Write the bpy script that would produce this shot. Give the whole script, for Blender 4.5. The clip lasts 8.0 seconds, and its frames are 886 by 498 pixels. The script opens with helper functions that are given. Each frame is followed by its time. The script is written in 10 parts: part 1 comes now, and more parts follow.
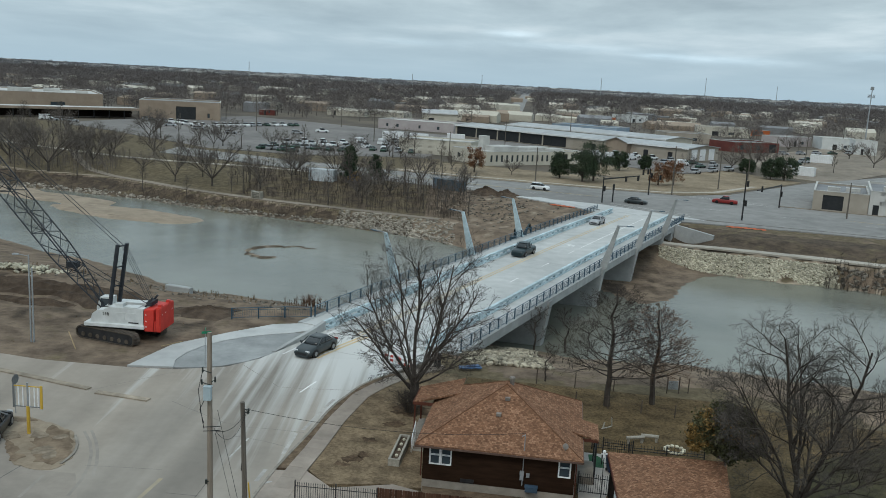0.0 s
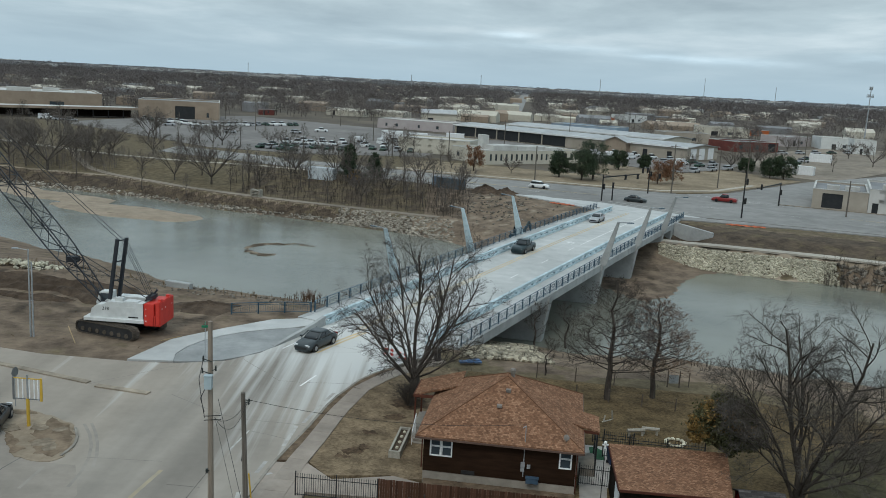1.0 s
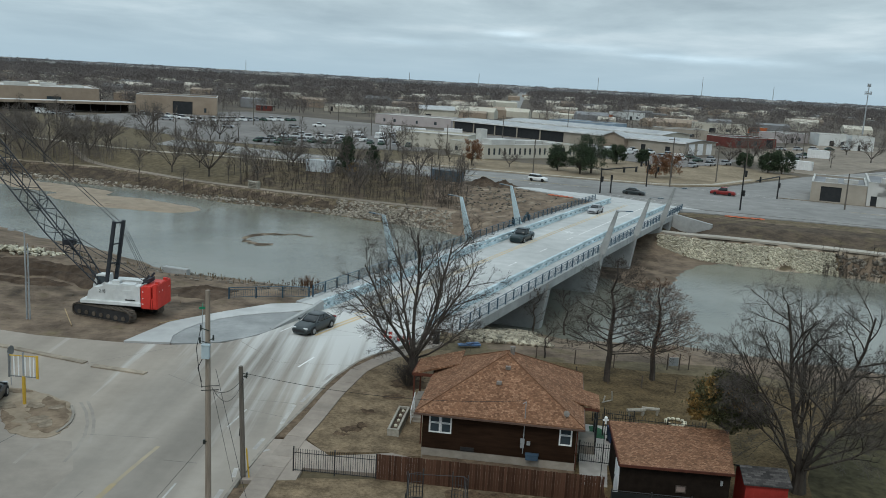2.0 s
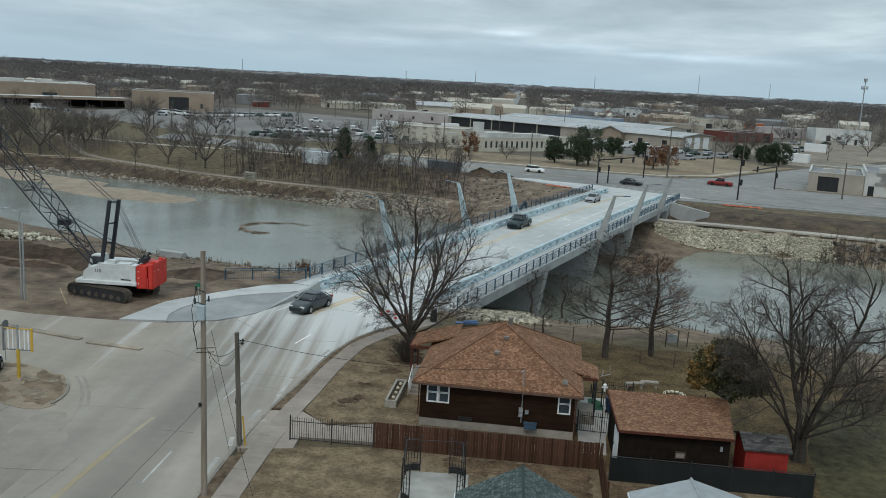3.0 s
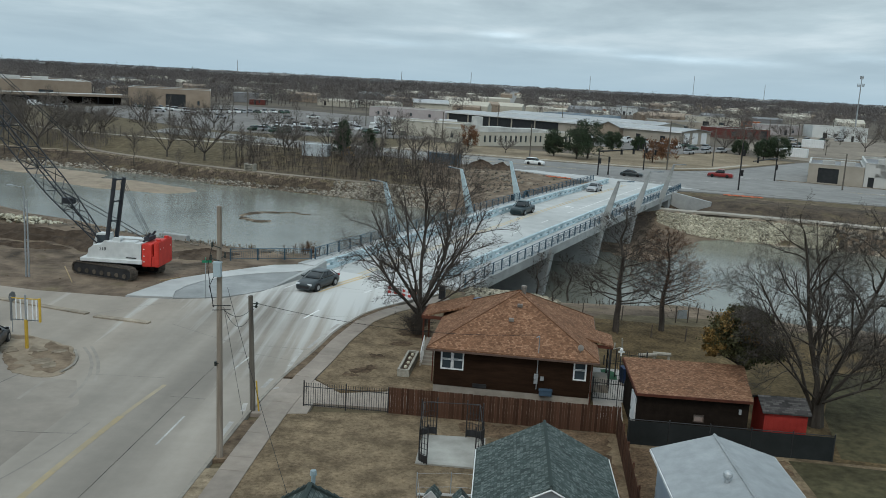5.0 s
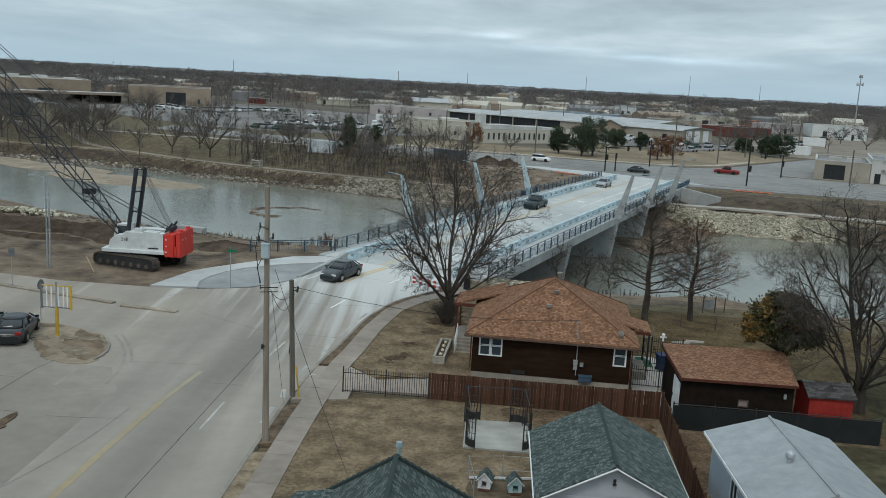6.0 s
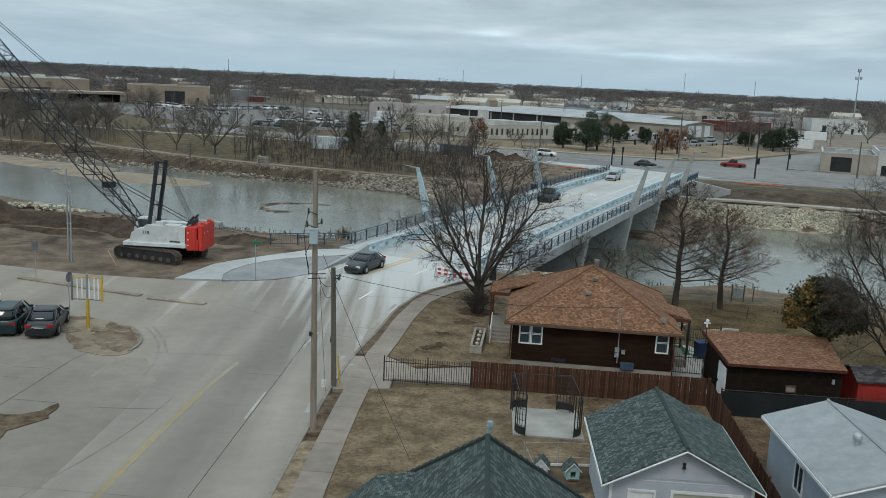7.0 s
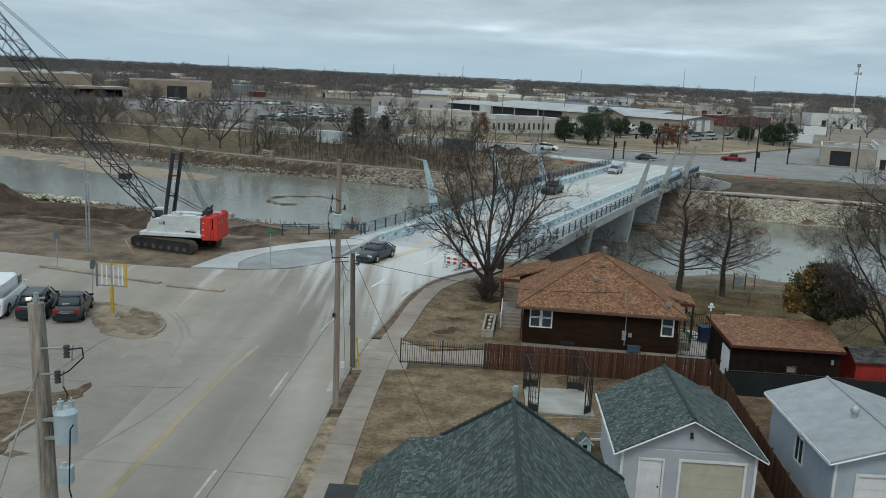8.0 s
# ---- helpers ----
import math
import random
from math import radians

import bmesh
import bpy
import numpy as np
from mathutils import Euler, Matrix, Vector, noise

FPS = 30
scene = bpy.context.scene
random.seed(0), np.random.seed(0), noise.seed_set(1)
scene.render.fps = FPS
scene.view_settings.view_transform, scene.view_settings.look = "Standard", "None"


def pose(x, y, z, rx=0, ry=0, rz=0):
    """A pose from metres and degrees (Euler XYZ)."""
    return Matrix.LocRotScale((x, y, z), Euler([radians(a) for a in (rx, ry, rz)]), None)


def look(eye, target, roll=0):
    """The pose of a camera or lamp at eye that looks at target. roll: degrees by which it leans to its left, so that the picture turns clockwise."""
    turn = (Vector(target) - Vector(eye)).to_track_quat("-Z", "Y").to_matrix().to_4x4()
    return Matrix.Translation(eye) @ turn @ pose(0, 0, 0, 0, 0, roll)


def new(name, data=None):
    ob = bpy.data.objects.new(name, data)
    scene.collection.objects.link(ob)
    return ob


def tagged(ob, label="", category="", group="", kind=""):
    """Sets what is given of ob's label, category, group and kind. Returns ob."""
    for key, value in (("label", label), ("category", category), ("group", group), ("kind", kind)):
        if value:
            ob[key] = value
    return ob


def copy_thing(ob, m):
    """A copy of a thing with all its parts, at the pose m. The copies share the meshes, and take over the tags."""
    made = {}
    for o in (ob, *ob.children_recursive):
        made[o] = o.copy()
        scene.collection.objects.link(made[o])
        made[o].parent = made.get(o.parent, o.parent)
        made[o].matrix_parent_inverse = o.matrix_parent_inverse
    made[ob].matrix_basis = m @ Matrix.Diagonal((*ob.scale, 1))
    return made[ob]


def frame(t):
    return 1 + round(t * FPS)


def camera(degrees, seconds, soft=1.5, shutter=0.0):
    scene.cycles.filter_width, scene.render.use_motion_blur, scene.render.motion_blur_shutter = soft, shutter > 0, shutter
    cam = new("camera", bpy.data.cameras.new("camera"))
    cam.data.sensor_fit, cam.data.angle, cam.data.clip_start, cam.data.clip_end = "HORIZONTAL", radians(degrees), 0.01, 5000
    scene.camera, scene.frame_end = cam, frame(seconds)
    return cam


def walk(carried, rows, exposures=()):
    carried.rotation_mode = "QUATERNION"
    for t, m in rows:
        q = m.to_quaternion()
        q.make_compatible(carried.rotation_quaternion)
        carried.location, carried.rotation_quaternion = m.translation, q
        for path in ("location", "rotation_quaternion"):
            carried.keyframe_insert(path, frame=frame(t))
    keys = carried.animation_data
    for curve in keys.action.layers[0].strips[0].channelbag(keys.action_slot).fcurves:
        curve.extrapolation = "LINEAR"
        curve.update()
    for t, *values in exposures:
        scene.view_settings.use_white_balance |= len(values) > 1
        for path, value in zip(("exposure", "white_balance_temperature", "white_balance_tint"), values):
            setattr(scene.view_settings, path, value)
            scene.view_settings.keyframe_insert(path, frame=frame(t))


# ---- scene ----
cam = camera(52.6, 8.0, 0.9)

PATH = [
    (0, (10.608, 0.191, 24.15), (10.601, 2.155, 23.776), 3.1),
    (0.5, (10.561, 0.108, 23.891), (10.556, 2.072, 23.516), 3.1),
    (1, (10.544, 0.149, 23.567), (10.539, 2.114, 23.195), 3.1),
    (1.5, (10.476, 0.241, 22.996), (10.473, 2.206, 22.623), 3.2),
    (3, (10.594, 0.288, 20.266), (10.601, 2.253, 19.891), 3.1),
    (3.5, (10.433, 0.259, 19.697), (10.442, 2.224, 19.323), 3.1),
    (4, (10.414, 0.2, 19.2), (10.426, 2.165, 18.825), 3.1),
    (5.5, (8.624, 0.469, 17.539), (8.646, 2.434, 17.17), 3.1),
    (6, (7.213, 0.6, 17.017), (7.241, 2.566, 16.648), 3.1),
    (6.5, (5.734, 0.873, 16.429), (5.766, 2.838, 16.06), 2.8),
    (7, (4.81, 1.099, 16.178), (4.848, 3.064, 15.806), 2.7),
    (7.5, (4.347, 0.466, 16.065), (4.368, 2.43, 15.689), 2.7),
    (8, (3.959, -0.872, 16.021), (3.999, 1.091, 15.639), 2.7),
]
walk(cam, [(t, look(eye, target, roll)) for t, eye, target, roll in PATH])

from mathutils.geometry import tessellate_polygon

# ---- world and sun ----
def make_world():
    w = bpy.data.worlds.new("overcast")
    scene.world = w
    w.use_nodes = True
    nt = w.node_tree
    nt.nodes.clear()
    N = nt.nodes.new
    L = nt.links.new
    out, bg = N("ShaderNodeOutputWorld"), N("ShaderNodeBackground")
    sky = N("ShaderNodeTexSky")
    sky.sky_type, sky.sun_disc = "NISHITA", False
    sky.sun_elevation, sky.sun_rotation = radians(38), radians(200)
    sky.air_density, sky.dust_density, sky.ozone_density = 1.6, 3.0, 2.0
    # a cloud deck: the view direction is met with a flat layer overhead
    tc, sep = N("ShaderNodeTexCoord"), N("ShaderNodeSeparateXYZ")
    L(tc.outputs["Generated"], sep.inputs[0])
    add = N("ShaderNodeMath"); add.operation = "MAXIMUM"; add.inputs[1].default_value = 0.0
    L(sep.outputs["Z"], add.inputs[0])
    plus = N("ShaderNodeMath"); plus.operation = "ADD"; plus.inputs[1].default_value = 0.085
    L(add.outputs[0], plus.inputs[0])
    div = N("ShaderNodeVectorMath"); div.operation = "DIVIDE"
    comb = N("ShaderNodeCombineXYZ")
    for k in range(3):
        L(plus.outputs[0], comb.inputs[k])
    L(tc.outputs["Generated"], div.inputs[0]); L(comb.outputs[0], div.inputs[1])
    mp = N("ShaderNodeMapping"); mp.inputs["Scale"].default_value = (0.62, 0.44, 0.0); mp.inputs["Rotation"].default_value = (0, 0, radians(-4))
    mp.inputs["Location"].default_value = (3.1, 1.7, 0)
    L(div.outputs[0], mp.inputs[0])
    n1 = N("ShaderNodeTexNoise"); n1.inputs["Scale"].default_value = 1.15; n1.inputs["Detail"].default_value = 8; n1.inputs["Roughness"].default_value = 0.56
    n1.inputs["Distortion"].default_value = 0.15
    L(mp.outputs[0], n1.inputs[0])
    ramp = N("ShaderNodeValToRGB")
    e = ramp.color_ramp.elements
    e[0].position, e[0].color = 0.34, (0.232, 0.300, 0.348, 1)
    e[1].position, e[1].color = 0.72, (0.560, 0.640, 0.680, 1)
    m = e.new(0.52); m.color = (0.345, 0.430, 0.478, 1)
    L(n1.outputs["Fac"], ramp.inputs[0])
    # haze towards the horizon
    hz = N("ShaderNodeMapRange"); hz.inputs["From Min"].default_value = 0.0; hz.inputs["From Max"].default_value = 0.10
    L(sep.outputs["Z"], hz.inputs["Value"])
    mixh = N("ShaderNodeMixRGB"); mixh.inputs[1].default_value = (0.300, 0.405, 0.475, 1)
    L(hz.outputs[0], mixh.inputs[0]); L(ramp.outputs[0], mixh.inputs[2])
    # thin places in the deck, where it glows a little
    hor = N("ShaderNodeMath"); hor.operation = "DIVIDE"; L(sep.outputs["X"], hor.inputs[0]); L(sep.outputs["Y"], hor.inputs[1])
    glow = None
    for az, el, wide, tall, amount in ((0.285, 0.0335, 0.075, 0.0040, 0.22), (0.222, 0.0350, 0.022, 0.0026, 0.36), (0.060, 0.0508, 0.026, 0.0035, 0.24), (-0.045, 0.0365, 0.040, 0.0030, 0.12), (0.455, 0.0410, 0.040, 0.0050, 0.18), (-0.22, 0.0520, 0.070, 0.0060, 0.05), (0.12, 0.040, 0.09, 0.004, 0.12)):
        acc = None
        for sock, c0, w0 in ((hor.outputs[0], az, wide), (sep.outputs["Z"], el, tall)):
            df = N("ShaderNodeMath"); df.operation = "MULTIPLY_ADD"; df.inputs[1].default_value, df.inputs[2].default_value = 1 / w0, -c0 / w0
            L(sock, df.inputs[0])
            sq = N("ShaderNodeMath"); sq.operation = "MULTIPLY"; L(df.outputs[0], sq.inputs[0]); L(df.outputs[0], sq.inputs[1])
            if acc:
                ad = N("ShaderNodeMath"); ad.operation = "ADD"; L(acc, ad.inputs[0]); L(sq.outputs[0], ad.inputs[1]); acc = ad.outputs[0]
            else:
                acc = sq.outputs[0]
        ex = N("ShaderNodeMath"); ex.operation = "POWER"; ex.inputs[0].default_value = 0.4; L(acc, ex.inputs[1])
        am = N("ShaderNodeMath"); am.operation = "MULTIPLY"; am.inputs[1].default_value = amount; L(ex.outputs[0], am.inputs[0])
        if glow:
            ad = N("ShaderNodeMath"); ad.operation = "ADD"; L(glow, ad.inputs[0]); L(am.outputs[0], ad.inputs[1]); glow = ad.outputs[0]
        else:
            glow = am.outputs[0]
    front = N("ShaderNodeMath"); front.operation = "GREATER_THAN"; front.inputs[1].default_value = 0.0; L(sep.outputs["Y"], front.inputs[0])
    patchy = N("ShaderNodeMath"); patchy.operation = "MULTIPLY"; L(glow, patchy.inputs[0]); L(front.outputs[0], patchy.inputs[1])
    torn = N("ShaderNodeMath"); torn.operation = "MULTIPLY_ADD"; torn.inputs[2].default_value = 1.0
    tn = N("ShaderNodeMapRange"); tn.inputs["From Min"].default_value = 0.35; tn.inputs["From Max"].default_value = 0.60; tn.inputs["To Min"].default_value = 0.4; tn.inputs["To Max"].default_value = 1.5
    L(n1.outputs["Fac"], tn.inputs["Value"])
    L(patchy.outputs[0], torn.inputs[0]); L(tn.outputs[0], torn.inputs[1])
    lit = N("ShaderNodeVectorMath"); lit.operation = "SCALE"
    L(mixh.outputs[0], lit.inputs[0]); L(torn.outputs[0], lit.inputs["Scale"])
    mixh = lit
    # the cloud deck grows brighter overhead
    zen = N("ShaderNodeMapRange"); zen.inputs["From Min"].default_value = 0.15; zen.inputs["From Max"].default_value = 0.9
    zen.inputs["To Min"].default_value = 1.0; zen.inputs["To Max"].default_value = 1.7
    L(sep.outputs["Z"], zen.inputs["Value"])
    mul = N("ShaderNodeVectorMath"); mul.operation = "SCALE"
    L(mixh.outputs[0], mul.inputs[0]); L(zen.outputs[0], mul.inputs["Scale"])
    skys = N("ShaderNodeVectorMath"); skys.operation = "SCALE"; skys.inputs["Scale"].default_value = 0.06
    L(sky.outputs[0], skys.inputs[0])
    tot = N("ShaderNodeMixRGB"); tot.inputs[0].default_value = 0.90
    L(skys.outputs[0], tot.inputs[1]); L(mul.outputs[0], tot.inputs[2])
    L(tot.outputs[0], bg.inputs["Color"])
    bg.inputs["Strength"].default_value = 1.50
    L(bg.outputs[0], out.inputs[0])


make_world()
sun = new("sun", bpy.data.lights.new("sun", "SUN"))
sun.data.energy, sun.data.angle, sun.data.color = 0.85, radians(14), (1.0, 0.94, 0.85)
sun.matrix_world = look((0, 0, 60), (15, 45, 0))


# ---- materials ----
def mat(name, a, b, scale=1.0, rough=0.85, bump=0.15, bscale=None, metal=0.0, spec=0.3, big=0.25, stretch=(1, 1, 1), island=0.0, piece=0.0):
    """A surface of two tones with fine grain, broad stains and a little relief. island / piece: how far loose islands or pieces differ in tone."""
    m = bpy.data.materials.new(name)
    m.use_nodes = True
    nt = m.node_tree
    N, L = nt.nodes.new, nt.links.new
    p = nt.nodes["Principled BSDF"]
    tc, mp = N("ShaderNodeTexCoord"), N("ShaderNodeMapping")
    mp.inputs["Scale"].default_value = stretch
    L(tc.outputs["Object"], mp.inputs[0])
    n1 = N("ShaderNodeTexNoise"); n1.inputs["Scale"].default_value = scale; n1.inputs["Detail"].default_value = 6; n1.inputs["Roughness"].default_value = 0.65
    n2 = N("ShaderNodeTexNoise"); n2.inputs["Scale"].default_value = scale * 0.13; n2.inputs["Detail"].default_value = 4
    L(mp.outputs[0], n1.inputs[0]); L(mp.outputs[0], n2.inputs[0])
    r = N("ShaderNodeMapRange"); r.inputs["From Min"].default_value = 0.3; r.inputs["From Max"].default_value = 0.7
    L(n1.outputs["Fac"], r.inputs["Value"])
    mx = N("ShaderNodeMixRGB"); mx.inputs[1].default_value = (*a, 1); mx.inputs[2].default_value = (*b, 1)
    L(r.outputs[0], mx.inputs[0])
    r2 = N("ShaderNodeMapRange"); r2.inputs["From Min"].default_value = 0.3; r2.inputs["From Max"].default_value = 0.7
    r2.inputs["To Min"].default_value = 1 - big; r2.inputs["To Max"].default_value = 1 + big * 0.6
    L(n2.outputs["Fac"], r2.inputs["Value"])
    value = r2.outputs[0]
    for amount, node, socket in ((island, "ShaderNodeNewGeometry", "Random Per Island"), (piece, "ShaderNodeObjectInfo", "Random")):
        if amount:
            g, rr, mm = N(node), N("ShaderNodeMapRange"), N("ShaderNodeMath")
            rr.inputs["To Min"].default_value, rr.inputs["To Max"].default_value = 1 - amount, 1 + amount
            mm.operation = "MULTIPLY"
            L(g.outputs[socket], rr.inputs["Value"]); L(rr.outputs[0], mm.inputs[0]); L(value, mm.inputs[1])
            value = mm.outputs[0]
    sc = N("ShaderNodeVectorMath"); sc.operation = "SCALE"
    L(mx.outputs[0], sc.inputs[0]); L(value, sc.inputs["Scale"])
    L(sc.outputs[0], p.inputs["Base Color"])
    p.inputs["Roughness"].default_value, p.inputs["Metallic"].default_value = rough, metal
    p.inputs["Specular IOR Level"].default_value = spec
    if bump:
        n3 = N("ShaderNodeTexNoise"); n3.inputs["Scale"].default_value = bscale or scale * 6; n3.inputs["Detail"].default_value = 3
        L(mp.outputs[0], n3.inputs[0])
        bp = N("ShaderNodeBump"); bp.inputs["Strength"].default_value = bump; bp.inputs["Distance"].default_value = 0.05
        L(n3.outputs["Fac"], bp.inputs["Height"]); L(bp.outputs[0], p.inputs["Normal"])
    return m


def shingles(name, tones, course=0.145, width=0.33, fine=0.42):
    """Asphalt shingles laid in courses, by the roof's own uv in metres."""
    m = bpy.data.materials.new(name)
    m.use_nodes = True
    nt = m.node_tree
    N, L = nt.nodes.new, nt.links.new
    p = nt.nodes["Principled BSDF"]
    uv, br = N("ShaderNodeUVMap"), N("ShaderNodeTexBrick")
    br.inputs["Scale"].default_value = 1.0
    br.inputs["Brick Width"].default_value, br.inputs["Row Height"].default_value = width, course
    br.inputs["Mortar Size"].default_value, br.inputs["Bias"].default_value = 0.008, 0.0
    br.inputs["Color1"].default_value, br.inputs["Color2"].default_value = (0, 0, 0, 1), (1, 1, 1, 1)
    br.inputs["Mortar"].default_value = (0.1, 0.1, 0.1, 1)
    L(uv.outputs[0], br.inputs["Vector"])
    nz = N("ShaderNodeTexNoise"); nz.inputs["Scale"].default_value = 1.3; nz.inputs["Detail"].default_value = 5
    nf = N("ShaderNodeTexNoise"); nf.inputs["Scale"].default_value = 11; nf.inputs["Detail"].default_value = 5; nf.inputs["Roughness"].default_value = 0.75
    L(uv.outputs[0], nz.inputs[0]); L(uv.outputs[0], nf.inputs[0])
    ad = N("ShaderNodeMixRGB"); ad.inputs[0].default_value = fine
    L(br.outputs["Color"], ad.inputs[1]); L(nf.outputs["Fac"], ad.inputs[2])
    ramp = N("ShaderNodeValToRGB")
    e = ramp.color_ramp.elements
    e[0].position, e[0].color = 0.12, (*tones[0], 1)
    e[1].position, e[1].color = 0.85, (*tones[2], 1)
    k = e.new(0.45); k.color = (*tones[1], 1)
    L(ad.outputs[0], ramp.inputs[0])
    r2 = N("ShaderNodeMapRange"); r2.inputs["From Min"].default_value = 0.3; r2.inputs["From Max"].default_value = 0.7
    r2.inputs["To Min"].default_value = 0.8; r2.inputs["To Max"].default_value = 1.15
    L(nz.outputs["Fac"], r2.inputs["Value"])
    sc = N("ShaderNodeVectorMath"); sc.operation = "SCALE"
    L(ramp.outputs[0], sc.inputs[0]); L(r2.outputs[0], sc.inputs["Scale"]); L(sc.outputs[0], p.inputs["Base Color"])
    p.inputs["Roughness"].default_value = 0.95
    p.inputs["Specular IOR Level"].default_value = 0.15
    bp = N("ShaderNodeBump"); bp.inputs["Strength"].default_value = 0.5; bp.inputs["Distance"].default_value = 0.02
    L(br.outputs["Color"], bp.inputs["Height"]); L(bp.outputs[0], p.inputs["Normal"])
    return m


def glass(name, tint=(0.02, 0.025, 0.03), rough=0.06):
    """Window glass before a dark room: a dark body with a clear gloss."""
    m = bpy.data.materials.new(name)
    m.use_nodes = True
    p = m.node_tree.nodes["Principled BSDF"]
    p.inputs["Base Color"].default_value = (*tint, 1)
    p.inputs["Roughness"].default_value = rough
    p.inputs["Specular IOR Level"].default_value = 0.6
    return m


def ground_material():
    m = bpy.data.materials.new("ground_cover")
    m.use_nodes = True
    nt = m.node_tree
    N, L = nt.nodes.new, nt.links.new
    p = nt.nodes["Principled BSDF"]
    tc = N("ShaderNodeTexCoord")

    def tone(a, b, scale, detail=7):
        n = N("ShaderNodeTexNoise"); n.inputs["Scale"].default_value = scale; n.inputs["Detail"].default_value = detail; n.inputs["Roughness"].default_value = 0.68
        L(tc.outputs["Object"], n.inputs[0])
        r = N("ShaderNodeMapRange"); r.inputs["From Min"].default_value = 0.32; r.inputs["From Max"].default_value = 0.68
        L(n.outputs["Fac"], r.inputs["Value"])
        mx = N("ShaderNodeMixRGB"); mx.inputs[1].default_value = (*a, 1); mx.inputs[2].default_value = (*b, 1)
        L(r.outputs[0], mx.inputs[0])
        return mx.outputs[0]

    grass = tone((0.060, 0.047, 0.029), (0.160, 0.127, 0.077), 0.8, 9)
    earth = tone((0.072, 0.053, 0.039), (0.228, 0.172, 0.124), 0.34, 9)
    sand = tone((0.200, 0.160, 0.118), (0.330, 0.270, 0.205), 0.30)
    town = tone((0.060, 0.053, 0.045), (0.150, 0.125, 0.098), 0.02)
    zone, sep = N("ShaderNodeVertexColor"), N("ShaderNodeSeparateColor")
    zone.layer_name = "zone"
    L(zone.outputs["Color"], sep.inputs[0])
    edge = N("ShaderNodeTexNoise"); edge.inputs["Scale"].default_value = 0.35; edge.inputs["Detail"].default_value = 6
    L(tc.outputs["Object"], edge.inputs[0])
    dark = tone((0.034, 0.026, 0.019), (0.112, 0.084, 0.060), 0.5, 9)
    col = grass
    for k, other in enumerate((earth, sand, town, dark)):
        ad = N("ShaderNodeMath"); ad.operation = "ADD"
        L(sep.outputs[k] if k < 3 else zone.outputs["Alpha"], ad.inputs[0]); L(edge.outputs["Fac"], ad.inputs[1])
        st = N("ShaderNodeMapRange"); st.inputs["From Min"].default_value = 0.92; st.inputs["From Max"].default_value = 1.08
        L(ad.outputs[0], st.inputs["Value"])
        mx = N("ShaderNodeMixRGB")
        L(st.outputs[0], mx.inputs[0]); L(col, mx.inputs[1]); L(other, mx.inputs[2])
        col = mx.outputs[0]
    L(col, p.inputs["Base Color"])
    p.inputs["Roughness"].default_value = 0.95
    p.inputs["Specular IOR Level"].default_value = 0.15
    nb = N("ShaderNodeTexNoise"); nb.inputs["Scale"].default_value = 2.0; nb.inputs["Detail"].default_value = 6
    L(tc.outputs["Object"], nb.inputs[0])
    bp = N("ShaderNodeBump"); bp.inputs["Strength"].default_value = 0.6; bp.inputs["Distance"].default_value = 0.15
    L(nb.outputs["Fac"], bp.inputs["Height"]); L(bp.outputs[0], p.inputs["Normal"])
    return m


def water_material():
    m = bpy.data.materials.new("river_water")
    m.use_nodes = True
    nt = m.node_tree
    N, L = nt.nodes.new, nt.links.new
    p = nt.nodes["Principled BSDF"]
    tc = N("ShaderNodeTexCoord")
    n = N("ShaderNodeTexNoise"); n.inputs["Scale"].default_value = 0.045; n.inputs["Detail"].default_value = 5
    L(tc.outputs["Object"], n.inputs[0])
    r = N("ShaderNodeMapRange"); r.inputs["From Min"].default_value = 0.35; r.inputs["From Max"].default_value = 0.65
    L(n.outputs["Fac"], r.inputs["Value"])
    mx = N("ShaderNodeMixRGB"); mx.inputs[1].default_value = (0.124, 0.127, 0.104, 1); mx.inputs[2].default_value = (0.188, 0.190, 0.160, 1)
    L(r.outputs[0], mx.inputs[0]); L(mx.outputs[0], p.inputs["Base Color"])
    p.inputs["Roughness"].default_value = 0.16
    p.inputs["IOR"].default_value = 1.33
    nb = N("ShaderNodeTexNoise"); nb.inputs["Scale"].default_value = 1.4; nb.inputs["Detail"].default_value = 4
    mp = N("ShaderNodeMapping"); mp.inputs["Scale"].default_value = (1, 2.2, 1); mp.inputs["Rotation"].default_value = (0, 0, radians(22))
    L(tc.outputs["Object"], mp.inputs[0]); L(mp.outputs[0], nb.inputs[0])
    bp = N("ShaderNodeBump"); bp.inputs["Strength"].default_value = 0.25; bp.inputs["Distance"].default_value = 0.08
    L(nb.outputs["Fac"], bp.inputs["Height"]); L(bp.outputs[0], p.inputs["Normal"])
    return m


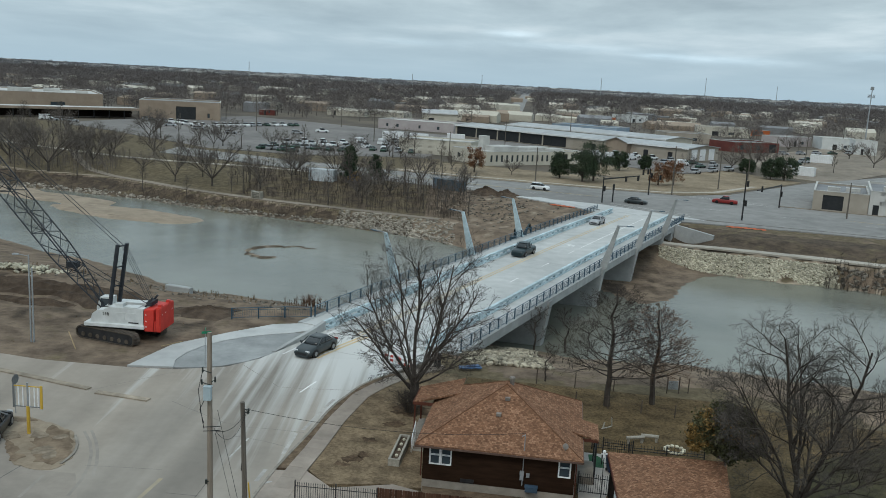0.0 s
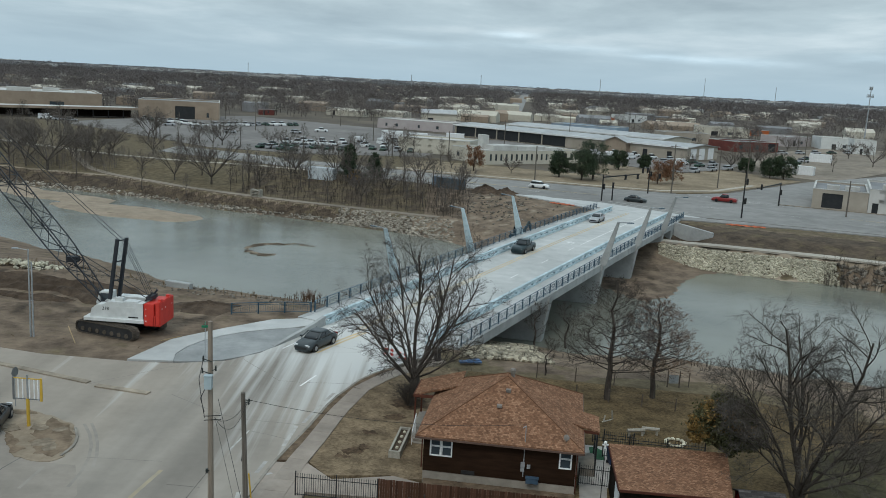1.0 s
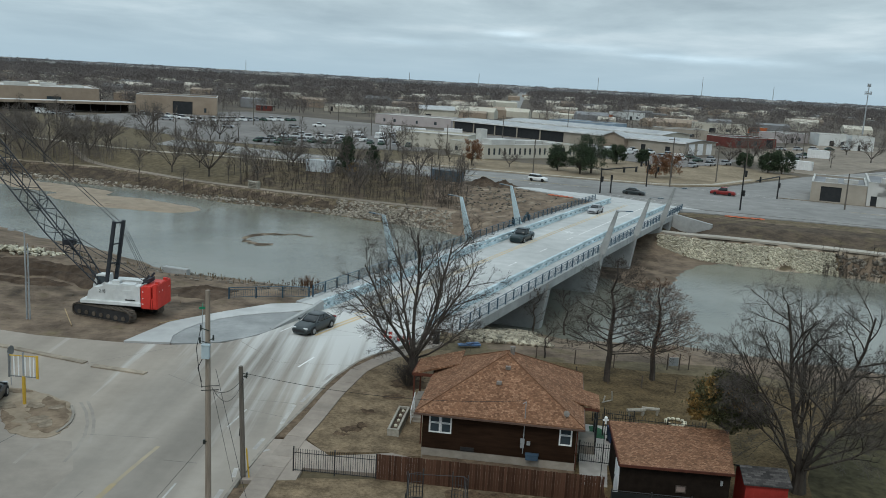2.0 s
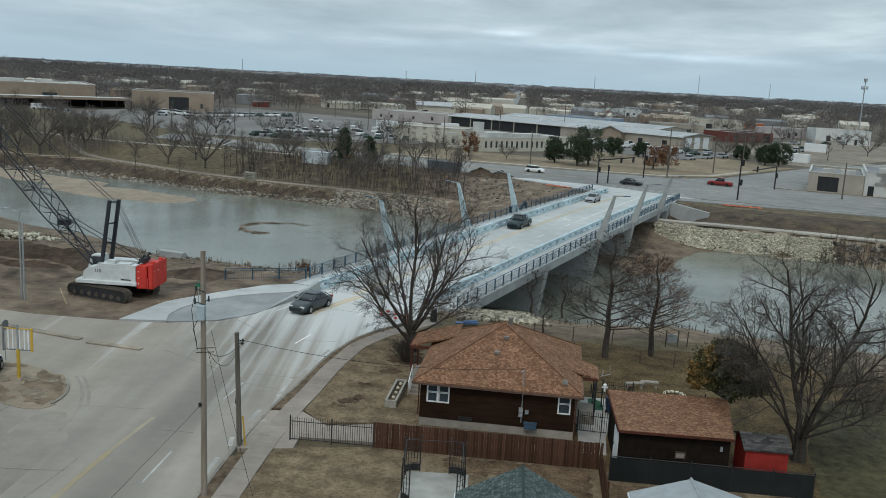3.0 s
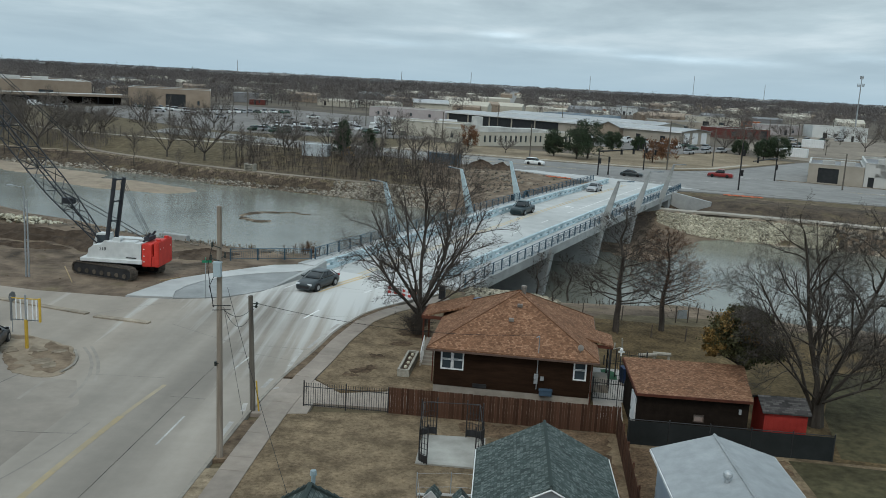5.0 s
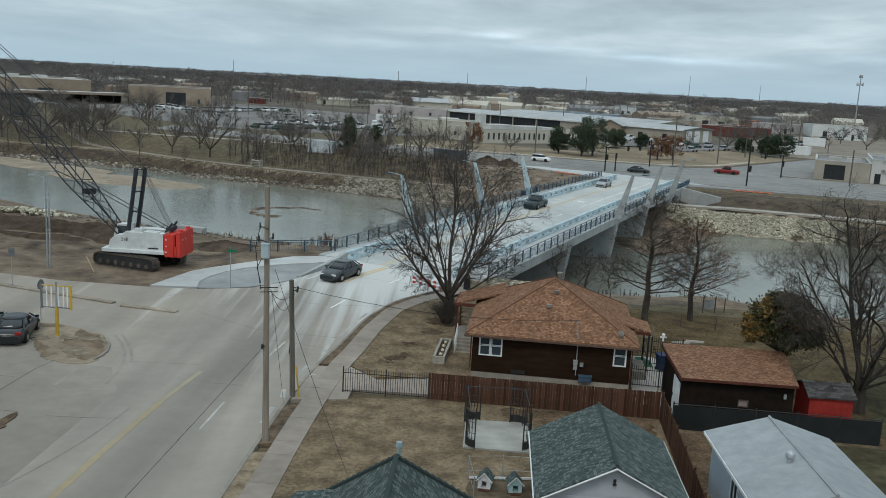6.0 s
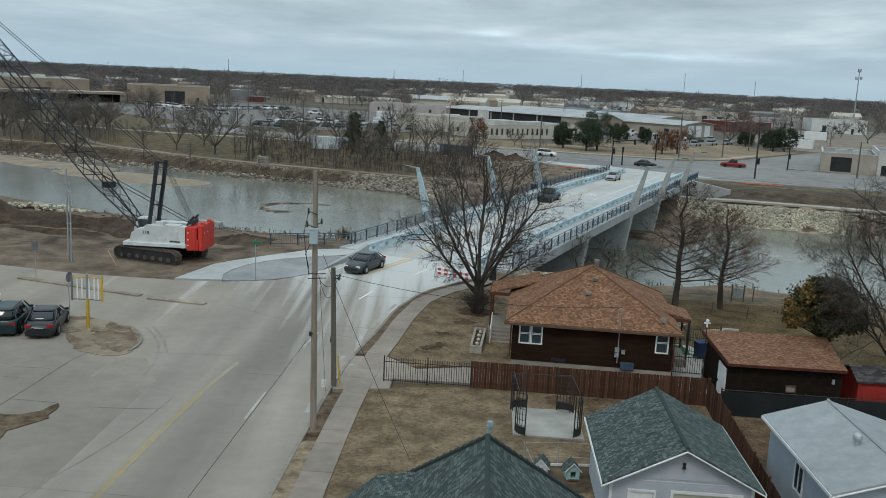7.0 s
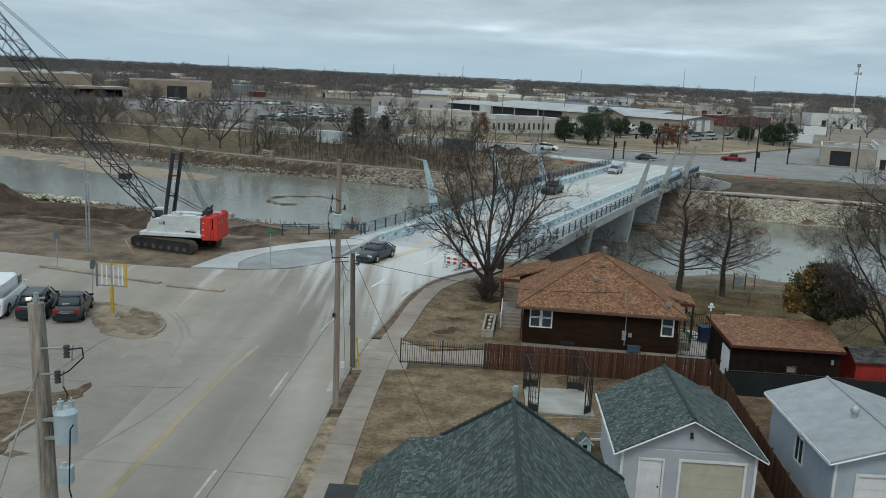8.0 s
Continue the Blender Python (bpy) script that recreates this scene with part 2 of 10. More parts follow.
def road_material():
    """Worn concrete with wheel lanes along the street, paler with tracked dust towards the new bridge."""
    m = mat("worn_concrete_road", (0.280, 0.251, 0.218), (0.312, 0.281, 0.245), 1.2, 0.9, 0.04, 12, big=0.12)
    nt = m.node_tree
    N, L = nt.nodes.new, nt.links.new
    p = nt.nodes["Principled BSDF"]
    base = p.inputs["Base Color"].links[0].from_socket
    tc, mp = N("ShaderNodeTexCoord"), N("ShaderNodeMapping")
    mp.inputs["Rotation"].default_value = (0, 0, radians(9)); mp.inputs["Scale"].default_value = (0.38, 0.016, 1)
    L(tc.outputs["Object"], mp.inputs[0])
    lane = N("ShaderNodeTexNoise"); lane.inputs["Scale"].default_value = 1.0; lane.inputs["Detail"].default_value = 4
    L(mp.outputs[0], lane.inputs[0])
    lr = N("ShaderNodeMapRange"); lr.inputs["From Min"].default_value = 0.34; lr.inputs["From Max"].default_value = 0.66; lr.inputs["To Min"].default_value = 0.84; lr.inputs["To Max"].default_value = 1.08
    L(lane.outputs["Fac"], lr.inputs["Value"])
    sc = N("ShaderNodeVectorMath"); sc.operation = "SCALE"
    L(base, sc.inputs[0]); L(lr.outputs[0], sc.inputs["Scale"])
    # tyre-darkened lane beside the centre line, paler dusty margins
    across = N("ShaderNodeVectorMath"); across.operation = "DOT_PRODUCT"; across.inputs[1].default_value = (0.9964, -0.085, 0)
    L(tc.outputs["Object"], across.inputs[0])
    wob = N("ShaderNodeMath"); wob.operation = "MULTIPLY_ADD"; wob.inputs[1].default_value = 1.1; L(lane.outputs["Fac"], wob.inputs[0]); L(across.outputs["Value"], wob.inputs[2])
    lanes = N("ShaderNodeMapRange"); lanes.inputs["From Min"].default_value = -18.0; lanes.inputs["From Max"].default_value = -2.0
    L(wob.outputs[0], lanes.inputs["Value"])
    wear = N("ShaderNodeValToRGB")
    we = wear.color_ramp.elements
    we[0].position, we[0].color = 0.18, (1.0, 0.97, 0.93, 1)
    we[1].position, we[1].color = 1.0, (1.04, 1.02, 0.99, 1)
    for at_, tone_ in ((0.30, 0.97), (0.42, 0.90), (0.50, 0.99), (0.56, 0.79), (0.61, 0.69), (0.67, 0.69), (0.74, 0.86), (0.82, 1.0)):
        k_ = we.new(at_); k_.color = (tone_, tone_ * 0.99, tone_ * 0.97, 1)
    L(lanes.outputs[0], wear.inputs[0])
    worn = N("ShaderNodeVectorMath"); worn.operation = "MULTIPLY"
    L(sc.outputs[0], worn.inputs[0]); L(wear.outputs[0], worn.inputs[1])
    sc = worn
    mp2 = N("ShaderNodeMapping"); mp2.inputs["Rotation"].default_value = (0, 0, radians(24)); mp2.inputs["Scale"].default_value = (0.80, 0.024, 1)
    L(tc.outputs["Object"], mp2.inputs[0])
    dust = N("ShaderNodeTexNoise"); dust.inputs["Scale"].default_value = 1.0; dust.inputs["Detail"].default_value = 5
    L(mp2.outputs[0], dust.inputs[0])
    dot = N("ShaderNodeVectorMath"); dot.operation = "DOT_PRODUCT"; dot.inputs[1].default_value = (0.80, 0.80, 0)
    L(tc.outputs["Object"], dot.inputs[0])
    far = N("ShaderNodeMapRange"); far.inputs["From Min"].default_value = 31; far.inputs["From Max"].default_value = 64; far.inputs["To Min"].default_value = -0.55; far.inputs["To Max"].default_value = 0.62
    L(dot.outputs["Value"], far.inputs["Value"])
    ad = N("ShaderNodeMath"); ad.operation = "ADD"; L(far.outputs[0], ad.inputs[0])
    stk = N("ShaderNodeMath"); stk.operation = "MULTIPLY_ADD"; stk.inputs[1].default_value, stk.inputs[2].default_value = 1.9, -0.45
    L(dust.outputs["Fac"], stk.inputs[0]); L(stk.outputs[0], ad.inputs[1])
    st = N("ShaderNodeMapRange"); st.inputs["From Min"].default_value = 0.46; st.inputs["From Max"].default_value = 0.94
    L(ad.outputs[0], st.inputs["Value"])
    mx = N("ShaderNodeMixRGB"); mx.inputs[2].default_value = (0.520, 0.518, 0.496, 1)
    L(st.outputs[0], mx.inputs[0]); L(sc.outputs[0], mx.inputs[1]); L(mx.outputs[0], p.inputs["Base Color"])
    return m


GROUND, WATER = ground_material(), water_material()
ROAD = road_material()
LOT = mat("lot_concrete", (0.218, 0.190, 0.160), (0.270, 0.237, 0.201), 0.9, 0.9, 0.04, 12, big=0.22)
NEWROAD = mat("new_concrete", (0.355, 0.360, 0.350), (0.480, 0.484, 0.472), 0.35, 0.85, 0.08, 14, big=0.20)
DECK = mat("bridge_deck_concrete", (0.385, 0.392, 0.380), (0.500, 0.503, 0.486), 0.5, 0.85, 0.08, 14, big=0.15)
ASPHALT = mat("old_asphalt", (0.125, 0.116, 0.108), (0.205, 0.190, 0.176), 0.25, 0.9, 0.1, 8, big=0.25)
AVENUE = mat("avenue_paving", (0.172, 0.168, 0.158), (0.258, 0.250, 0.237), 0.3, 0.9, 0.1, 8, big=0.2)
WALK = mat("sidewalk_concrete", (0.225, 0.188, 0.156), (0.298, 0.252, 0.210), 1.2, 0.9, 0.12, 20, big=0.2, piece=0.07)
KERB = mat("kerb_concrete", (0.190, 0.170, 0.142), (0.300, 0.272, 0.232), 1.5, 0.9, 0.15, 20, big=0.3)
FAINT = mat("worn_joint", (0.150, 0.138, 0.122), (0.235, 0.213, 0.186), 3, 0.9, 0)
TYRE_MARK = mat("tyre_rubbed_concrete", (0.238, 0.213, 0.184), (0.285, 0.256, 0.222), 1.5, 0.9, 0.03)
TAR = mat("tar_joint", (0.070, 0.066, 0.060), (0.150, 0.142, 0.130), 3, 0.9, 0)
LAWN = mat("dormant_lawn", (0.112, 0.080, 0.049), (0.266, 0.200, 0.129), 5.5, 0.97, 0.9, 26, spec=0.1, big=0.48)
WEEDY = mat("weedy_olive_ground", (0.038, 0.035, 0.019), (0.104, 0.090, 0.050), 1.6, 0.97, 0.9, 16, spec=0.1, big=0.5)
BACKLAWN = mat("dull_back_lawn", (0.056, 0.040, 0.020), (0.168, 0.119, 0.063), 4.5, 0.97, 0.9, 18, spec=0.1, big=0.5)
SOIL = mat("bare_soil", (0.058, 0.040, 0.028), (0.210, 0.152, 0.102), 1.5, 0.97, 0.8, 7, spec=0.1, big=0.3)
PILE = mat("dark_soil", (0.042, 0.031, 0.023), (0.112, 0.082, 0.060), 0.8, 0.97, 0.9, 4, spec=0.1)
WHITE_LINE = mat("white_road_paint", (0.30, 0.29, 0.27), (0.52, 0.51, 0.48), 2.2, 0.8, 0.05, big=0.3)
YELLOW_LINE = mat("yellow_road_paint", (0.280, 0.240, 0.178), (0.370, 0.288, 0.155), 1.1, 0.85, 0.05, big=0.35)
PIER = mat("cast_concrete", (0.270, 0.278, 0.272), (0.390, 0.398, 0.388), 0.6, 0.85, 0.1, 9, big=0.25)
PALE = mat("pale_blue_parapet", (0.320, 0.420, 0.455), (0.560, 0.660, 0.690), 1.6, 0.7, 0.35, 5, big=0.3)
RAILBLUE = mat("dark_blue_steel", (0.018, 0.054, 0.086), (0.034, 0.086, 0.125), 2, 0.5, 0, spec=0.5)
GALV = mat("galvanised_steel", (0.28, 0.30, 0.31), (0.40, 0.42, 0.43), 3, 0.5, 0.05, metal=0.4, spec=0.5)
STONE = mat("limestone_riprap", (0.300, 0.275, 0.205), (0.520, 0.485, 0.380), 1.4, 0.95, 0.4, 9, spec=0.15, island=0.35)
GREYSTONE = mat("grey_riprap", (0.085, 0.074, 0.060), (0.200, 0.178, 0.148), 1.2, 0.95, 0.4, 9, spec=0.15, island=0.45)


# ---- geometry helpers ----
def mesh_of(name, bm, material):
    me = bpy.data.meshes.new(name)
    bmesh.ops.recalc_face_normals(bm, faces=bm.faces[:])
    bm.to_mesh(me)
    bm.free()
    me.materials.append(material)
    return me


def part(name, bm, material, parent=None, label="", kind=""):
    """Links a bmesh as one mesh object, under a thing or under a part."""
    ob = new(name, mesh_of(name, bm, material))
    ob.parent = parent
    return tagged(ob, label, kind=kind)


def thing(name, label, category, at=(0, 0, 0), turn=0.0, group="", kind=""):
    ob = new(name)
    ob.empty_display_size = 0.3
    ob.matrix_basis = pose(*at, 0, 0, turn)
    return tagged(ob, label, category, group, kind)


def block(bm, size, at, turn=0.0, m=None):
    mm = (m or Matrix()) @ pose(*at, 0, 0, turn) @ Matrix.Diagonal((*size, 1))
    return bmesh.ops.create_cube(bm, size=1, matrix=mm)["verts"]


def slab(bm, pts, z0, z1):
    """An upright prism on a plan polygon; z1 may be a function of (x, y)."""
    top = z1 if callable(z1) else lambda x, y: z1
    low = [bm.verts.new((x, y, z0)) for x, y in pts]
    high = [bm.verts.new((x, y, top(x, y))) for x, y in pts]
    k = len(pts)
    if k > 4:
        for a, b, c in tessellate_polygon([[Vector((x, y, 0)) for x, y in pts]]):
            bm.faces.new((high[a], high[b], high[c]))
            bm.faces.new((low[c], low[b], low[a]))
    else:
        bm.faces.new(high)
        bm.faces.new(low[::-1])
    for i in range(k):
        bm.faces.new((low[i], low[(i + 1) % k], high[(i + 1) % k], high[i]))
    return bm


def bar(bm, a, b, r, sides=6, r2=None, flat=None):
    """A round (or with flat=(w, h) square) bar from a to b."""
    a, b = Vector(a), Vector(b)
    d = b - a
    turn = d.to_track_quat("Z", "Y").to_matrix().to_4x4()
    m = Matrix.Translation((a + b) / 2) @ turn
    if flat:
        bmesh.ops.create_cube(bm, size=1, matrix=m @ Matrix.Diagonal((flat[0], flat[1], d.length, 1)))
    else:
        bmesh.ops.create_cone(bm, cap_ends=True, segments=sides, radius1=r, radius2=r if r2 is None else r2, depth=d.length, matrix=m)
    return bm


def strip(pts, half):
    """The outline of a band of given half width along a plan line."""
    left, right = [], []
    for i, (x, y) in enumerate(pts):
        x0, y0 = pts[max(i - 1, 0)]
        x1, y1 = pts[min(i + 1, len(pts) - 1)]
        k = math.hypot(x1 - x0, y1 - y0)
        nx, ny = -(y1 - y0) / k * half, (x1 - x0) / k * half
        left.append((x + nx, y + ny)); right.append((x - nx, y - ny))
    return left + right[::-1]


def resample(pts, step):
    """Points every step metres along a plan line."""
    p = np.array(pts, float)
    run = np.r_[0, np.cumsum(np.hypot(*np.diff(p, axis=0).T))]
    at = np.linspace(0, run[-1], max(2, int(round(run[-1] / step)) + 1))
    return list(zip(np.interp(at, run, p[:, 0]), np.interp(at, run, p[:, 1])))


def sheet(name, pts, z0, z1, material, label="", category="", kind="structure"):
    bm = bmesh.new()
    slab(bm, pts, z0, z1)
    ob = new(name, mesh_of(name, bm, material))
    return tagged(ob, label, category, kind=kind)


def soup(name, verts, faces, material):
    me = bpy.data.meshes.new(name)
    me.from_pydata(verts, [], faces)
    me.update()
    me.materials.append(material)
    return me


def pipe(bm, pts, r, sides=6):
    """One round tube along a line of points."""
    rings = []
    for i, p in enumerate(pts):
        d = (Vector(pts[min(i + 1, len(pts) - 1)]) - Vector(pts[max(i - 1, 0)])).normalized()
        a = d.cross(Vector((0.31, 0.87, 0.2))).normalized()
        b = d.cross(a)
        rings.append([bm.verts.new(Vector(p) + a * (r * math.cos(2 * math.pi * k / sides)) + b * (r * math.sin(2 * math.pi * k / sides))) for k in range(sides)])
    for q, w in zip(rings[:-1], rings[1:]):
        for k in range(sides):
            bm.faces.new((q[k], q[(k + 1) % sides], w[(k + 1) % sides], w[k]))
    bm.faces.new(rings[0][::-1]); bm.faces.new(rings[-1])
    return bm


def sag(bm, a, b, drop, r=0.012, k=10):
    a, b = Vector(a), Vector(b)
    p = [a.lerp(b, i / k) - Vector((0, 0, drop * 4 * (i / k) * (1 - i / k))) for i in range(k + 1)]
    hose(bm, p, r)


def hose(bm, p, r, sides=5):
    """One round hose through a row of points."""
    prev = None
    for i, c in enumerate(p):
        c = Vector(c)
        d = (Vector(p[min(i + 1, len(p) - 1)]) - Vector(p[max(i - 1, 0)])).normalized()
        a = d.cross(Vector((0.3, 0.2, 0.9))).normalized()
        b = d.cross(a)
        ring = [bm.verts.new(c + (a * math.cos(6.2832 * k / sides) + b * math.sin(6.2832 * k / sides)) * r) for k in range(sides)]
        if prev:
            for k in range(sides):
                bm.faces.new((prev[k], prev[(k + 1) % sides], ring[(k + 1) % sides], ring[k]))
        prev = ring


# ---- ground and river ----
NEAR_TOP = ((-900, 470), (-300, 215), (-120, 135), (-60, 104), (-41, 101), (-27, 98), (-17, 93), (-3.6, 90), (4, 86), (10, 80), (15, 75), (22, 73.5), (32, 75), (43, 69), (80, 56), (300, -25), (900, -250))
NEAR_EDGE = ((-900, 515), (-300, 262), (-120, 178), (-61, 141), (-37, 126), (-23.6, 113.5), (-16, 112), (-6.8, 110), (6, 103), (16, 97), (24, 94), (37.5, 93), (45, 91.5), (80, 79), (300, -2), (900, -225))
FAR_EDGE = ((-900, 570), (-300, 315), (-150, 236), (-91, 201), (-77, 198), (-55, 191), (-34, 180), (-16, 174), (0, 166), (12, 157), (22, 145), (30, 132), (38, 119.5), (43, 124), (48, 135), (52, 141), (57.7, 142.8), (71.7, 138.6), (80, 135.0), (110, 122.5), (300, 44), (900, -180))
FAR_PATH = ((-900, 577), (-300, 321), (-150, 241), (-91, 211), (-67, 206), (-46, 191.6), (-23, 180.5), (0, 172), (9.3, 168.6), (20, 160), (32, 152), (42, 153), (47, 150.8), (57.7, 145.6), (71.7, 141.4), (80, 138.0), (110, 125.5), (300, 47), (900, -177))
FAR_TOP = ((-900, 620), (-300, 360), (-150, 272), (-89, 238), (-60, 225), (-37, 222), (-10, 209), (10, 195), (30, 184), (44, 168), (56, 158), (70, 152), (91, 146), (140, 124), (300, 58), (900, -164))
PATH_Z = ((-900, -2.5), (9, -2.5), (20, -2.6), (38, -2.0), (49, -1.3), (900, -1.3))
WATER_Z = -5.0


def along(line, x):
    p = np.array(line, float)
    return np.interp(x, p[:, 0], p[:, 1])


def rough(x, y, scale, seed=0.0):
    """Soft value noise on arrays, -1 to 1."""
    v = np.zeros_like(x, dtype=float)
    for k, (f, g) in enumerate(((1, 1.0), (2.3, 0.5), (4.9, 0.25))):
        a = f / scale
        v += g * np.sin(a * (x * 1.1 + y * 0.7) + seed + k) * np.cos(a * (y * 1.3 - x * 0.6) + seed * 1.7 + 2.1 * k)
    return v / 1.4


def height(x, y):
    x, y = np.asarray(x, float), np.asarray(y, float)
    wob = 1.2 * rough(x, y, 5.0) + 0.7 * rough(x, y, 2.1, 3.0)
    a, b, c, d, e = (along(line, x) + wob * k for line, k in ((NEAR_TOP, 0.6), (NEAR_EDGE, 1.0), (FAR_EDGE, 0.8), (FAR_PATH, 0.25), (FAR_TOP, 0.5)))
    pz = along(PATH_Z, x)
    z = np.full(x.shape, -0.10)
    t = np.clip((y - a) / (b - a), 0, 1)
    z = np.where(y > a, -0.10 - 4.9 * (t ** 1.15), z)
    mid = (y > b) & (y < c)
    sink = np.minimum(np.minimum(y - b, c - y) * 0.25, 1.2)
    z = np.where(mid, WATER_Z - 0.02 - np.maximum(sink, 0), z)
    t = np.clip((y - c) / np.maximum(d - c, 0.5), 0, 1)
    flat = np.interp(x, (28, 36, 56, 58), (1.0, 5.0, 7.0, 1.0))
    z = np.where(y >= c, WATER_Z + (pz - WATER_Z) * (0.06 * t + 0.94 * t ** flat), z)
    t = np.clip((y - d - 2.2) / np.maximum(e - d - 2.2, 0.5), 0, 1)
    z = np.where(y >= d, pz + (-0.10 - pz) * (t * t * (3 - 2 * t)), z)
    # sand bars in the stream
    for bx, by, ax, ay, h in ((-52, 172, 17, 6.5, 0.55), (-72, 187, 16, 5, 0.5), (-90, 196, 14, 6, 0.5), (-13.2, 147.6, 3.4, 0.9, 0.28)):
        u, v = (x - bx) * 0.93 - (y - by) * 0.37, (x - bx) * 0.37 + (y - by) * 0.93
        q = 1.25 - (u / ax) ** 2 - (v / ay) ** 2 + 0.25 * rough(x, y, 4.0, 1.0)
        z = np.where(mid & (q > 0), np.maximum(z, WATER_Z - 0.15 + np.minimum(q, 0.8) * h * 1.2), z)
    # a crescent bar open towards the bridge
    q = 1.0 - ((np.sqrt(((x + 17.6) / 3.8) ** 2 + ((y - 142.6) / 4.7) ** 2) - 1) / 0.30) ** 2 + 0.25 * rough(x, y, 4.0, 1.0)
    z = np.where(mid & (q > 0) & (x < -16.2 + 0.8 * np.sin(y)), np.maximum(z, WATER_Z - 0.15 + np.minimum(q, 0.8) * 0.38), z)
    # the building site is uneven
    site = np.clip(1 - np.abs(x + 32) / 40, 0, 1) * np.clip((y - 73.5) / 3, 0, 1) * np.clip((a + 4 - y) / 4, 0, 1)
    z = z + site * 0.22 * rough(x, y, 2.2, 5.0) * np.clip((-8 - x) / 3, 0, 1)
    # the path dips beside the far abutment
    z = z - np.where(y > c, 2.6 * np.exp(-((x - 53) ** 2 + (y - 156.8) ** 2) / 22), 0)
    return z


def spaced(lo, a, b, hi, step):
    fine = np.arange(a, b + step, step)
    out, v, s = [], b + step, step
    while v < hi:
        s *= 1.22; v += s; out.append(min(v, hi))
    low, v, s = [], a, step
    while v > lo:
        s *= 1.22; v -= s; low.append(max(v, lo))
    return np.r_[low[::-1], fine, out]


def build_ground():
    xs, ys = spaced(-4600, -105, 125, 4600, 1.25), spaced(-600, 12, 245, 4600, 1.25)
    X, Y = np.meshgrid(xs, ys)
    Z = height(X, Y)
    nx, ny = len(xs), len(ys)
    idx = np.arange(nx * ny).reshape(ny, nx)
    faces = np.stack([idx[:-1, :-1], idx[:-1, 1:], idx[1:, 1:], idx[1:, :-1]], -1).reshape(-1, 4)
    me = soup("ground", np.stack([X, Y, Z], -1).reshape(-1, 3).tolist(), faces.tolist(), GROUND)
    # zones: red bare earth, green sand and gravel, blue town ground, alpha dark damp soil
    a, b, c, d, e = (along(line, X) for line in (NEAR_TOP, NEAR_EDGE, FAR_EDGE, FAR_PATH, FAR_TOP))
    earth = np.zeros_like(X); sandy = np.zeros_like(X); town = np.zeros_like(X)
    earth = np.where((Y > 68) & (X < 0) & (Y < b), 0.66, earth)
    earth = np.where((Y > a - 3) & (Y < b + 2), np.maximum(earth, 0.62), earth)
    earth = np.where((Y > c - 1) & (Y < d), 0.58, earth)
    earth = np.where((X > 5) & (X < 62) & (Y > c - 2) & (Y < e + 26), 0.68, earth)
    earth = np.where((X >= 46) & (Y > d) & (Y < e + 22), 0.44, earth)
    sandy = np.where((Y > b) & (Y < c) & (Z > WATER_Z - 0.2), 0.75, sandy)
    sandy = np.where(np.abs(Y - d - 1.1) < 1.3, 0.62, sandy)
    sandy = np.where((np.abs(Y - d - 1.1) < 1.7) & (X > 47), 0.80, sandy)
    sandy = np.where((Y < 78) & (Y > 60) & (X > 22) & (Y > a - 5) & (Y < b), 0.28, sandy)
    sandy = np.where((X > 14) & (X < 36) & (Y > 150) & (Y < 196), 0.36, sandy)
    town = np.where(Y > e + 70, 0.62, town)
    town = np.where(Y > 480, 0.8, town)
    wet = np.zeros_like(X)
    wet = np.where((X >= 47) & (Y > d + 2.6) & (Y < e + 6), 0.62, wet)
    wet = np.where((X < 4) & (Y > c - 0.5) & (Y < d - 0.6), 0.60, wet)
    wet = np.where((X > -36) & (X < 14) & (Y > d + 3) & (Y < e), 0.50, wet)
    wet = np.where((X > -32) & (X < 0) & (Y > b) & (Y < c) & (Z > WATER_Z - 0.2), 0.60, wet)
    wet = np.where((X > 26) & (X < 46) & (Y > c - 2) & (Y < d), 0.42, wet)
    wet = np.where((X < -10) & (X > -60) & (Y > 80) & (Y < a - 2), 0.46, wet)
    col = me.color_attributes.new("zone", "FLOAT_COLOR", "POINT")
    rgba = np.stack([earth, sandy, town, wet], -1).reshape(-1).astype(np.float32)
    col.data.foreach_set("color", rgba)
    for poly in me.polygons:
        poly.use_smooth = True
    return tagged(new("ground", me), "dry winter ground with a river channel through it", "ground", kind="structure")


build_ground()
bm = bmesh.new()
slab(bm, [(-4500, -500), (4500, -500), (4500, 4500), (-4500, 4500)], WATER_Z - 0.05, WATER_Z)
tagged(new("water", mesh_of("water", bm, WATER)), "grey-green slow river water", "water", kind="structure")

# ---- bridge frame: s along, n across to the other rail ----
B0, BD, BN = Vector((12.04, 77.1)), Vector((0.4253, 0.905)), Vector((-0.905, 0.4253))
BTURN = math.degrees(math.atan2(BD.y, BD.x))


def deck_z(s):
    return 0.30 * math.sin(math.pi * min(max(s / 103, 0), 1))


def bp(s, n):
    v = B0 + BD * s + BN * n
    return (v.x, v.y)


# ---- streets near the camera ----
KERB_LINE = [(-4.2, 0), (-0.95, 31), (-0.40, 39), (0.16, 46.3), (0.9, 51.8), (2.0, 57.2), (2.85, 62.4), (4.7, 68.0), (8.2, 72.6), (10.3, 75.0), bp(-1.0, 2.5)]
WALK_LINE = [(-2.8, 0), (0.46, 31), (0.94, 38.7), (1.26, 43), (1.62, 47), (2.2, 51.7), (2.8, 55.0), (3.55, 60.0), (4.75, 65.2), (6.5, 68.6), (8.8, 71.2), (10.6, 73.6)]
NORTH = [(-120, 97), (-60, 80), (-31.2, 72.1), (-21.8, 69.6), (-14.2, 68.9), (-10.8, 69.0), (-6.9, 70.3), (-4.6, 73.0)]
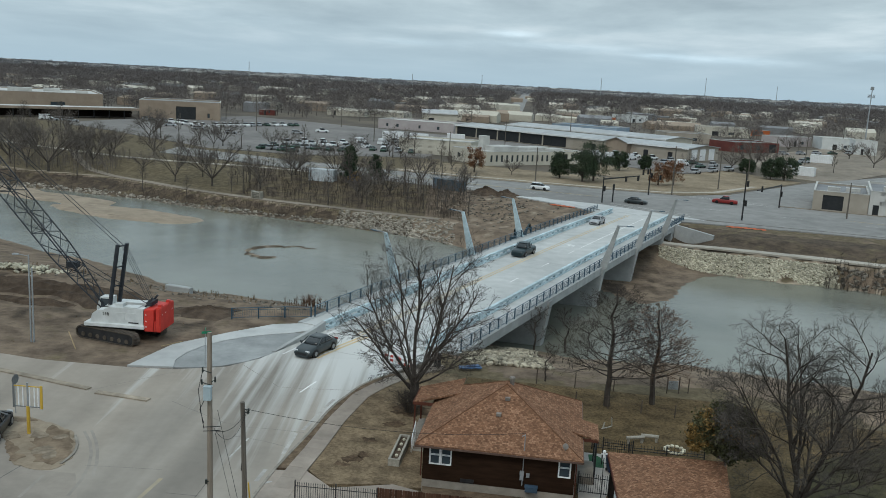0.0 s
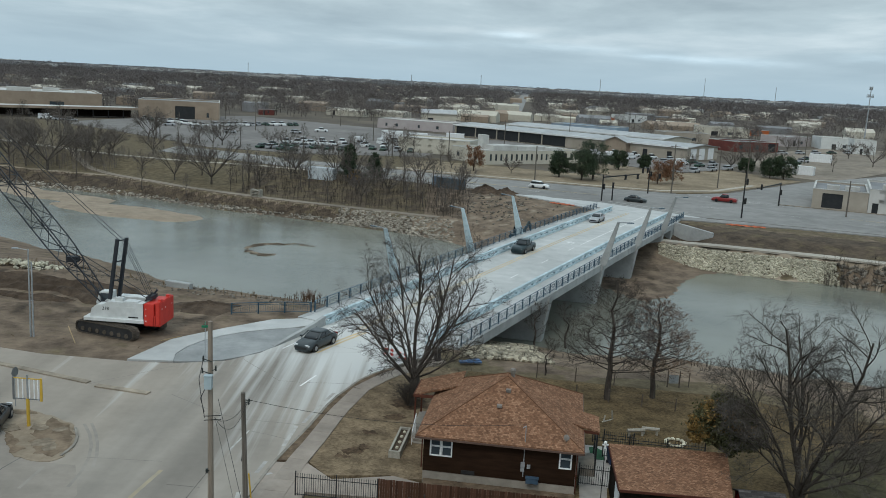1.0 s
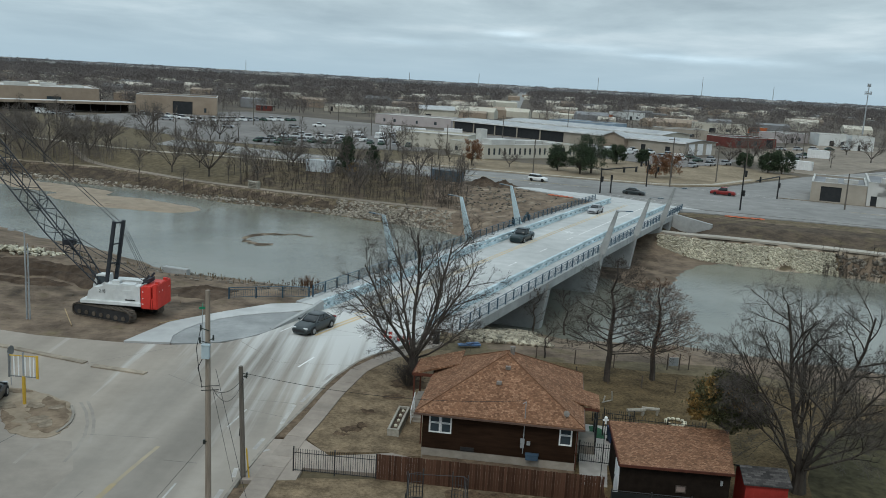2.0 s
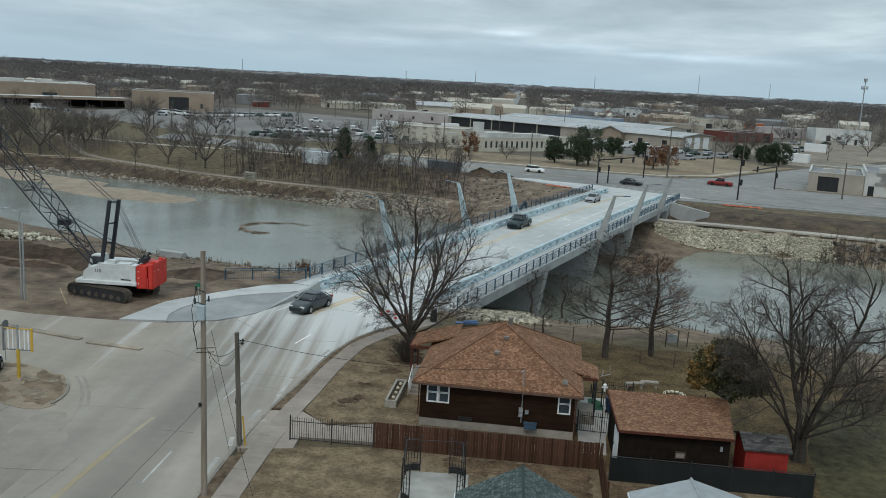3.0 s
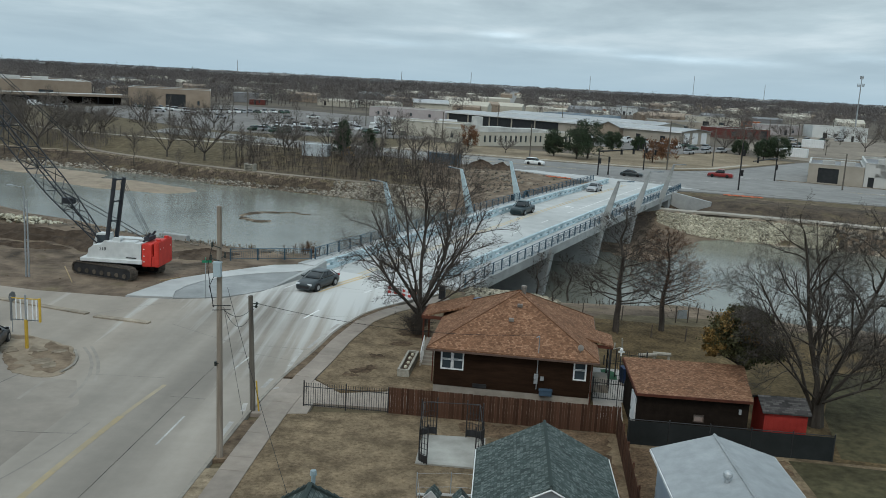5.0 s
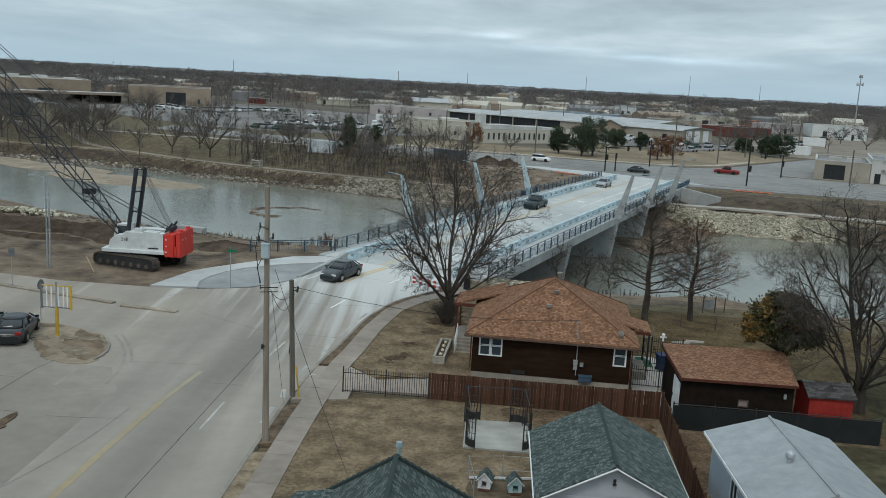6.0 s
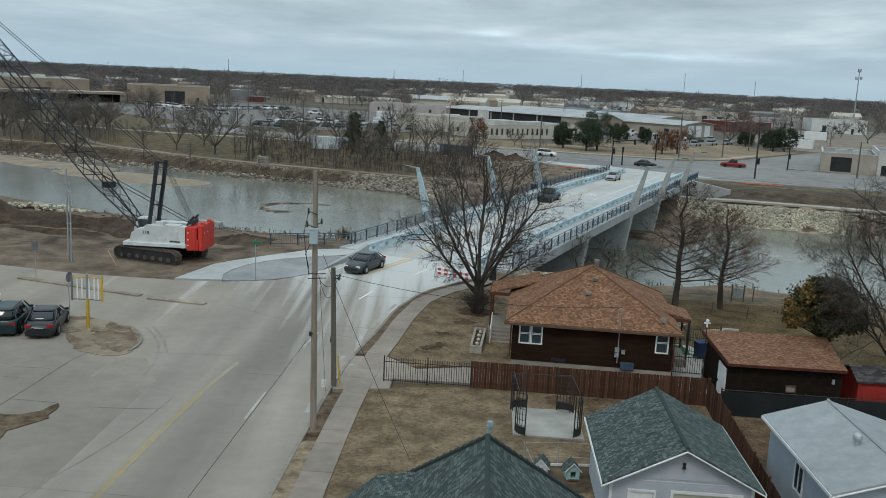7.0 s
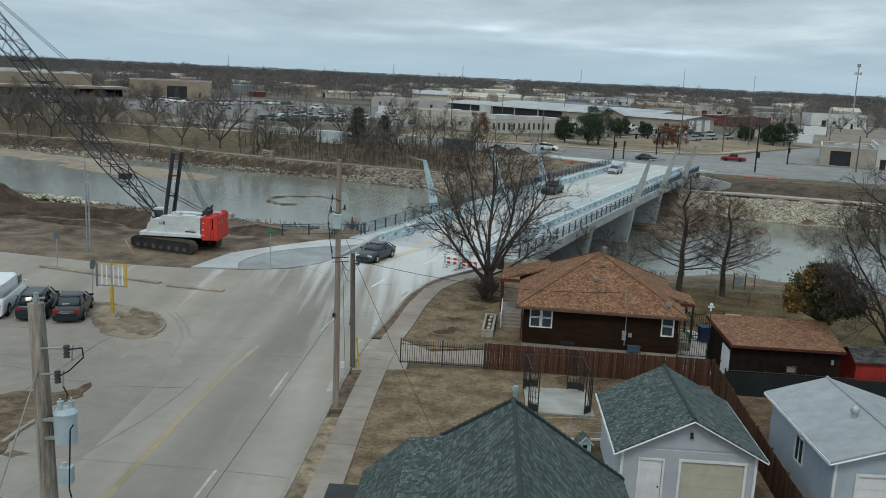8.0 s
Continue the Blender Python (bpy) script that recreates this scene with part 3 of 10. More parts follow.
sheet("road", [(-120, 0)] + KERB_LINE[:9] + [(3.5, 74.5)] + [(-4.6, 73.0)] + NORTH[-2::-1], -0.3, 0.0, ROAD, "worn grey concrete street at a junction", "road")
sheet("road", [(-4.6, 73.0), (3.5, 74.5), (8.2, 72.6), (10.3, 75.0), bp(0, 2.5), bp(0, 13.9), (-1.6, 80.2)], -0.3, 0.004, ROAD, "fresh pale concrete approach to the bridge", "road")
sheet("pavement", [(-14.6, 69.2), (-10.95, 69.4), (-11.3, 71.3), (-10.95, 73.4), (-10.15, 75.4), (-8.85, 77.2), (-7.2, 78.75), (-5.2, 79.95), (-3.2, 80.85), bp(0, 13.9), bp(0, 16.6), (-5.6, 83.3), (-9.2, 79.6), (-12.8, 75.4)], -0.3, 0.07, NEWROAD, "new pale concrete corner walk by the bridge", "pavement")
sheet("pavement", [(-10.9, 69.4), (-9.0, 69.7), (-7.2, 70.5), (-5.6, 71.9), (-4.3, 73.7), (-3.2, 75.9), (-2.5, 78.0), (-1.0, 81.2), (-3.2, 80.9), (-5.2, 80.0), (-7.2, 78.8), (-8.9, 77.2), (-10.2, 75.4), (-11.0, 73.4), (-11.35, 71.4), (-11.2, 70.2)], -0.3, 0.02, mat("blue_grey_paving", (0.215, 0.225, 0.222), (0.345, 0.352, 0.345), 0.5, 0.8, 0.1, 8, big=0.35), "blue-grey paved corner patch", "pavement")
bm = bmesh.new()
slab(bm, strip(resample(KERB_LINE[:-1], 2.0), 0.09), -0.2, 0.14)
tagged(new("kerb", mesh_of("kerb", bm, KERB)), "weathered concrete kerb along the street", "kerb", kind="structure")

# ---- bridge ----
def build_bridge():
    br = thing("bridge", "new pale concrete road bridge on slanting piers", "bridge")
    steps = list(range(0, 93, 4))

    def run(n0, n1, low, high, a=0, b=92):
        """A body along the bridge between two offsets, its top and bottom following the deck."""
        bm = bmesh.new()
        ss = [a] + [s for s in steps if a < s < b] + [b]
        prev = None
        for s in ss:
            z = deck_z(s)
            ring = [bm.verts.new((*bp(s, n), z + h)) for n, h in ((n0, low), (n1, low), (n1, high), (n0, high))]
            if prev:
                for i in range(4):
                    bm.faces.new((prev[i], prev[(i + 1) % 4], ring[(i + 1) % 4], ring[i]))
            else:
                bm.faces.new(ring[::-1])
            prev = ring
        bm.faces.new(prev)
        return bm

    part("deck", run(-0.1, 16.7, -0.35, 0.0, 0, 104), DECK, br, "pale concrete roadway deck")
    part("edge_beam", run(-0.45, 0.15, -0.75, 0.18), PIER, br)
    part("edge_beam", run(16.45, 17.05, -0.75, 0.18), PIER, br)
    for n in (1.6, 4.9, 8.2, 11.5, 14.8):
        part("girder", run(n - 0.35, n + 0.35, -1.75, -0.36), PIER, br)
    part("walkway", run(0.16, 2.5, 0.0, 0.16, 0, 100), NEWROAD, br, "raised concrete footway")
    part("walkway", run(13.95, 16.44, 0.0, 0.16, 0, 100), NEWROAD, br, "raised concrete footway")
    # parapets between road and footways: plinth, stubs and top beam
    for n, name in ((2.7, "parapet"), (13.7, "parapet")):
        pa = part(name, run(n - 0.2, n + 0.2, 0.0, 0.30, -0.5, 101), PALE, br, "pale blue-tinted concrete parapet")
        part("top_beam", run(n - 0.17, n + 0.17, 0.62, 0.92, -0.5, 101), PALE, pa)
        base = None
        for s in np.arange(1, 101, 2.6):
            if base is None:
                b2 = bmesh.new(); block(b2, (0.9, 0.3, 0.34), (0, 0, 0), 0)
                base = mesh_of("stub", b2, PALE)
            o = new("stub", base); o.parent = pa
            o.matrix_basis = pose(*bp(s, n), deck_z(s) + 0.46, 0, 0, BTURN)
    # piers: walls skewed to the stream, wider at the top than at the foot
    skew = 3.6
    for k, s in enumerate((23.5, 45.0, 63.7, 82.0)):
        lampE, lampW = k >= 1, k <= 2
        zt = deck_z(s)
        foot = -5.6

        def at(n, z, off):
            ss = s - skew * n / 16.6 + off
            return bm.verts.new((*bp(ss, n), z))
        bm = bmesh.new()
        prof = [(0.1, foot), (16.5, foot), (17.3, zt + 0.1), (16.4, zt - 0.4), (0.2, zt - 0.4), (-0.75, zt + 0.1)]
        fr = [at(n, z, -0.55) for n, z in prof]; bk = [at(n, z, 0.55) for n, z in prof]
        bm.faces.new(fr); bm.faces.new(bk[::-1])
        for i in range(6):
            bm.faces.new((fr[i], fr[(i + 1) % 6], bk[(i + 1) % 6], bk[i]))
        pi = part("pier", bm, PIER, br, "grey cast concrete wall pier")
        for on, n0, sg in ((lampE, -0.75, -1), (lampW, 17.3, 1)):
            if not on:
                continue
            bm = bmesh.new()
            q = []
            for off in (-0.16, 0.16):
                for n, z in ((n0 + sg * 0.25, zt - 0.1), (n0 - sg * 0.80, zt - 0.1), (n0 + sg * 1.15, zt + 6.0), (n0 + sg * 1.45, zt + 6.0)):
                    q.append(at(n, z, off))
            for f in ((0, 1, 2, 3), (4, 7, 6, 5), (0, 4, 5, 1), (1, 5, 6, 2), (2, 6, 7, 3), (3, 7, 4, 0)):
                bm.faces.new([q[i] for i in f])
            part("lamp_fin", bm, PALE if sg > 0 else PIER, br, "tall slanting tapered lamp fin")
            bm = bmesh.new()
            ss = s - skew * n0 / 16.6
            a1 = (*bp(ss, n0 + sg * 1.3), zt + 5.95); a2 = (*bp(ss, n0 + sg * 3.2), zt + 6.12)
            bar(bm, a1, a2, 0, flat=(0.10, 0.14))
            ar = part("lamp_arm", bm, GALV, br)
            bm = bmesh.new()
            bar(bm, (*bp(ss, n0 + sg * 2.5), zt + 6.02), (*bp(ss, n0 + sg * 3.4), zt + 6.10), 0, flat=(0.32, 0.09))
            part("lamp_head", bm, RAILBLUE, ar)
    # abutments and the far wing wall
    for s0, s1 in ((-1.0, 2.2), (89.5, 93)):
        bm = bmesh.new()
        slab(bm, [bp(s0, -0.4), bp(s1, -0.4), bp(s1, 17), bp(s0, 17)], -4.5, -0.36)
        part("abutment", bm, PIER, br)
    bm = bmesh.new()
    f = [bp(91.5, -0.5), bp(92.1, -0.5)]
    w1, w2 = (57.3, 155.9), (57.7, 156.5)
    vs = [bm.verts.new((*f[0], -3.6)), bm.verts.new((*w1, -2.2)), bm.verts.new((*w1, -0.5)), bm.verts.new((*f[0], 0.55)),
          bm.verts.new((*f[1], -3.6)), bm.verts.new((*w2, -2.2)), bm.verts.new((*w2, -0.5)), bm.verts.new((*f[1], 0.55))]
    for q in ((0, 1, 2, 3), (4, 7, 6, 5), (0, 4, 5, 1), (1, 5, 6, 2), (2, 6, 7, 3), (3, 7, 4, 0)):
        bm.faces.new([vs[i] for i in q])
    part("wing_wall", bm, PIER, br, "sloping concrete wing wall")
    return br


build_bridge()


def railing(name, label, line, z, tall=1.15, step=2.2, mat_=None, solid=True):
    """Steel railing along a plan line: posts, a double top rail, a bottom rail and close uprights."""
    mat_ = mat_ or RAILBLUE
    rl = thing(name, label, "railing")
    pts = resample(line, step)
    zz = z if callable(z) else (lambda i: z)
    post = None
    for i, (x, y) in enumerate(pts):
        if post is None:
            b2 = bmesh.new(); block(b2, (0.11, 0.11, tall), (0, 0, tall / 2)); post = mesh_of("post", b2, mat_)
        o = new("post", post); o.parent = rl; o.matrix_basis = pose(x, y, zz(i), 0, 0, BTURN)
    for h, f in ((tall - 0.04, (0.09, 0.07)), (tall - 0.25, (0.05, 0.05)), (0.16, (0.06, 0.05))):
        part("rail", pipe(bmesh.new(), [(*pts[i], zz(i) + h) for i in range(len(pts))], f[0] * 0.5, 6), mat_, rl)
    if solid:
        bm = bmesh.new()
        for i in range(len(pts) - 1):
            for k in range(1, 15):
                t = k / 15
                x, y = (pts[i][j] * (1 - t) + pts[i + 1][j] * t for j in (0, 1))
                za = zz(i) * (1 - t) + zz(i + 1) * t
                block(bm, (0.018, 0.018, tall - 0.4), (x, y, za + tall / 2 - 0.045))
        tagged(part("infill", bm, mat_, rl), kind="stuff")
    return rl


railing("bridge_railing", "dark blue steel railing along the bridge edge", [bp(0.5, -0.2), bp(101, -0.2)], lambda i: deck_z(i * 100.5 / 46) + 0.18)
railing("bridge_railing", "dark blue steel railing along the far bridge edge", [bp(2.4, 16.7), bp(101, 16.7)], lambda i: deck_z(2.4 + i * 98.6 / 45) + 0.18)
railing("bridge_railing", "dark blue steel railing at the bridge corner", [(-9.8, 84.1), (-5.4, 85.6), bp(2.0, 16.9)], 0.1)
sheet("kerb_wall", strip(resample([(-3.9, 74.9), (-2.7, 77.5), (-1.4, 80.2), bp(-0.55, 13.7)], 1.0), 0.17), -0.1, lambda x, y: 0.06 + 0.86 * min(max((y - 74.9) / 7.4, 0), 1), PIER, "low concrete wall that rises to meet the bridge parapet", "wall")

# deck markings
def marking(name, pts, z, material, label):
    bm = bmesh.new()
    slab(bm, pts, z, z + 0.006)
    tagged(new(name, mesh_of(name, bm, material)), label, "road marking", kind="structure")


def deck_line(n, a, b, w, material, label, name="road_marking"):
    bm = bmesh.new()
    ss = np.linspace(a, b, max(2, int((b - a) / 4) + 1))
    for s0, s1 in zip(ss[:-1], ss[1:]):
        q = [(*bp(s, m), deck_z(s) + 0.007) for s, m in ((s0, n - w), (s1, n - w), (s1, n + w), (s0, n + w))]
        bm.faces.new([bm.verts.new(v) for v in q])
    tagged(new(name, mesh_of(name, bm, material)), label, "road marking", kind="structure")


FRESH_WHITE = mat("fresh_white_paint", (0.60, 0.60, 0.58), (0.74, 0.74, 0.72), 2, 0.8, 0.03, big=0.15)
FADED_ORANGE = mat("faded_orange_paint", (0.42, 0.385, 0.30), (0.56, 0.40, 0.20), 0.9, 0.85, 0.03, big=0.3)
deck_line(3.25, 2, 100, 0.09, FRESH_WHITE, "white edge line on the bridge")
deck_line(13.2, 2, 100, 0.07, WHITE_LINE, "white edge line on the bridge")
for o in (-0.24, 0.24):
    deck_line(10.2 + o, 0, 100, 0.11, FADED_ORANGE, "faded yellow-orange centre line")
for s in np.arange(6.7, 55, 11.4):
    deck_line(6.65, s, s + 2.7, 0.08, FRESH_WHITE, "white lane dash")
deck_line(6.6, 57.5, 98, 0.08, FRESH_WHITE, "white turn lane line")
bm = bmesh.new()
for q in (((57.4, 7.75), (57.4, 7.95), (59.2, 7.95), (59.2, 7.75)), ((58.9, 7.95), (58.9, 8.5), (59.25, 8.5), (59.25, 7.95)), ((58.3, 8.5), (59.05, 9.25), (59.85, 8.5))):
    bm.faces.new([bm.verts.new((*bp(a, b), deck_z(a) + 0.008)) for a, b in q])
tagged(new("road_marking", mesh_of("road_marking", bm, FRESH_WHITE)), "white left-turn arrow on the bridge", "road marking", kind="structure")

# ---- street markings, joints and kerbs near the camera ----
def line_strip(pts, half, material, label, z=0.008, name="road_marking", category="road marking"):
    bm = bmesh.new()
    p = resample(pts, 2.0)
    out = strip(p, half)
    k = len(p)
    for i in range(k - 1):
        q = [out[i], out[i + 1], out[2 * k - 2 - i], out[2 * k - 1 - i]]
        bm.faces.new([bm.verts.new((x, y, z)) for x, y in q])
    return tagged(new(name, mesh_of(name, bm, material)), label, category, kind="structure")


CENTRE = [(-9.2, 10), (-7.5, 30.1), (-7.2, 34.5), (-6.85, 38.9), (-6.45, 42.8), (-6.25, 44.6), (-5.9, 47.2)]
line_strip(CENTRE[:-1], 0.17, YELLOW_LINE, "broad worn yellow centre line")
line_strip([(-6.25, 44.62), (-5.95, 46.8), (-5.5, 49.6)], 0.13, mat("nearly_worn_off_yellow_paint", (0.268, 0.236, 0.184), (0.330, 0.272, 0.180), 1.1, 0.85, 0.05, big=0.3), "last traces of the yellow centre line")
for o in (-0.14, 0.14):
    line_strip([(x + 1.9 * o, y) for x, y in ((-0.2, 73.8), (1.5, 77.3), (3.45, 80.9))], 0.15, FADED_ORANGE, "worn double yellow-orange centre line")
for a, b in (((-5.1, 19), (-4.8, 21.6)), ((-4.35, 29.8), (-4.05, 32.9)), ((-3.39, 41.2), (-3.09, 45.0)), ((-2.3, 53.0), (-1.79, 56.2))):
    line_strip([a, b], 0.06, WHITE_LINE, "worn white lane dash")
for a, b in (((0.06, 65.3), (0.88, 67.95)), ((3.8, 74.2), (5.1, 77))):
    line_strip([a, b], 0.075, FRESH_WHITE, "white lane dash before the bridge")
line_strip([(-3.0, 74.4), (-1.45, 78.2), (0.7, 83.0)], 0.08, FRESH_WHITE, "fresh white edge line before the bridge", 0.012)
# saw-cut and tarred joints in the concrete
JOINTS = [([(-4.1, 56.2), (-1.9, 56.3), (0.8, 55.2)], 0.025, FAINT), ([(-7.5, 43.5), (-7.79, 41.2), (-8.08, 39.6), (-8.53, 37.6), (-9.11, 35.6), (-9.84, 33.5), (-11.6, 24)], 0.03, FAINT), ([(-14.1, 50.6), (-14.57, 48.6), (-14.72, 45.9), (-14.97, 43.0), (-15.23, 40.8)], 0.035, TAR),
          ([(-16.9, 47.4), (-15.0, 47.2)], 0.025, TAR), ([(-19, 46.1), (-15.5, 45.6)], 0.02, TAR), ([(-18, 44.4), (-16.9, 44.5), (-16.2, 43.8)], 0.025, TAR), ([(-14.9, 42.6), (-12.7, 42.3)], 0.025, TAR), ([(-10.97, 42.0), (-7.53, 42.05)], 0.022, TAR), ([(-13, 33.6), (-6.5, 33.2), (-0.8, 32.4)], 0.02, FAINT),
          ([(-4.7, 47.8), (-2.7, 47.6)], 0.025, TAR), ([(-10.5, 50.8), (-8.7, 50.7), (-5.8, 50.8)], 0.02, FAINT), ([(-8.8, 62.0), (-3.5, 58.2), (1.6, 57.6)], 0.025, FAINT), ([(-15.4, 63.2), (-10.2, 68.6)], 0.02, FAINT), ([(-30, 60.8), (-19.5, 59.8)], 0.02, FAINT), ([(-5.6, 71.0), (-1.5, 66), (4.2, 66.4)], 0.02, FAINT), ([(-0.5, 76.6), (8.6, 73.4)], 0.02, FAINT), ([(-30, 52.5), (-19.6, 51.2)], 0.025, TAR), ([(-24, 49.4), (-19.6, 48.8), (-17.2, 47.6)], 0.02, FAINT)]
for j, half, tone in JOINTS:
    wig = [(x + 0.06 * math.sin(7 * y), y + 0.06 * math.cos(5 * x)) for x, y in resample(j, 0.9)]
    line_strip(wig, half, tone, "dark tarred joint in the concrete" if tone is TAR else "worn joint in the concrete", 0.006, "road_joint", "joint")
for j in ([(-12.6, 55.8), (-11.4, 53.9), (-10.4, 51.5), (-9.9, 48.9), (-9.86, 46.8)], [(-12.2, 56.0), (-11.0, 53.9), (-10.05, 51.6), (-9.5, 49.4)], [(-12.3, 49.2), (-12.2, 47.9), (-12.4, 46.3)]):
    line_strip(resample(j, 0.8), 0.10, TYRE_MARK, "faint curved tyre mark on the concrete", 0.005, "tyre_mark", "tyre mark")
# median and island at the side street
YKERB = mat("yellowed_kerb", (0.165, 0.138, 0.108), (0.345, 0.290, 0.222), 1.2, 0.9, 0.2, 9, big=0.4)
for a, b in (((-25.6, 67.3), (-15.4, 63.5)), ((-14.6, 62.9), (-10.4, 61.9))):
    bm = bmesh.new()
    slab(bm, strip(resample([a, b], 1.5), 0.27), -0.1, 0.10)
    tagged(new("median_kerb", mesh_of("median_kerb", bm, YKERB)), "low concrete median kerb with worn yellow paint", "kerb", kind="structure")
def ragged(pts, amount, seed, step=0.5):
    """A closed outline broken up into small uneven bays."""
    r_ = np.random.default_rng(seed)
    return [(x + r_.normal(0, amount), y + r_.normal(0, amount)) for x, y in resample(list(pts) + [pts[0]], step)[:-1]]


ISLAND = mat("tan_island_concrete", (0.190, 0.148, 0.106), (0.325, 0.266, 0.198), 0.9, 0.95, 0.3, 7, spec=0.1, big=0.35)
DIRT = mat("dark_island_dirt", (0.110, 0.080, 0.055), (0.235, 0.180, 0.128), 1.3, 0.97, 0.6, 7, spec=0.1, big=0.45)
sheet("pavement", ragged([(-27, 58.6), (-19, 57.9), (-16.9, 57.6), (-15.0, 56.8), (-13.5, 55.7), (-12.3, 53.8), (-11.7, 51.7), (-11.85, 50.3), (-12.6, 49.7), (-14.4, 50.2), (-15.84, 52.1), (-16.9, 53.7), (-18.6, 56.2), (-27, 57.2)], 0.08, 5), -0.1, 0.03, ISLAND, "worn tan concrete of the kerbed traffic island", "traffic island")
for k, q in enumerate(([(-15.2, 54.8), (-14.9, 56.4), (-13.4, 55.5), (-12.3, 53.5), (-12.0, 51.6), (-12.65, 50.6), (-13.7, 51.0), (-14.66, 52.6)], [(-16.8, 53.6), (-15.9, 53.3), (-14.5, 51.0), (-14.9, 50.6), (-15.8, 51.9)], [(-18.4, 57.6), (-16.6, 57.4), (-16.4, 56.9), (-18.4, 57.0)])):
    sheet("dirt_patch", ragged(q, 0.13, 20 + k, 0.4), -0.1, (0.045, 0.042, 0.042)[k], DIRT, "dark dirt washed over the traffic island", "dirt")
bm = bmesh.new()
slab(bm, strip(resample([(-12.85, 55.0), (-12.05, 53.4), (-11.78, 52.0), (-11.95, 50.7)], 0.8), 0.08), -0.1, 0.085)
rng = np.random.default_rng(12)
DUSTY = mat("dusty_broken_concrete", (0.150, 0.118, 0.086), (0.275, 0.228, 0.172), 2.2, 0.95, 0.3, 9, spec=0.1, big=0.4)
for k in range(15):
    x, y = -12.6 - 6.0 * rng.uniform(0, 1) ** 1.2, 0.0
    y = 52.6 + (-12.3 - x) * 0.50 + rng.uniform(-1.6, 1.3) * (1 if x > -16 else 0.35)
    b2 = bmesh.new()
    w = rng.uniform(0.25, 0.95)
    n = int(rng.integers(5, 8))
    slab(b2, [(w * rng.uniform(0.6, 1.15) * math.cos(6.283 * i / n), w * 0.6 * rng.uniform(0.6, 1.15) * math.sin(6.283 * i / n)) for i in range(n)], -0.05, 0.008 + rng.uniform(0, 0.02))
    o = new("broken_concrete", mesh_of("broken_concrete", b2, DUSTY)); o.matrix_basis = pose(x, y, 0.04, rng.uniform(-2, 2), rng.uniform(-2, 2), rng.uniform(0, 180))
    tagged(o, "worn slab of broken concrete lying in the dirt", "concrete slab", "broken slabs on the island")
tagged(new("kerb", mesh_of("kerb", bm, KERB)), "broken kerb round the traffic island", "kerb", kind="structure")
sheet("verge", ragged([(-21, 30), (-13.4, 31.0), (-12.9, 33.5), (-13.15, 35.2), (-13.1, 37.2), (-13.4, 38.9), (-12.4, 39.9), (-12.25, 41.2), (-12.55, 42.5), (-12.9, 41.0), (-14.0, 40.6), (-15.4, 40.7), (-16.1, 40.1), (-21, 38.0)], 0.07, 31), -0.1, 0.05, SOIL, "bare soil strip in the parking lot", "verge")
sheet("dirt_patch", ragged([(-12.97, 33.6), (-12.6, 34.0), (-11.95, 33.75), (-12.5, 33.3)], 0.05, 33, 0.3), -0.1, 0.012, DIRT, "dark dirt at the edge of the soil strip", "dirt")
bm = bmesh.new()
slab(bm, strip(resample([(-13.05, 37.1), (-13.25, 36.0), (-13.35, 34.6)], 0.5), 0.09), -0.1, 0.12)
tagged(new("kerb", mesh_of("kerb", bm, KERB)), "broken kerb stone in the soil strip", "kerb", kind="structure")
bm = bmesh.new()
slab(bm, [(-120, 20), (-10.8, 20), (-9.6, 34), (-9.0, 46), (-10.6, 49.6), (-14.2, 49.9), (-18.4, 55.9), (-28, 56.5), (-120, 70)], -0.1, 0.003)
tagged(new("parking_lot", mesh_of("parking_lot", bm, LOT)), "dusty worn concrete parking lot", "parking lot", kind="structure")

# ---- verge, lawns and driveway ----
def between(i0, i1, line_a, line_b):
    return [p for p in line_a if i0 <= p[1] <= i1] + [p for p in line_b if i0 <= p[1] <= i1][::-1]


def shifted(line, dx):
    return [(x + dx, y) for x, y in line]


KL, WL = resample(KERB_LINE[:-1], 1.0), resample(WALK_LINE, 1.0)
sheet("verge", between(10, 39.2, shifted(KL, 0.09), shifted(WL, -0.6)), -0.2, 0.115, mat("dry_grassy_dirt", (0.120, 0.090, 0.058), (0.330, 0.262, 0.180), 2.2, 0.97, 0.8, 9, spec=0.1, big=0.4), "strip of dry grass and dirt between kerb and sidewalk", "verge")
sheet("verge", between(39.0, 45.6, shifted(KL, 0.09), shifted(WL, -0.6)), -0.2, 0.11, SOIL, "strip of bare soil between kerb and sidewalk", "verge")
sheet("verge", between(51.4, 70.5, shifted(KL, 0.09), shifted(WL, -0.66)), -0.2, 0.115, SOIL, "strip of bare soil between kerb and sidewalk", "verge")
sheet("driveway", [(0.25, 45.6), (3.2, 46.0), (3.3, 47.6), (9.4, 47.3), (9.75, 49.6), (8.2, 50.3), (4.6, 49.4), (2.9, 51.4), (0.85, 51.4)], -0.2, 0.105, WALK, "pale concrete driveway apron behind the iron fence", "driveway")
sheet("lawn", [(-0.9, 10), (1.12, 31.4), (1.58, 38.8), (1.92, 43.5), (2.2, 46.2), (7.5, 46.7), (19.7, 45.3), (30.5, 43.0), (60, 38), (60, 10)], -0.2, 0.09, LAWN, "dormant straw-brown lawn behind the sidewalk", "lawn")
sheet("lawn", [(2.9, 51.7), (4.2, 49.9), (8.0, 50.4), (8.4, 49.9), (9.9, 50.1), (11.5, 62), (12.2, 71.4), (9.7, 71.4), (7.1, 68.3), (5.4, 65.2), (4.2, 59.9), (3.4, 54.6)], -0.2, 0.09, LAWN, "dormant brown lawn with bare patches before the house", "lawn")
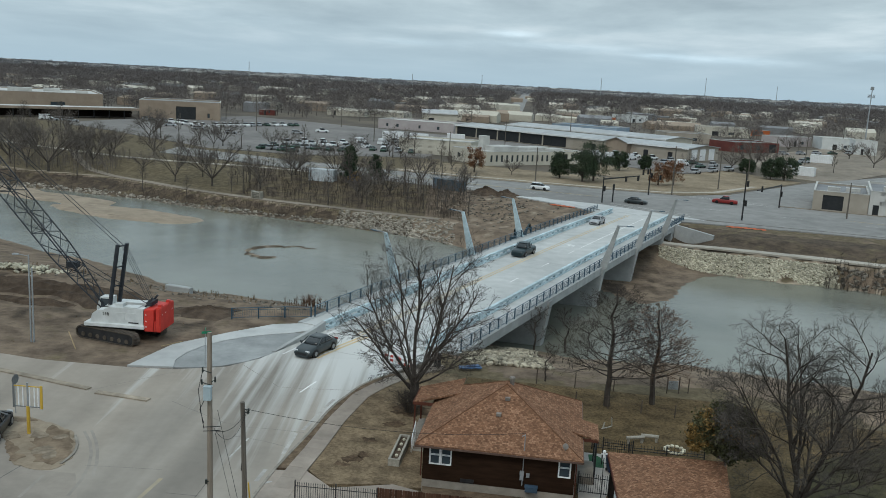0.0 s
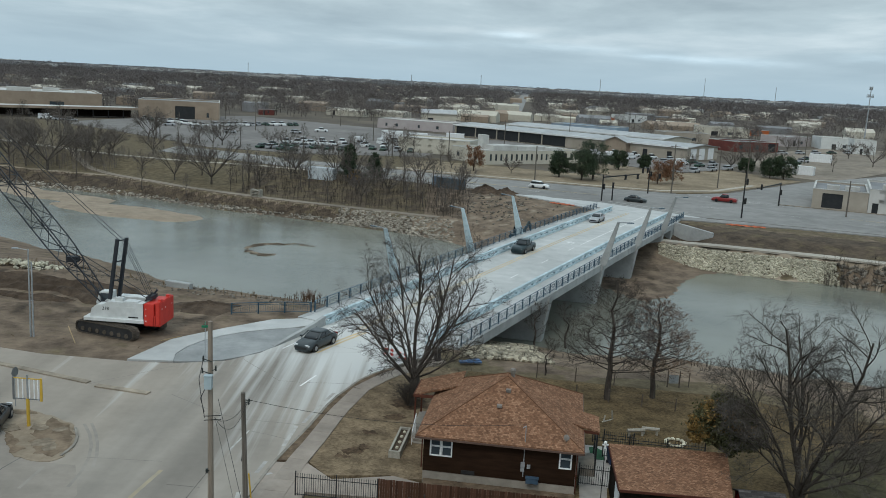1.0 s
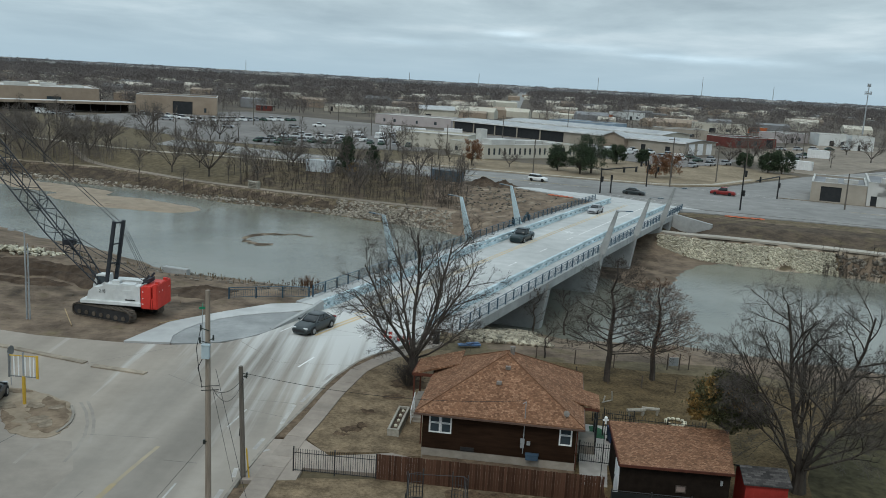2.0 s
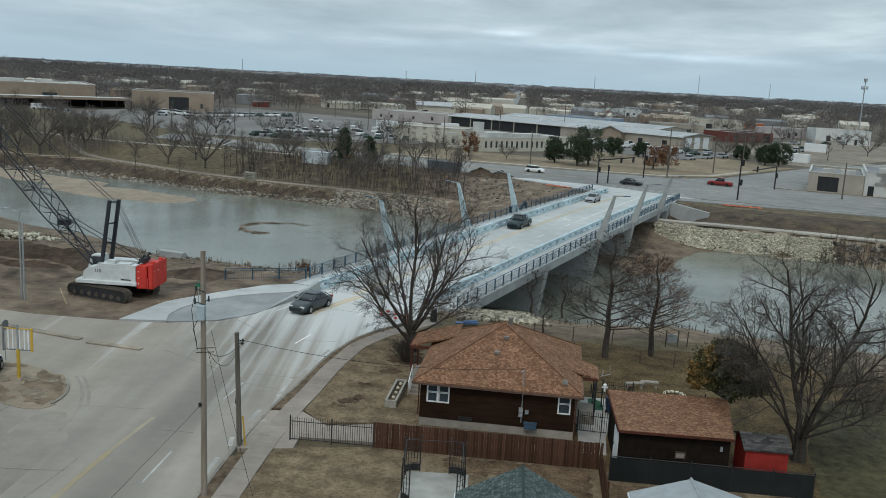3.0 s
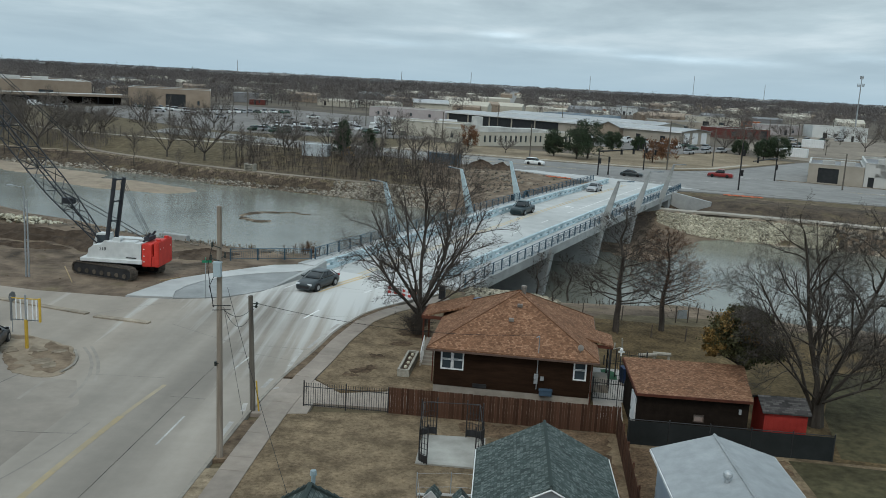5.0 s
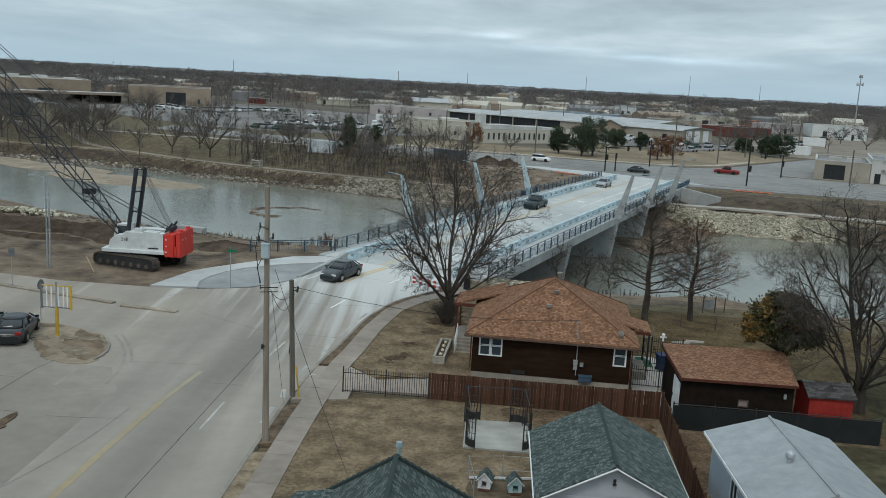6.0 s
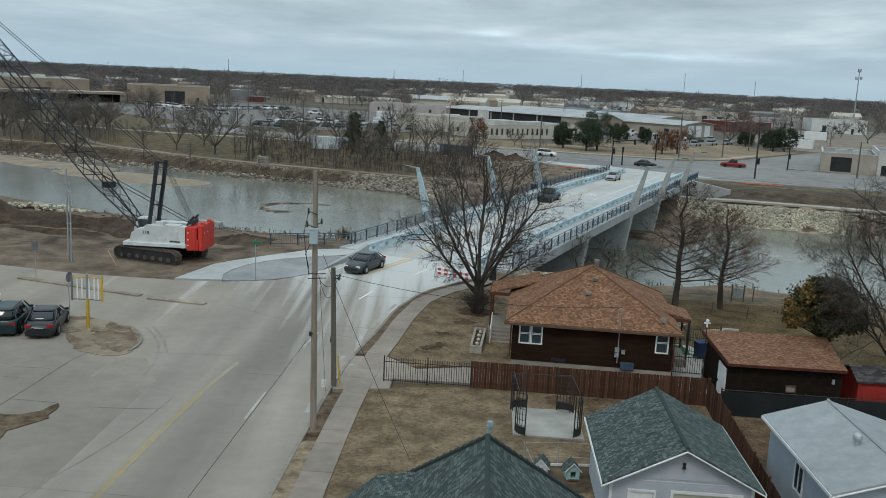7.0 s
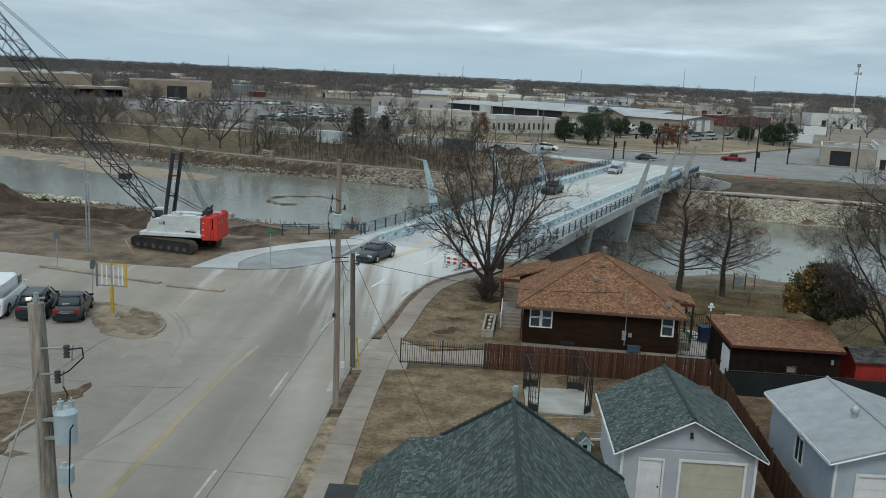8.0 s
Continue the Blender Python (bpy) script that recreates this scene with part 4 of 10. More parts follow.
sheet("lawn", [(9.9, 46.6), (19.7, 45.3), (30.5, 43.2), (60, 38), (60, 58), (43, 64), (34, 68), (24, 69.5), (13, 71), (11.6, 62)], -0.2, 0.03, BACKLAWN, "dull brown back yard lawn", "lawn")

LITTER = mat("leaf_littered_ground", (0.062, 0.040, 0.024), (0.205, 0.138, 0.086), 7.0, 0.97, 0.9, 26, spec=0.1, big=0.45)
sheet("leaf_litter", ragged([(11.5, 45.9), (19.3, 45.2), (18.5, 36.5), (17.0, 36.8), (16.6, 42.5), (14.5, 43.6), (11.5, 44.3)], 0.15, 51), -0.1, 0.097, LITTER, "brown leaf litter gathered along the board fence", "leaf litter")
sheet("leaf_litter", ragged([(20.2, 43.6), (27.9, 42.8), (27.6, 41.0), (24.5, 41.6), (20.0, 37.0), (19.1, 37.4)], 0.15, 52), -0.1, 0.1, LITTER, "brown leaf litter before the screened fence", "leaf litter")
sheet("flower_bed", [(10.0, 47.6), (18.6, 46.6), (18.8, 48.9), (9.95, 50.05)], -0.1, 0.22, SOIL, "raised bare soil bed along the house wall", "flower bed")

sheet("weedy_ground", [(27.4, 30), (28.0, 42.9), (30.5, 42.6), (60, 37.4), (60, 10), (27.0, 10)], -0.2, 0.098, WEEDY, "dark olive weedy ground beside the garages", "ground")
sheet("weedy_ground", [(31.0, 43.6), (60, 38.5), (60, 57), (44, 61.5), (36.5, 57.5), (32.8, 50)], -0.2, 0.038, WEEDY, "dark olive weedy ground under the bare trees", "ground")

SCUFF = mat("chalky_dust", (0.330, 0.312, 0.286), (0.450, 0.430, 0.400), 2.5, 0.95, 0, big=0.3)
for k, q in enumerate(([(1.35, 48.9), (2.2, 49.25)], [(1.45, 48.2), (2.45, 48.4)], [(0.5, 49.4), (1.0, 49.8)])):
    line_strip(resample(q, 0.3), 0.07 + 0.02 * k, SCUFF, "chalky dust scuffed over the driveway", 0.112, "dust_mark", "dust")
for q in ([(0.28, 51.6), (0.05, 49.9)], [(-0.38, 47.3), (-0.26, 46.1)], [(0.9, 54.0), (1.15, 57.4)], [(1.5, 58.0), (2.2, 61.6), (2.8, 64.2)], [(-0.62, 42.4), (-0.5, 44.6)]):
    line_strip(resample(q, 0.6), 0.13, SCUFF, "pale dust gathered along the kerb", 0.007, "dust_mark", "dust")
BARE = mat("bare_dark_lawn_patch", (0.046, 0.031, 0.020), (0.138, 0.094, 0.060), 4.5, 0.97, 0.9, 22, spec=0.1, big=0.5)
for k, (x, y, a, b) in enumerate(((5.4, 53.6, 0.75, 0.55), (4.9, 52.7, 0.5, 0.3), (6.15, 56.9, 0.55, 0.4), (7.6, 59.7, 0.9, 0.6), (8.6, 62.6, 1.5, 1.3), (6.0, 54.4, 0.35, 0.5))):
    sheet("bare_patch", ragged([(x + a * math.cos(t), y + b * math.sin(t)) for t in np.linspace(0, 5.6, 9)], 0.12, 60 + k, 0.25), -0.1, 0.096, BARE, "bare dark patch worn into the lawn", "bare earth")

# ---- fences ----
BOARD = mat("red_brown_fence_board", (0.052, 0.026, 0.017), (0.112, 0.058, 0.038), 2.5, 0.9, 0.25, 14, spec=0.08, stretch=(1, 1, 0.15), piece=0.35)
BLACKIRON = mat("black_iron", (0.012, 0.012, 0.013), (0.026, 0.026, 0.028), 3, 0.5, 0.05, spec=0.5)
BLACKVINYL = mat("black_screen", (0.007, 0.009, 0.009), (0.017, 0.020, 0.020), 0.8, 0.7, 0.1, 4)


def board_fence(line, label, tall=1.5, step=0.145):
    f = thing("wooden_fence", label, "fence")
    pts = resample(line, step)
    shapes = []
    for k in range(3):
        bm = bmesh.new()
        h = tall + (-0.01, 0.0, 0.012)[k]
        w = step - 0.008
        q = [(-w / 2, 0), (w / 2, 0), (w / 2, h - 0.03), (w / 2 - 0.02, h), (-w / 2 + 0.02, h), (-w / 2, h - 0.03)]
        fr = [bm.verts.new((x, -0.011, z)) for x, z in q]; bk = [bm.verts.new((x, 0.011, z)) for x, z in q]
        bm.faces.new(fr); bm.faces.new(bk[::-1])
        for i in range(6):
            bm.faces.new((fr[i], bk[i], bk[(i + 1) % 6], fr[(i + 1) % 6]))
        shapes.append(mesh_of("board", bm, BOARD))
    turn = math.degrees(math.atan2(line[-1][1] - line[0][1], line[-1][0] - line[0][0]))
    for i, (x, y) in enumerate(pts):
        o = new("board", shapes[random.randrange(3)]); o.parent = f
        o.matrix_basis = pose(x, y, 0.06, random.uniform(-0.6, 0.6), random.uniform(-0.35, 0.35), turn + random.uniform(-2, 2))
    v = Vector((math.cos(radians(turn)), math.sin(radians(turn))))
    for z in (0.35, 1.2):
        bm = bmesh.new()
        bar(bm, (line[0][0] - v.y * 0.05, line[0][1] + v.x * 0.05, z), (line[-1][0] - v.y * 0.05, line[-1][1] + v.x * 0.05, z), 0, flat=(0.05, 0.09))
        part("rail", bm, BOARD, f)
    for x, y in resample(line, 2.4):
        bm = bmesh.new(); block(bm, (0.09, 0.09, tall - 0.02), (x - v.y * 0.1, y + v.x * 0.1, tall / 2 + 0.03), turn)
        part("post", bm, BOARD, f)


board_fence([(7.55, 46.72), (19.65, 45.45)], "red-brown wooden board fence behind the yard")
board_fence([(19.72, 45.3), (17.7, 26.5)], "red-brown wooden board fence beside the garages", 1.6)


def iron_fence(line, label, tall=1.35, step=0.13, posts=2.35, caps=True):
    f = thing("iron_fence", label, "fence")
    bm = bmesh.new(); bar(bm, (0, 0, 0.08), (0, 0, tall), 0.014, 4)
    bmesh.ops.create_cone(bm, cap_ends=True, segments=4, radius1=0.026, radius2=0.002, depth=0.09, matrix=pose(0, 0, tall + 0.04))
    pk = mesh_of("picket", bm, BLACKIRON)
    for x, y in resample(line, step):
        o = new("picket", pk); o.parent = f; o.matrix_basis = pose(x, y, 0.04)
    bm = bmesh.new(); block(bm, (0.07, 0.07, tall + 0.12), (0, 0, tall / 2 + 0.06))
    bmesh.ops.create_uvsphere(bm, u_segments=6, v_segments=4, radius=0.045, matrix=pose(0, 0, tall + 0.16))
    pm = mesh_of("post", bm, BLACKIRON)
    for x, y in resample(line, posts):
        o = new("post", pm); o.parent = f; o.matrix_basis = pose(x, y, 0.02)
    for z in (0.18, tall - 0.14):
        bm = bmesh.new()
        for a, b in zip(line[:-1], line[1:]):
            bar(bm, (*a, z), (*b, z), 0, flat=(0.03, 0.035))
        part("rail", bm, BLACKIRON, f)


iron_fence([(2.85, 47.15), (7.5, 46.72)], "black iron picket fence at the lawn's edge")
iron_fence([(19.3, 50.65), (21.1, 50.35)], "black iron picket gate between house and shed", 1.25)
iron_fence([(21.45, 54.95), (23.3, 54.6)], "taller black iron picket fence behind the bin", 1.75)
iron_fence([(21.2, 57.5), (24.6, 57.2), (28.6, 56.7)], "low black iron picket fence in the back yard", 0.5, 0.22)

bf = thing("screen_fence", "black screened fence panels behind the sheds", "fence")
for i, (p0, p1) in enumerate(zip(resample([(20.05, 44.1), (30.3, 43.1)], 2.05)[:-1], resample([(20.05, 44.1), (30.3, 43.1)], 2.05)[1:])):
    bm = bmesh.new(); bar(bm, (*p0, 0.72), (*p1, 0.72), 0, flat=(0.025, 1.3)); part("panel", bm, BLACKVINYL, bf)
    bm = bmesh.new(); bar(bm, (*p0, 0.0), (*p0, 1.55), 0.035, 6); part("post", bm, BLACKIRON, bf)
    bm = bmesh.new(); bar(bm, (*p0, 1.44), (*p1, 1.44), 0.025, 6); part("rail", bm, BLACKIRON, bf)
bm = bmesh.new(); bar(bm, (30.3, 43.1, 0.0), (30.3, 43.1, 1.55), 0.035, 6); part("post", bm, BLACKIRON, bf)

# ---- houses ----
BROWN_SHINGLE = shingles("brown_shingles", ((0.070, 0.034, 0.020), (0.175, 0.088, 0.050), (0.350, 0.200, 0.125)), 0.13, 0.15, fine=0.60)
GREY_SHINGLE = shingles("slate_green_shingles", ((0.024, 0.034, 0.032), (0.058, 0.075, 0.071), (0.160, 0.184, 0.175)), 0.14, 0.12, fine=0.55)
DARK_SHINGLE = shingles("charcoal_shingles", ((0.026, 0.025, 0.024), (0.054, 0.050, 0.048), (0.105, 0.096, 0.092)))
BROWN_WALL = mat("dark_red_brown_siding", (0.016, 0.0085, 0.0048), (0.034, 0.018, 0.0105), 2.0, 0.85, 0.2, 12, spec=0.06, stretch=(0.3, 0.3, 2))
DARK_WALL = mat("near_black_brown_siding", (0.011, 0.008, 0.006), (0.022, 0.016, 0.012), 2.0, 0.9, 0.2, 12, spec=0.06)
GREY_WALL = mat("pale_grey_siding", (0.35, 0.375, 0.41), (0.44, 0.465, 0.50), 1.0, 0.6, 0.05, 20, big=0.1)
BLUE_WALL = mat("pale_blue_siding", (0.32, 0.37, 0.42), (0.41, 0.46, 0.51), 1.0, 0.6, 0.05, 20, big=0.12)
WHITE_TRIM = mat("white_trim", (0.62, 0.63, 0.63), (0.76, 0.76, 0.75), 2, 0.6, 0.03, big=0.12)
WHITE_ROOF = mat("white_coated_roof", (0.235, 0.250, 0.255), (0.310, 0.326, 0.332), 1.6, 0.75, 0.08, 10, big=0.16)
FOUND = mat("pale_foundation", (0.230, 0.205, 0.172), (0.340, 0.305, 0.260), 1.5, 0.9, 0.2, 10)
RED_TRIM = mat("red_brown_trim", (0.066, 0.024, 0.016), (0.112, 0.042, 0.028), 2, 0.8, 0.1, spec=0.1)
GLASS = glass("window_glass", (0.045, 0.060, 0.070))
DARK = mat("dark_fitting", (0.016, 0.016, 0.017), (0.032, 0.032, 0.033), 2, 0.6, 0.05)
STEEL = mat("grey_fitting", (0.26, 0.27, 0.28), (0.38, 0.39, 0.40), 3, 0.5, 0.05, metal=0.3)
BLUEBIN = mat("navy_plastic", (0.012, 0.026, 0.070), (0.020, 0.042, 0.110), 2, 0.5, 0.05)
TEAL = mat("grey_blue_plastic", (0.030, 0.055, 0.085), (0.050, 0.085, 0.125), 2, 0.6, 0.05)
GREENMAT = mat("green_turf_mat", (0.020, 0.070, 0.035), (0.035, 0.110, 0.055), 6, 0.95, 0.3)


def roof_faces(name, quads, material, parent, thick=0.10, label=""):
    """Roof planes as a thin shell; each plane has its own uv in metres (across, up the slope)."""
    bm = bmesh.new()
    uv = bm.loops.layers.uv.new("UVMap")
    for q in quads:
        pts = [Vector(p) for p in q]
        ax = (pts[1] - pts[0]).normalized()
        no = ax.cross(pts[2] - pts[0]).normalized()
        if no.z < 0:
            no = -no
        up = no.cross(ax)
        if up.z < 0:
            up = -up
        top = [bm.verts.new(p) for p in pts]
        low = [bm.verts.new(p - Vector((0, 0, thick))) for p in pts]
        f = bm.faces.new(top)
        fs = [f, bm.faces.new(low[::-1])]
        for i in range(len(pts)):
            fs.append(bm.faces.new((top[i], low[i], low[(i + 1) % len(pts)], top[(i + 1) % len(pts)])))
        for g in fs:
            for lp in g.loops:
                d = lp.vert.co - pts[0]
                lp[uv].uv = (d.dot(ax) + 37.3, d.dot(up) + 11.7)
    return part(name, bm, material, parent, label)


def siding(wall, material, x0, x1, z0, z1, y, face=-1, course=0.12, axis="x", holes=()):
    """Lapped boards on one wall: each course leans out at its foot; axis names the way the wall runs."""
    z = z0
    while z < z1 - 0.01:
        h = min(course, z1 - z)
        spans = [(x0, x1)]
        for a, b, c, d in holes:
            if z + h > c + 0.01 and z < d - 0.01:
                spans = [s for p, q in spans for s in ((p, min(q, a)), (max(p, b), q)) if s[1] - s[0] > 0.01]
        for a, b in spans:
            bm, q = bmesh.new(), []
            for t in (a, b):
                for off, zz in ((0.0, z), (0.022, z), (0.006, z + h), (0.0, z + h)):
                    o = y + face * off
                    q.append(bm.verts.new((t, o, zz) if axis == "x" else (o, t, zz)))
            for f in ((0, 1, 2, 3), (4, 7, 6, 5), (1, 5, 6, 2), (0, 4, 5, 1), (3, 2, 6, 7), (0, 3, 7, 4)):
                bm.faces.new([q[i] for i in f])
            part("board", bm, material, wall)
        z += course


def shell(bm, w, d, z0, z1, t=0.14, openings=()):
    """Four walls round a plan of w x d. The front wall (y = 0) has rectangular openings (x0, x1, z0, z1)."""
    cuts = sorted(openings)
    x = 0.0
    for a, b, c, e in cuts:
        if a > x:
            block(bm, (a - x, t, z1 - z0), ((a + x) / 2, t / 2, (z0 + z1) / 2))
        if c > z0:
            block(bm, (b - a, t, c - z0), ((a + b) / 2, t / 2, (c + z0) / 2))
        if e < z1:
            block(bm, (b - a, t, z1 - e), ((a + b) / 2, t / 2, (e + z1) / 2))
        x = b
    block(bm, (w - x, t, z1 - z0), ((w + x) / 2, t / 2, (z0 + z1) / 2))
    block(bm, (w, t, z1 - z0), (w / 2, d - t / 2, (z0 + z1) / 2))
    for xx in (t / 2, w - t / 2):
        block(bm, (t, d - 2 * t, z1 - z0), (xx, d / 2, (z0 + z1) / 2))
    return bm


def window(parent, x0, x1, z0, z1, y=0.0, double=False, sill=True):
    wd = part("window", framed(x0, x1, z0, z1, y), WHITE_TRIM, parent, "white-framed sash window")
    xs = [(x0, (x0 + x1) / 2), ((x0 + x1) / 2, x1)] if double else [(x0, x1)]
    for a, b in xs:
        zm = (z0 + z1) / 2
        for c, d, off in ((z0, zm, 0.03), (zm, z1, 0.0)):
            bm = framed(a + 0.05, b - 0.05, c + 0.02, d - 0.02, y + 0.02 + off, 0.035, 0.03)
            part("sash", bm, WHITE_TRIM, wd)
            bm = bmesh.new(); block(bm, (b - a - 0.16, 0.008, d - c - 0.1), ((a + b) / 2, y + 0.035 + off, (c + d) / 2))
            part("pane", bm, GLASS, wd)
    if double:
        bm = bmesh.new(); block(bm, (0.07, 0.07, z1 - z0), ((x0 + x1) / 2, y, (z0 + z1) / 2)); part("mullion", bm, WHITE_TRIM, wd)
    bm = bmesh.new(); block(bm, (x1 - x0 - 0.04, 0.02, z1 - z0 - 0.04), ((x0 + x1) / 2, y + 0.13, (z0 + z1) / 2)); part("blind", bm, mat("drawn_blind", (0.10, 0.11, 0.12), (0.14, 0.15, 0.16), 2, 0.8, 0), wd)
    if sill:
        bm = bmesh.new(); block(bm, (x1 - x0 + 0.1, 0.09, 0.05), ((x0 + x1) / 2, y - 0.045, z0 - 0.02)); part("sill", bm, WHITE_TRIM, wd)
    return wd


def framed(x0, x1, z0, z1, y, w=0.055, t=0.06):
    bm = bmesh.new()
    for sx, sz, cx, cz in ((x1 - x0, w, (x0 + x1) / 2, z0 + w / 2), (x1 - x0, w, (x0 + x1) / 2, z1 - w / 2), (w, z1 - z0 - 2 * w, x0 + w / 2, (z0 + z1) / 2), (w, z1 - z0 - 2 * w, x1 - w / 2, (z0 + z1) / 2)):
        block(bm, (sx, t, sz), (cx, y, cz))
    return bm


GUTTER = mat("dull_brown_gutter", (0.085, 0.050, 0.038), (0.140, 0.088, 0.066), 2, 0.6, 0.05)


DULLFIT = mat("dull_roof_fitting", (0.130, 0.112, 0.096), (0.235, 0.208, 0.182), 3, 0.7, 0.1)


def brown_house():
    W, D = 8.95, 9.2
    h = thing("house", "single-storey house with dark red-brown siding and brown shingled hip roof", "house", (9.9, 50.1, 0), -7.4)
    wins = [(0.38, 1.72, 1.68, 2.88), (7.98, 8.72, 1.70, 2.92)]
    wl = part("wall", shell(bmesh.new(), W, D, 0.70, 2.98, openings=wins), BROWN_WALL, h)
    siding(wl, BROWN_WALL, 0, W, 0.70, 2.98, 0, holes=wins)
    part("foundation", shell(bmesh.new(), W + 0.06, D, -0.1, 0.68), FOUND, h, "pale concrete foundation")
    window(h, *wins[0], double=True, sill=False); window(h, *wins[1], sill=False)
    o, e, r = 0.42, 3.02, 5.5
    A, B, C, E_ = (-o, -o, e), (W + o, -o, e), (W + o, D + o, e), (-o, D + o, e)
    P, Q = (W / 2, 4.5, r), (W / 2, 5.1, r)
    rf = roof_faces("roof", [(A, B, P), (B, C, Q, P), (C, E_, Q), (E_, A, P, Q)], BROWN_SHINGLE, h, 0.14, "brown asphalt shingle hip roof")
    # ridge and hip caps
    for a, b in ((A, P), (B, P), (C, Q), (E_, Q), (P, Q)):
        bm = bmesh.new(); bar(bm, Vector(a) + Vector((0, 0, 0.02)), Vector(b) + Vector((0, 0, 0.02)), 0.03, 5); part("ridge_cap", bm, BROWN_SHINGLE, rf)
    for a, b in ((A, B), (B, C), (E_, A)):
        bm = bmesh.new(); bar(bm, Vector(a) - Vector((0, 0, 0.13)), Vector(b) - Vector((0, 0, 0.13)), 0, flat=(0.10, 0.11)); part("gutter", bm, GUTTER, h)
    bm = bmesh.new(); bar(bm, (-0.08, -0.06, 0.9), (-0.08, -0.06, 2.95), 0.04, 6); part("downpipe", bm, RED_TRIM, h)
    bm = bmesh.new(); bar(bm, (W + 0.06, -0.06, 0.3), (W + 0.06, -0.06, 2.95), 0.04, 6); part("downpipe", bm, RED_TRIM, h)
    # soffit closes the eaves
    bm = bmesh.new(); block(bm, (W + 2 * o - 0.06, D + 2 * o - 0.06, 0.03), (W / 2, D / 2, e - 0.16)); part("soffit", bm, RED_TRIM, h)
    # porch over the side steps
    roof_faces("porch_roof", [((-1.75, 9.4, 3.03), (-1.75, 6.3, 3.03), (1.35, 6.3, 3.96), (1.35, 9.4, 3.96))], BROWN_SHINGLE, h, 0.12)
    bm = bmesh.new(); block(bm, (2.0, 0.08, 0.2), (-0.75, 6.32, 2.95)); block(bm, (0.08, 3.1, 0.2), (-1.72, 7.85, 2.95)); part("porch_beam", bm, RED_TRIM, h, "red-brown painted porch beam")
    for y in (6.45, 9.2):
        bm = bmesh.new(); block(bm, (0.11, 0.11, 2.9), (-1.62, y, 1.5)); part("porch_post", bm, RED_TRIM, h)
    bm = bmesh.new(); block(bm, (1.7, 3.0, 0.75), (-0.87, 7.8, 0.38)); part("porch_floor", bm, FOUND, h)
    for k in range(4):
        bm = bmesh.new(); block(bm, (1.3, 0.3, 0.75 - 0.17 * (k + 1)), (-0.8, 6.2 - 0.3 * k, (0.75 - 0.17 * (k + 1)) / 2 + 0.05)); part("step", bm, FOUND, h)
    for x in (-1.5,):
        bm = bmesh.new(); bar(bm, (x, 6.3, 1.7), (x, 4.9, 1.0), 0.03, 6)
        for t in (0, 0.33, 0.66, 1):
            bar(bm, (x, 6.3 - 1.4 * t, 0.1), (x, 6.3 - 1.4 * t, 1.7 - 0.7 * t), 0.022, 5)
        part("handrail", bm, WHITE_TRIM, h, "pale handrail beside the steps")
    # porch on the other side
    roof_faces("porch_roof", [((10.35, 3.0, 3.02), (10.35, 5.6, 3.02), (8.6, 5.6, 3.42), (8.6, 3.0, 3.42))], BROWN_SHINGLE, h, 0.10)
    bm = bmesh.new(); block(bm, (0.08, 2.5, 0.18), (10.28, 4.3, 2.88)); block(bm, (1.3, 0.08, 0.18), (9.65, 3.06, 2.92)); part("porch_beam", bm, RED_TRIM, h)
    for y in (3.1, 5.5):
        bm = bmesh.new(); block(bm, (0.1, 0.1, 2.75), (10.22, y, 1.45)); part("porch_post", bm, DARK, h)
    for z in (0.9, 1.5, 2.1):
        bm = bmesh.new(); block(bm, (0.05, 2.3, 0.06), (10.22, 4.3, z)); part("porch_rail", bm, DARK, h)
    bm = bmesh.new(); block(bm, (1.3, 2.5, 0.5), (9.6, 4.3, 0.3)); part("porch_floor", bm, FOUND, h)
    # roof fittings
    bm = bmesh.new(); bar(bm, (4.75, 5.0, 5.3), (4.75, 5.0, 5.75), 0.14, 8); bar(bm, (4.75, 5.0, 5.75), (4.75, 5.0, 5.84), 0.2, 8, 0.16); part("flue_pipe", bm, DULLFIT, rf)
    for x, y in ((4.62, 3.3), (4.2, 2.1)):
        z = e + (r - e) * (y + o) / (4.5 + o)
        bm = bmesh.new(); block(bm, (0.3, 0.3, 0.16), (x, y, z + 0.08)); part("roof_vent", bm, DULLFIT, rf)
    bm = bmesh.new(); bar(bm, (5.95, -0.12, 1.0), (5.95, -0.12, 4.15), 0.03, 6); bar(bm, (5.95, -0.12, 4.15), (5.78, -0.3, 4.1), 0.03, 6); part("service_mast", bm, STEEL, h)
    for x, z, s in ((5.9, 1.75, 0.24), (5.9, 1.45, 0.22), (6.25, 1.65, 0.2)):
        bm = bmesh.new(); block(bm, (s, 0.12, s * 1.1), (x, -0.09, z)); part("meter_box", bm, STEEL, h)
    bm = bmesh.new(); block(bm, (0.72, 0.3, 0.3), (6.5, -0.2, 0.86)); block(bm, (0.78, 0.35, 0.05), (6.5, -0.2, 1.03)); part("wall_cabinet", bm, TEAL, h, "blue-grey cabinet on the wall")
    bm = bmesh.new(); block(bm, (0.8, 0.06, 0.22), (2.7, -0.05, 0.86)); part("crawl_vent", bm, DARK, h)
    bm = bmesh.new()
    bmesh.ops.create_uvsphere(bm, u_segments=10, v_segments=6, radius=0.19, matrix=pose(8.3, 0.1, 3.6, 60, 0, 20) @ Matrix.Diagonal((1, 1, 0.25, 1)))
    bar(bm, (8.3, 0.2, 3.3), (8.3, 0.12, 3.6), 0.03, 5); part("satellite_dish", bm, DULLFIT, rf)


brown_house()


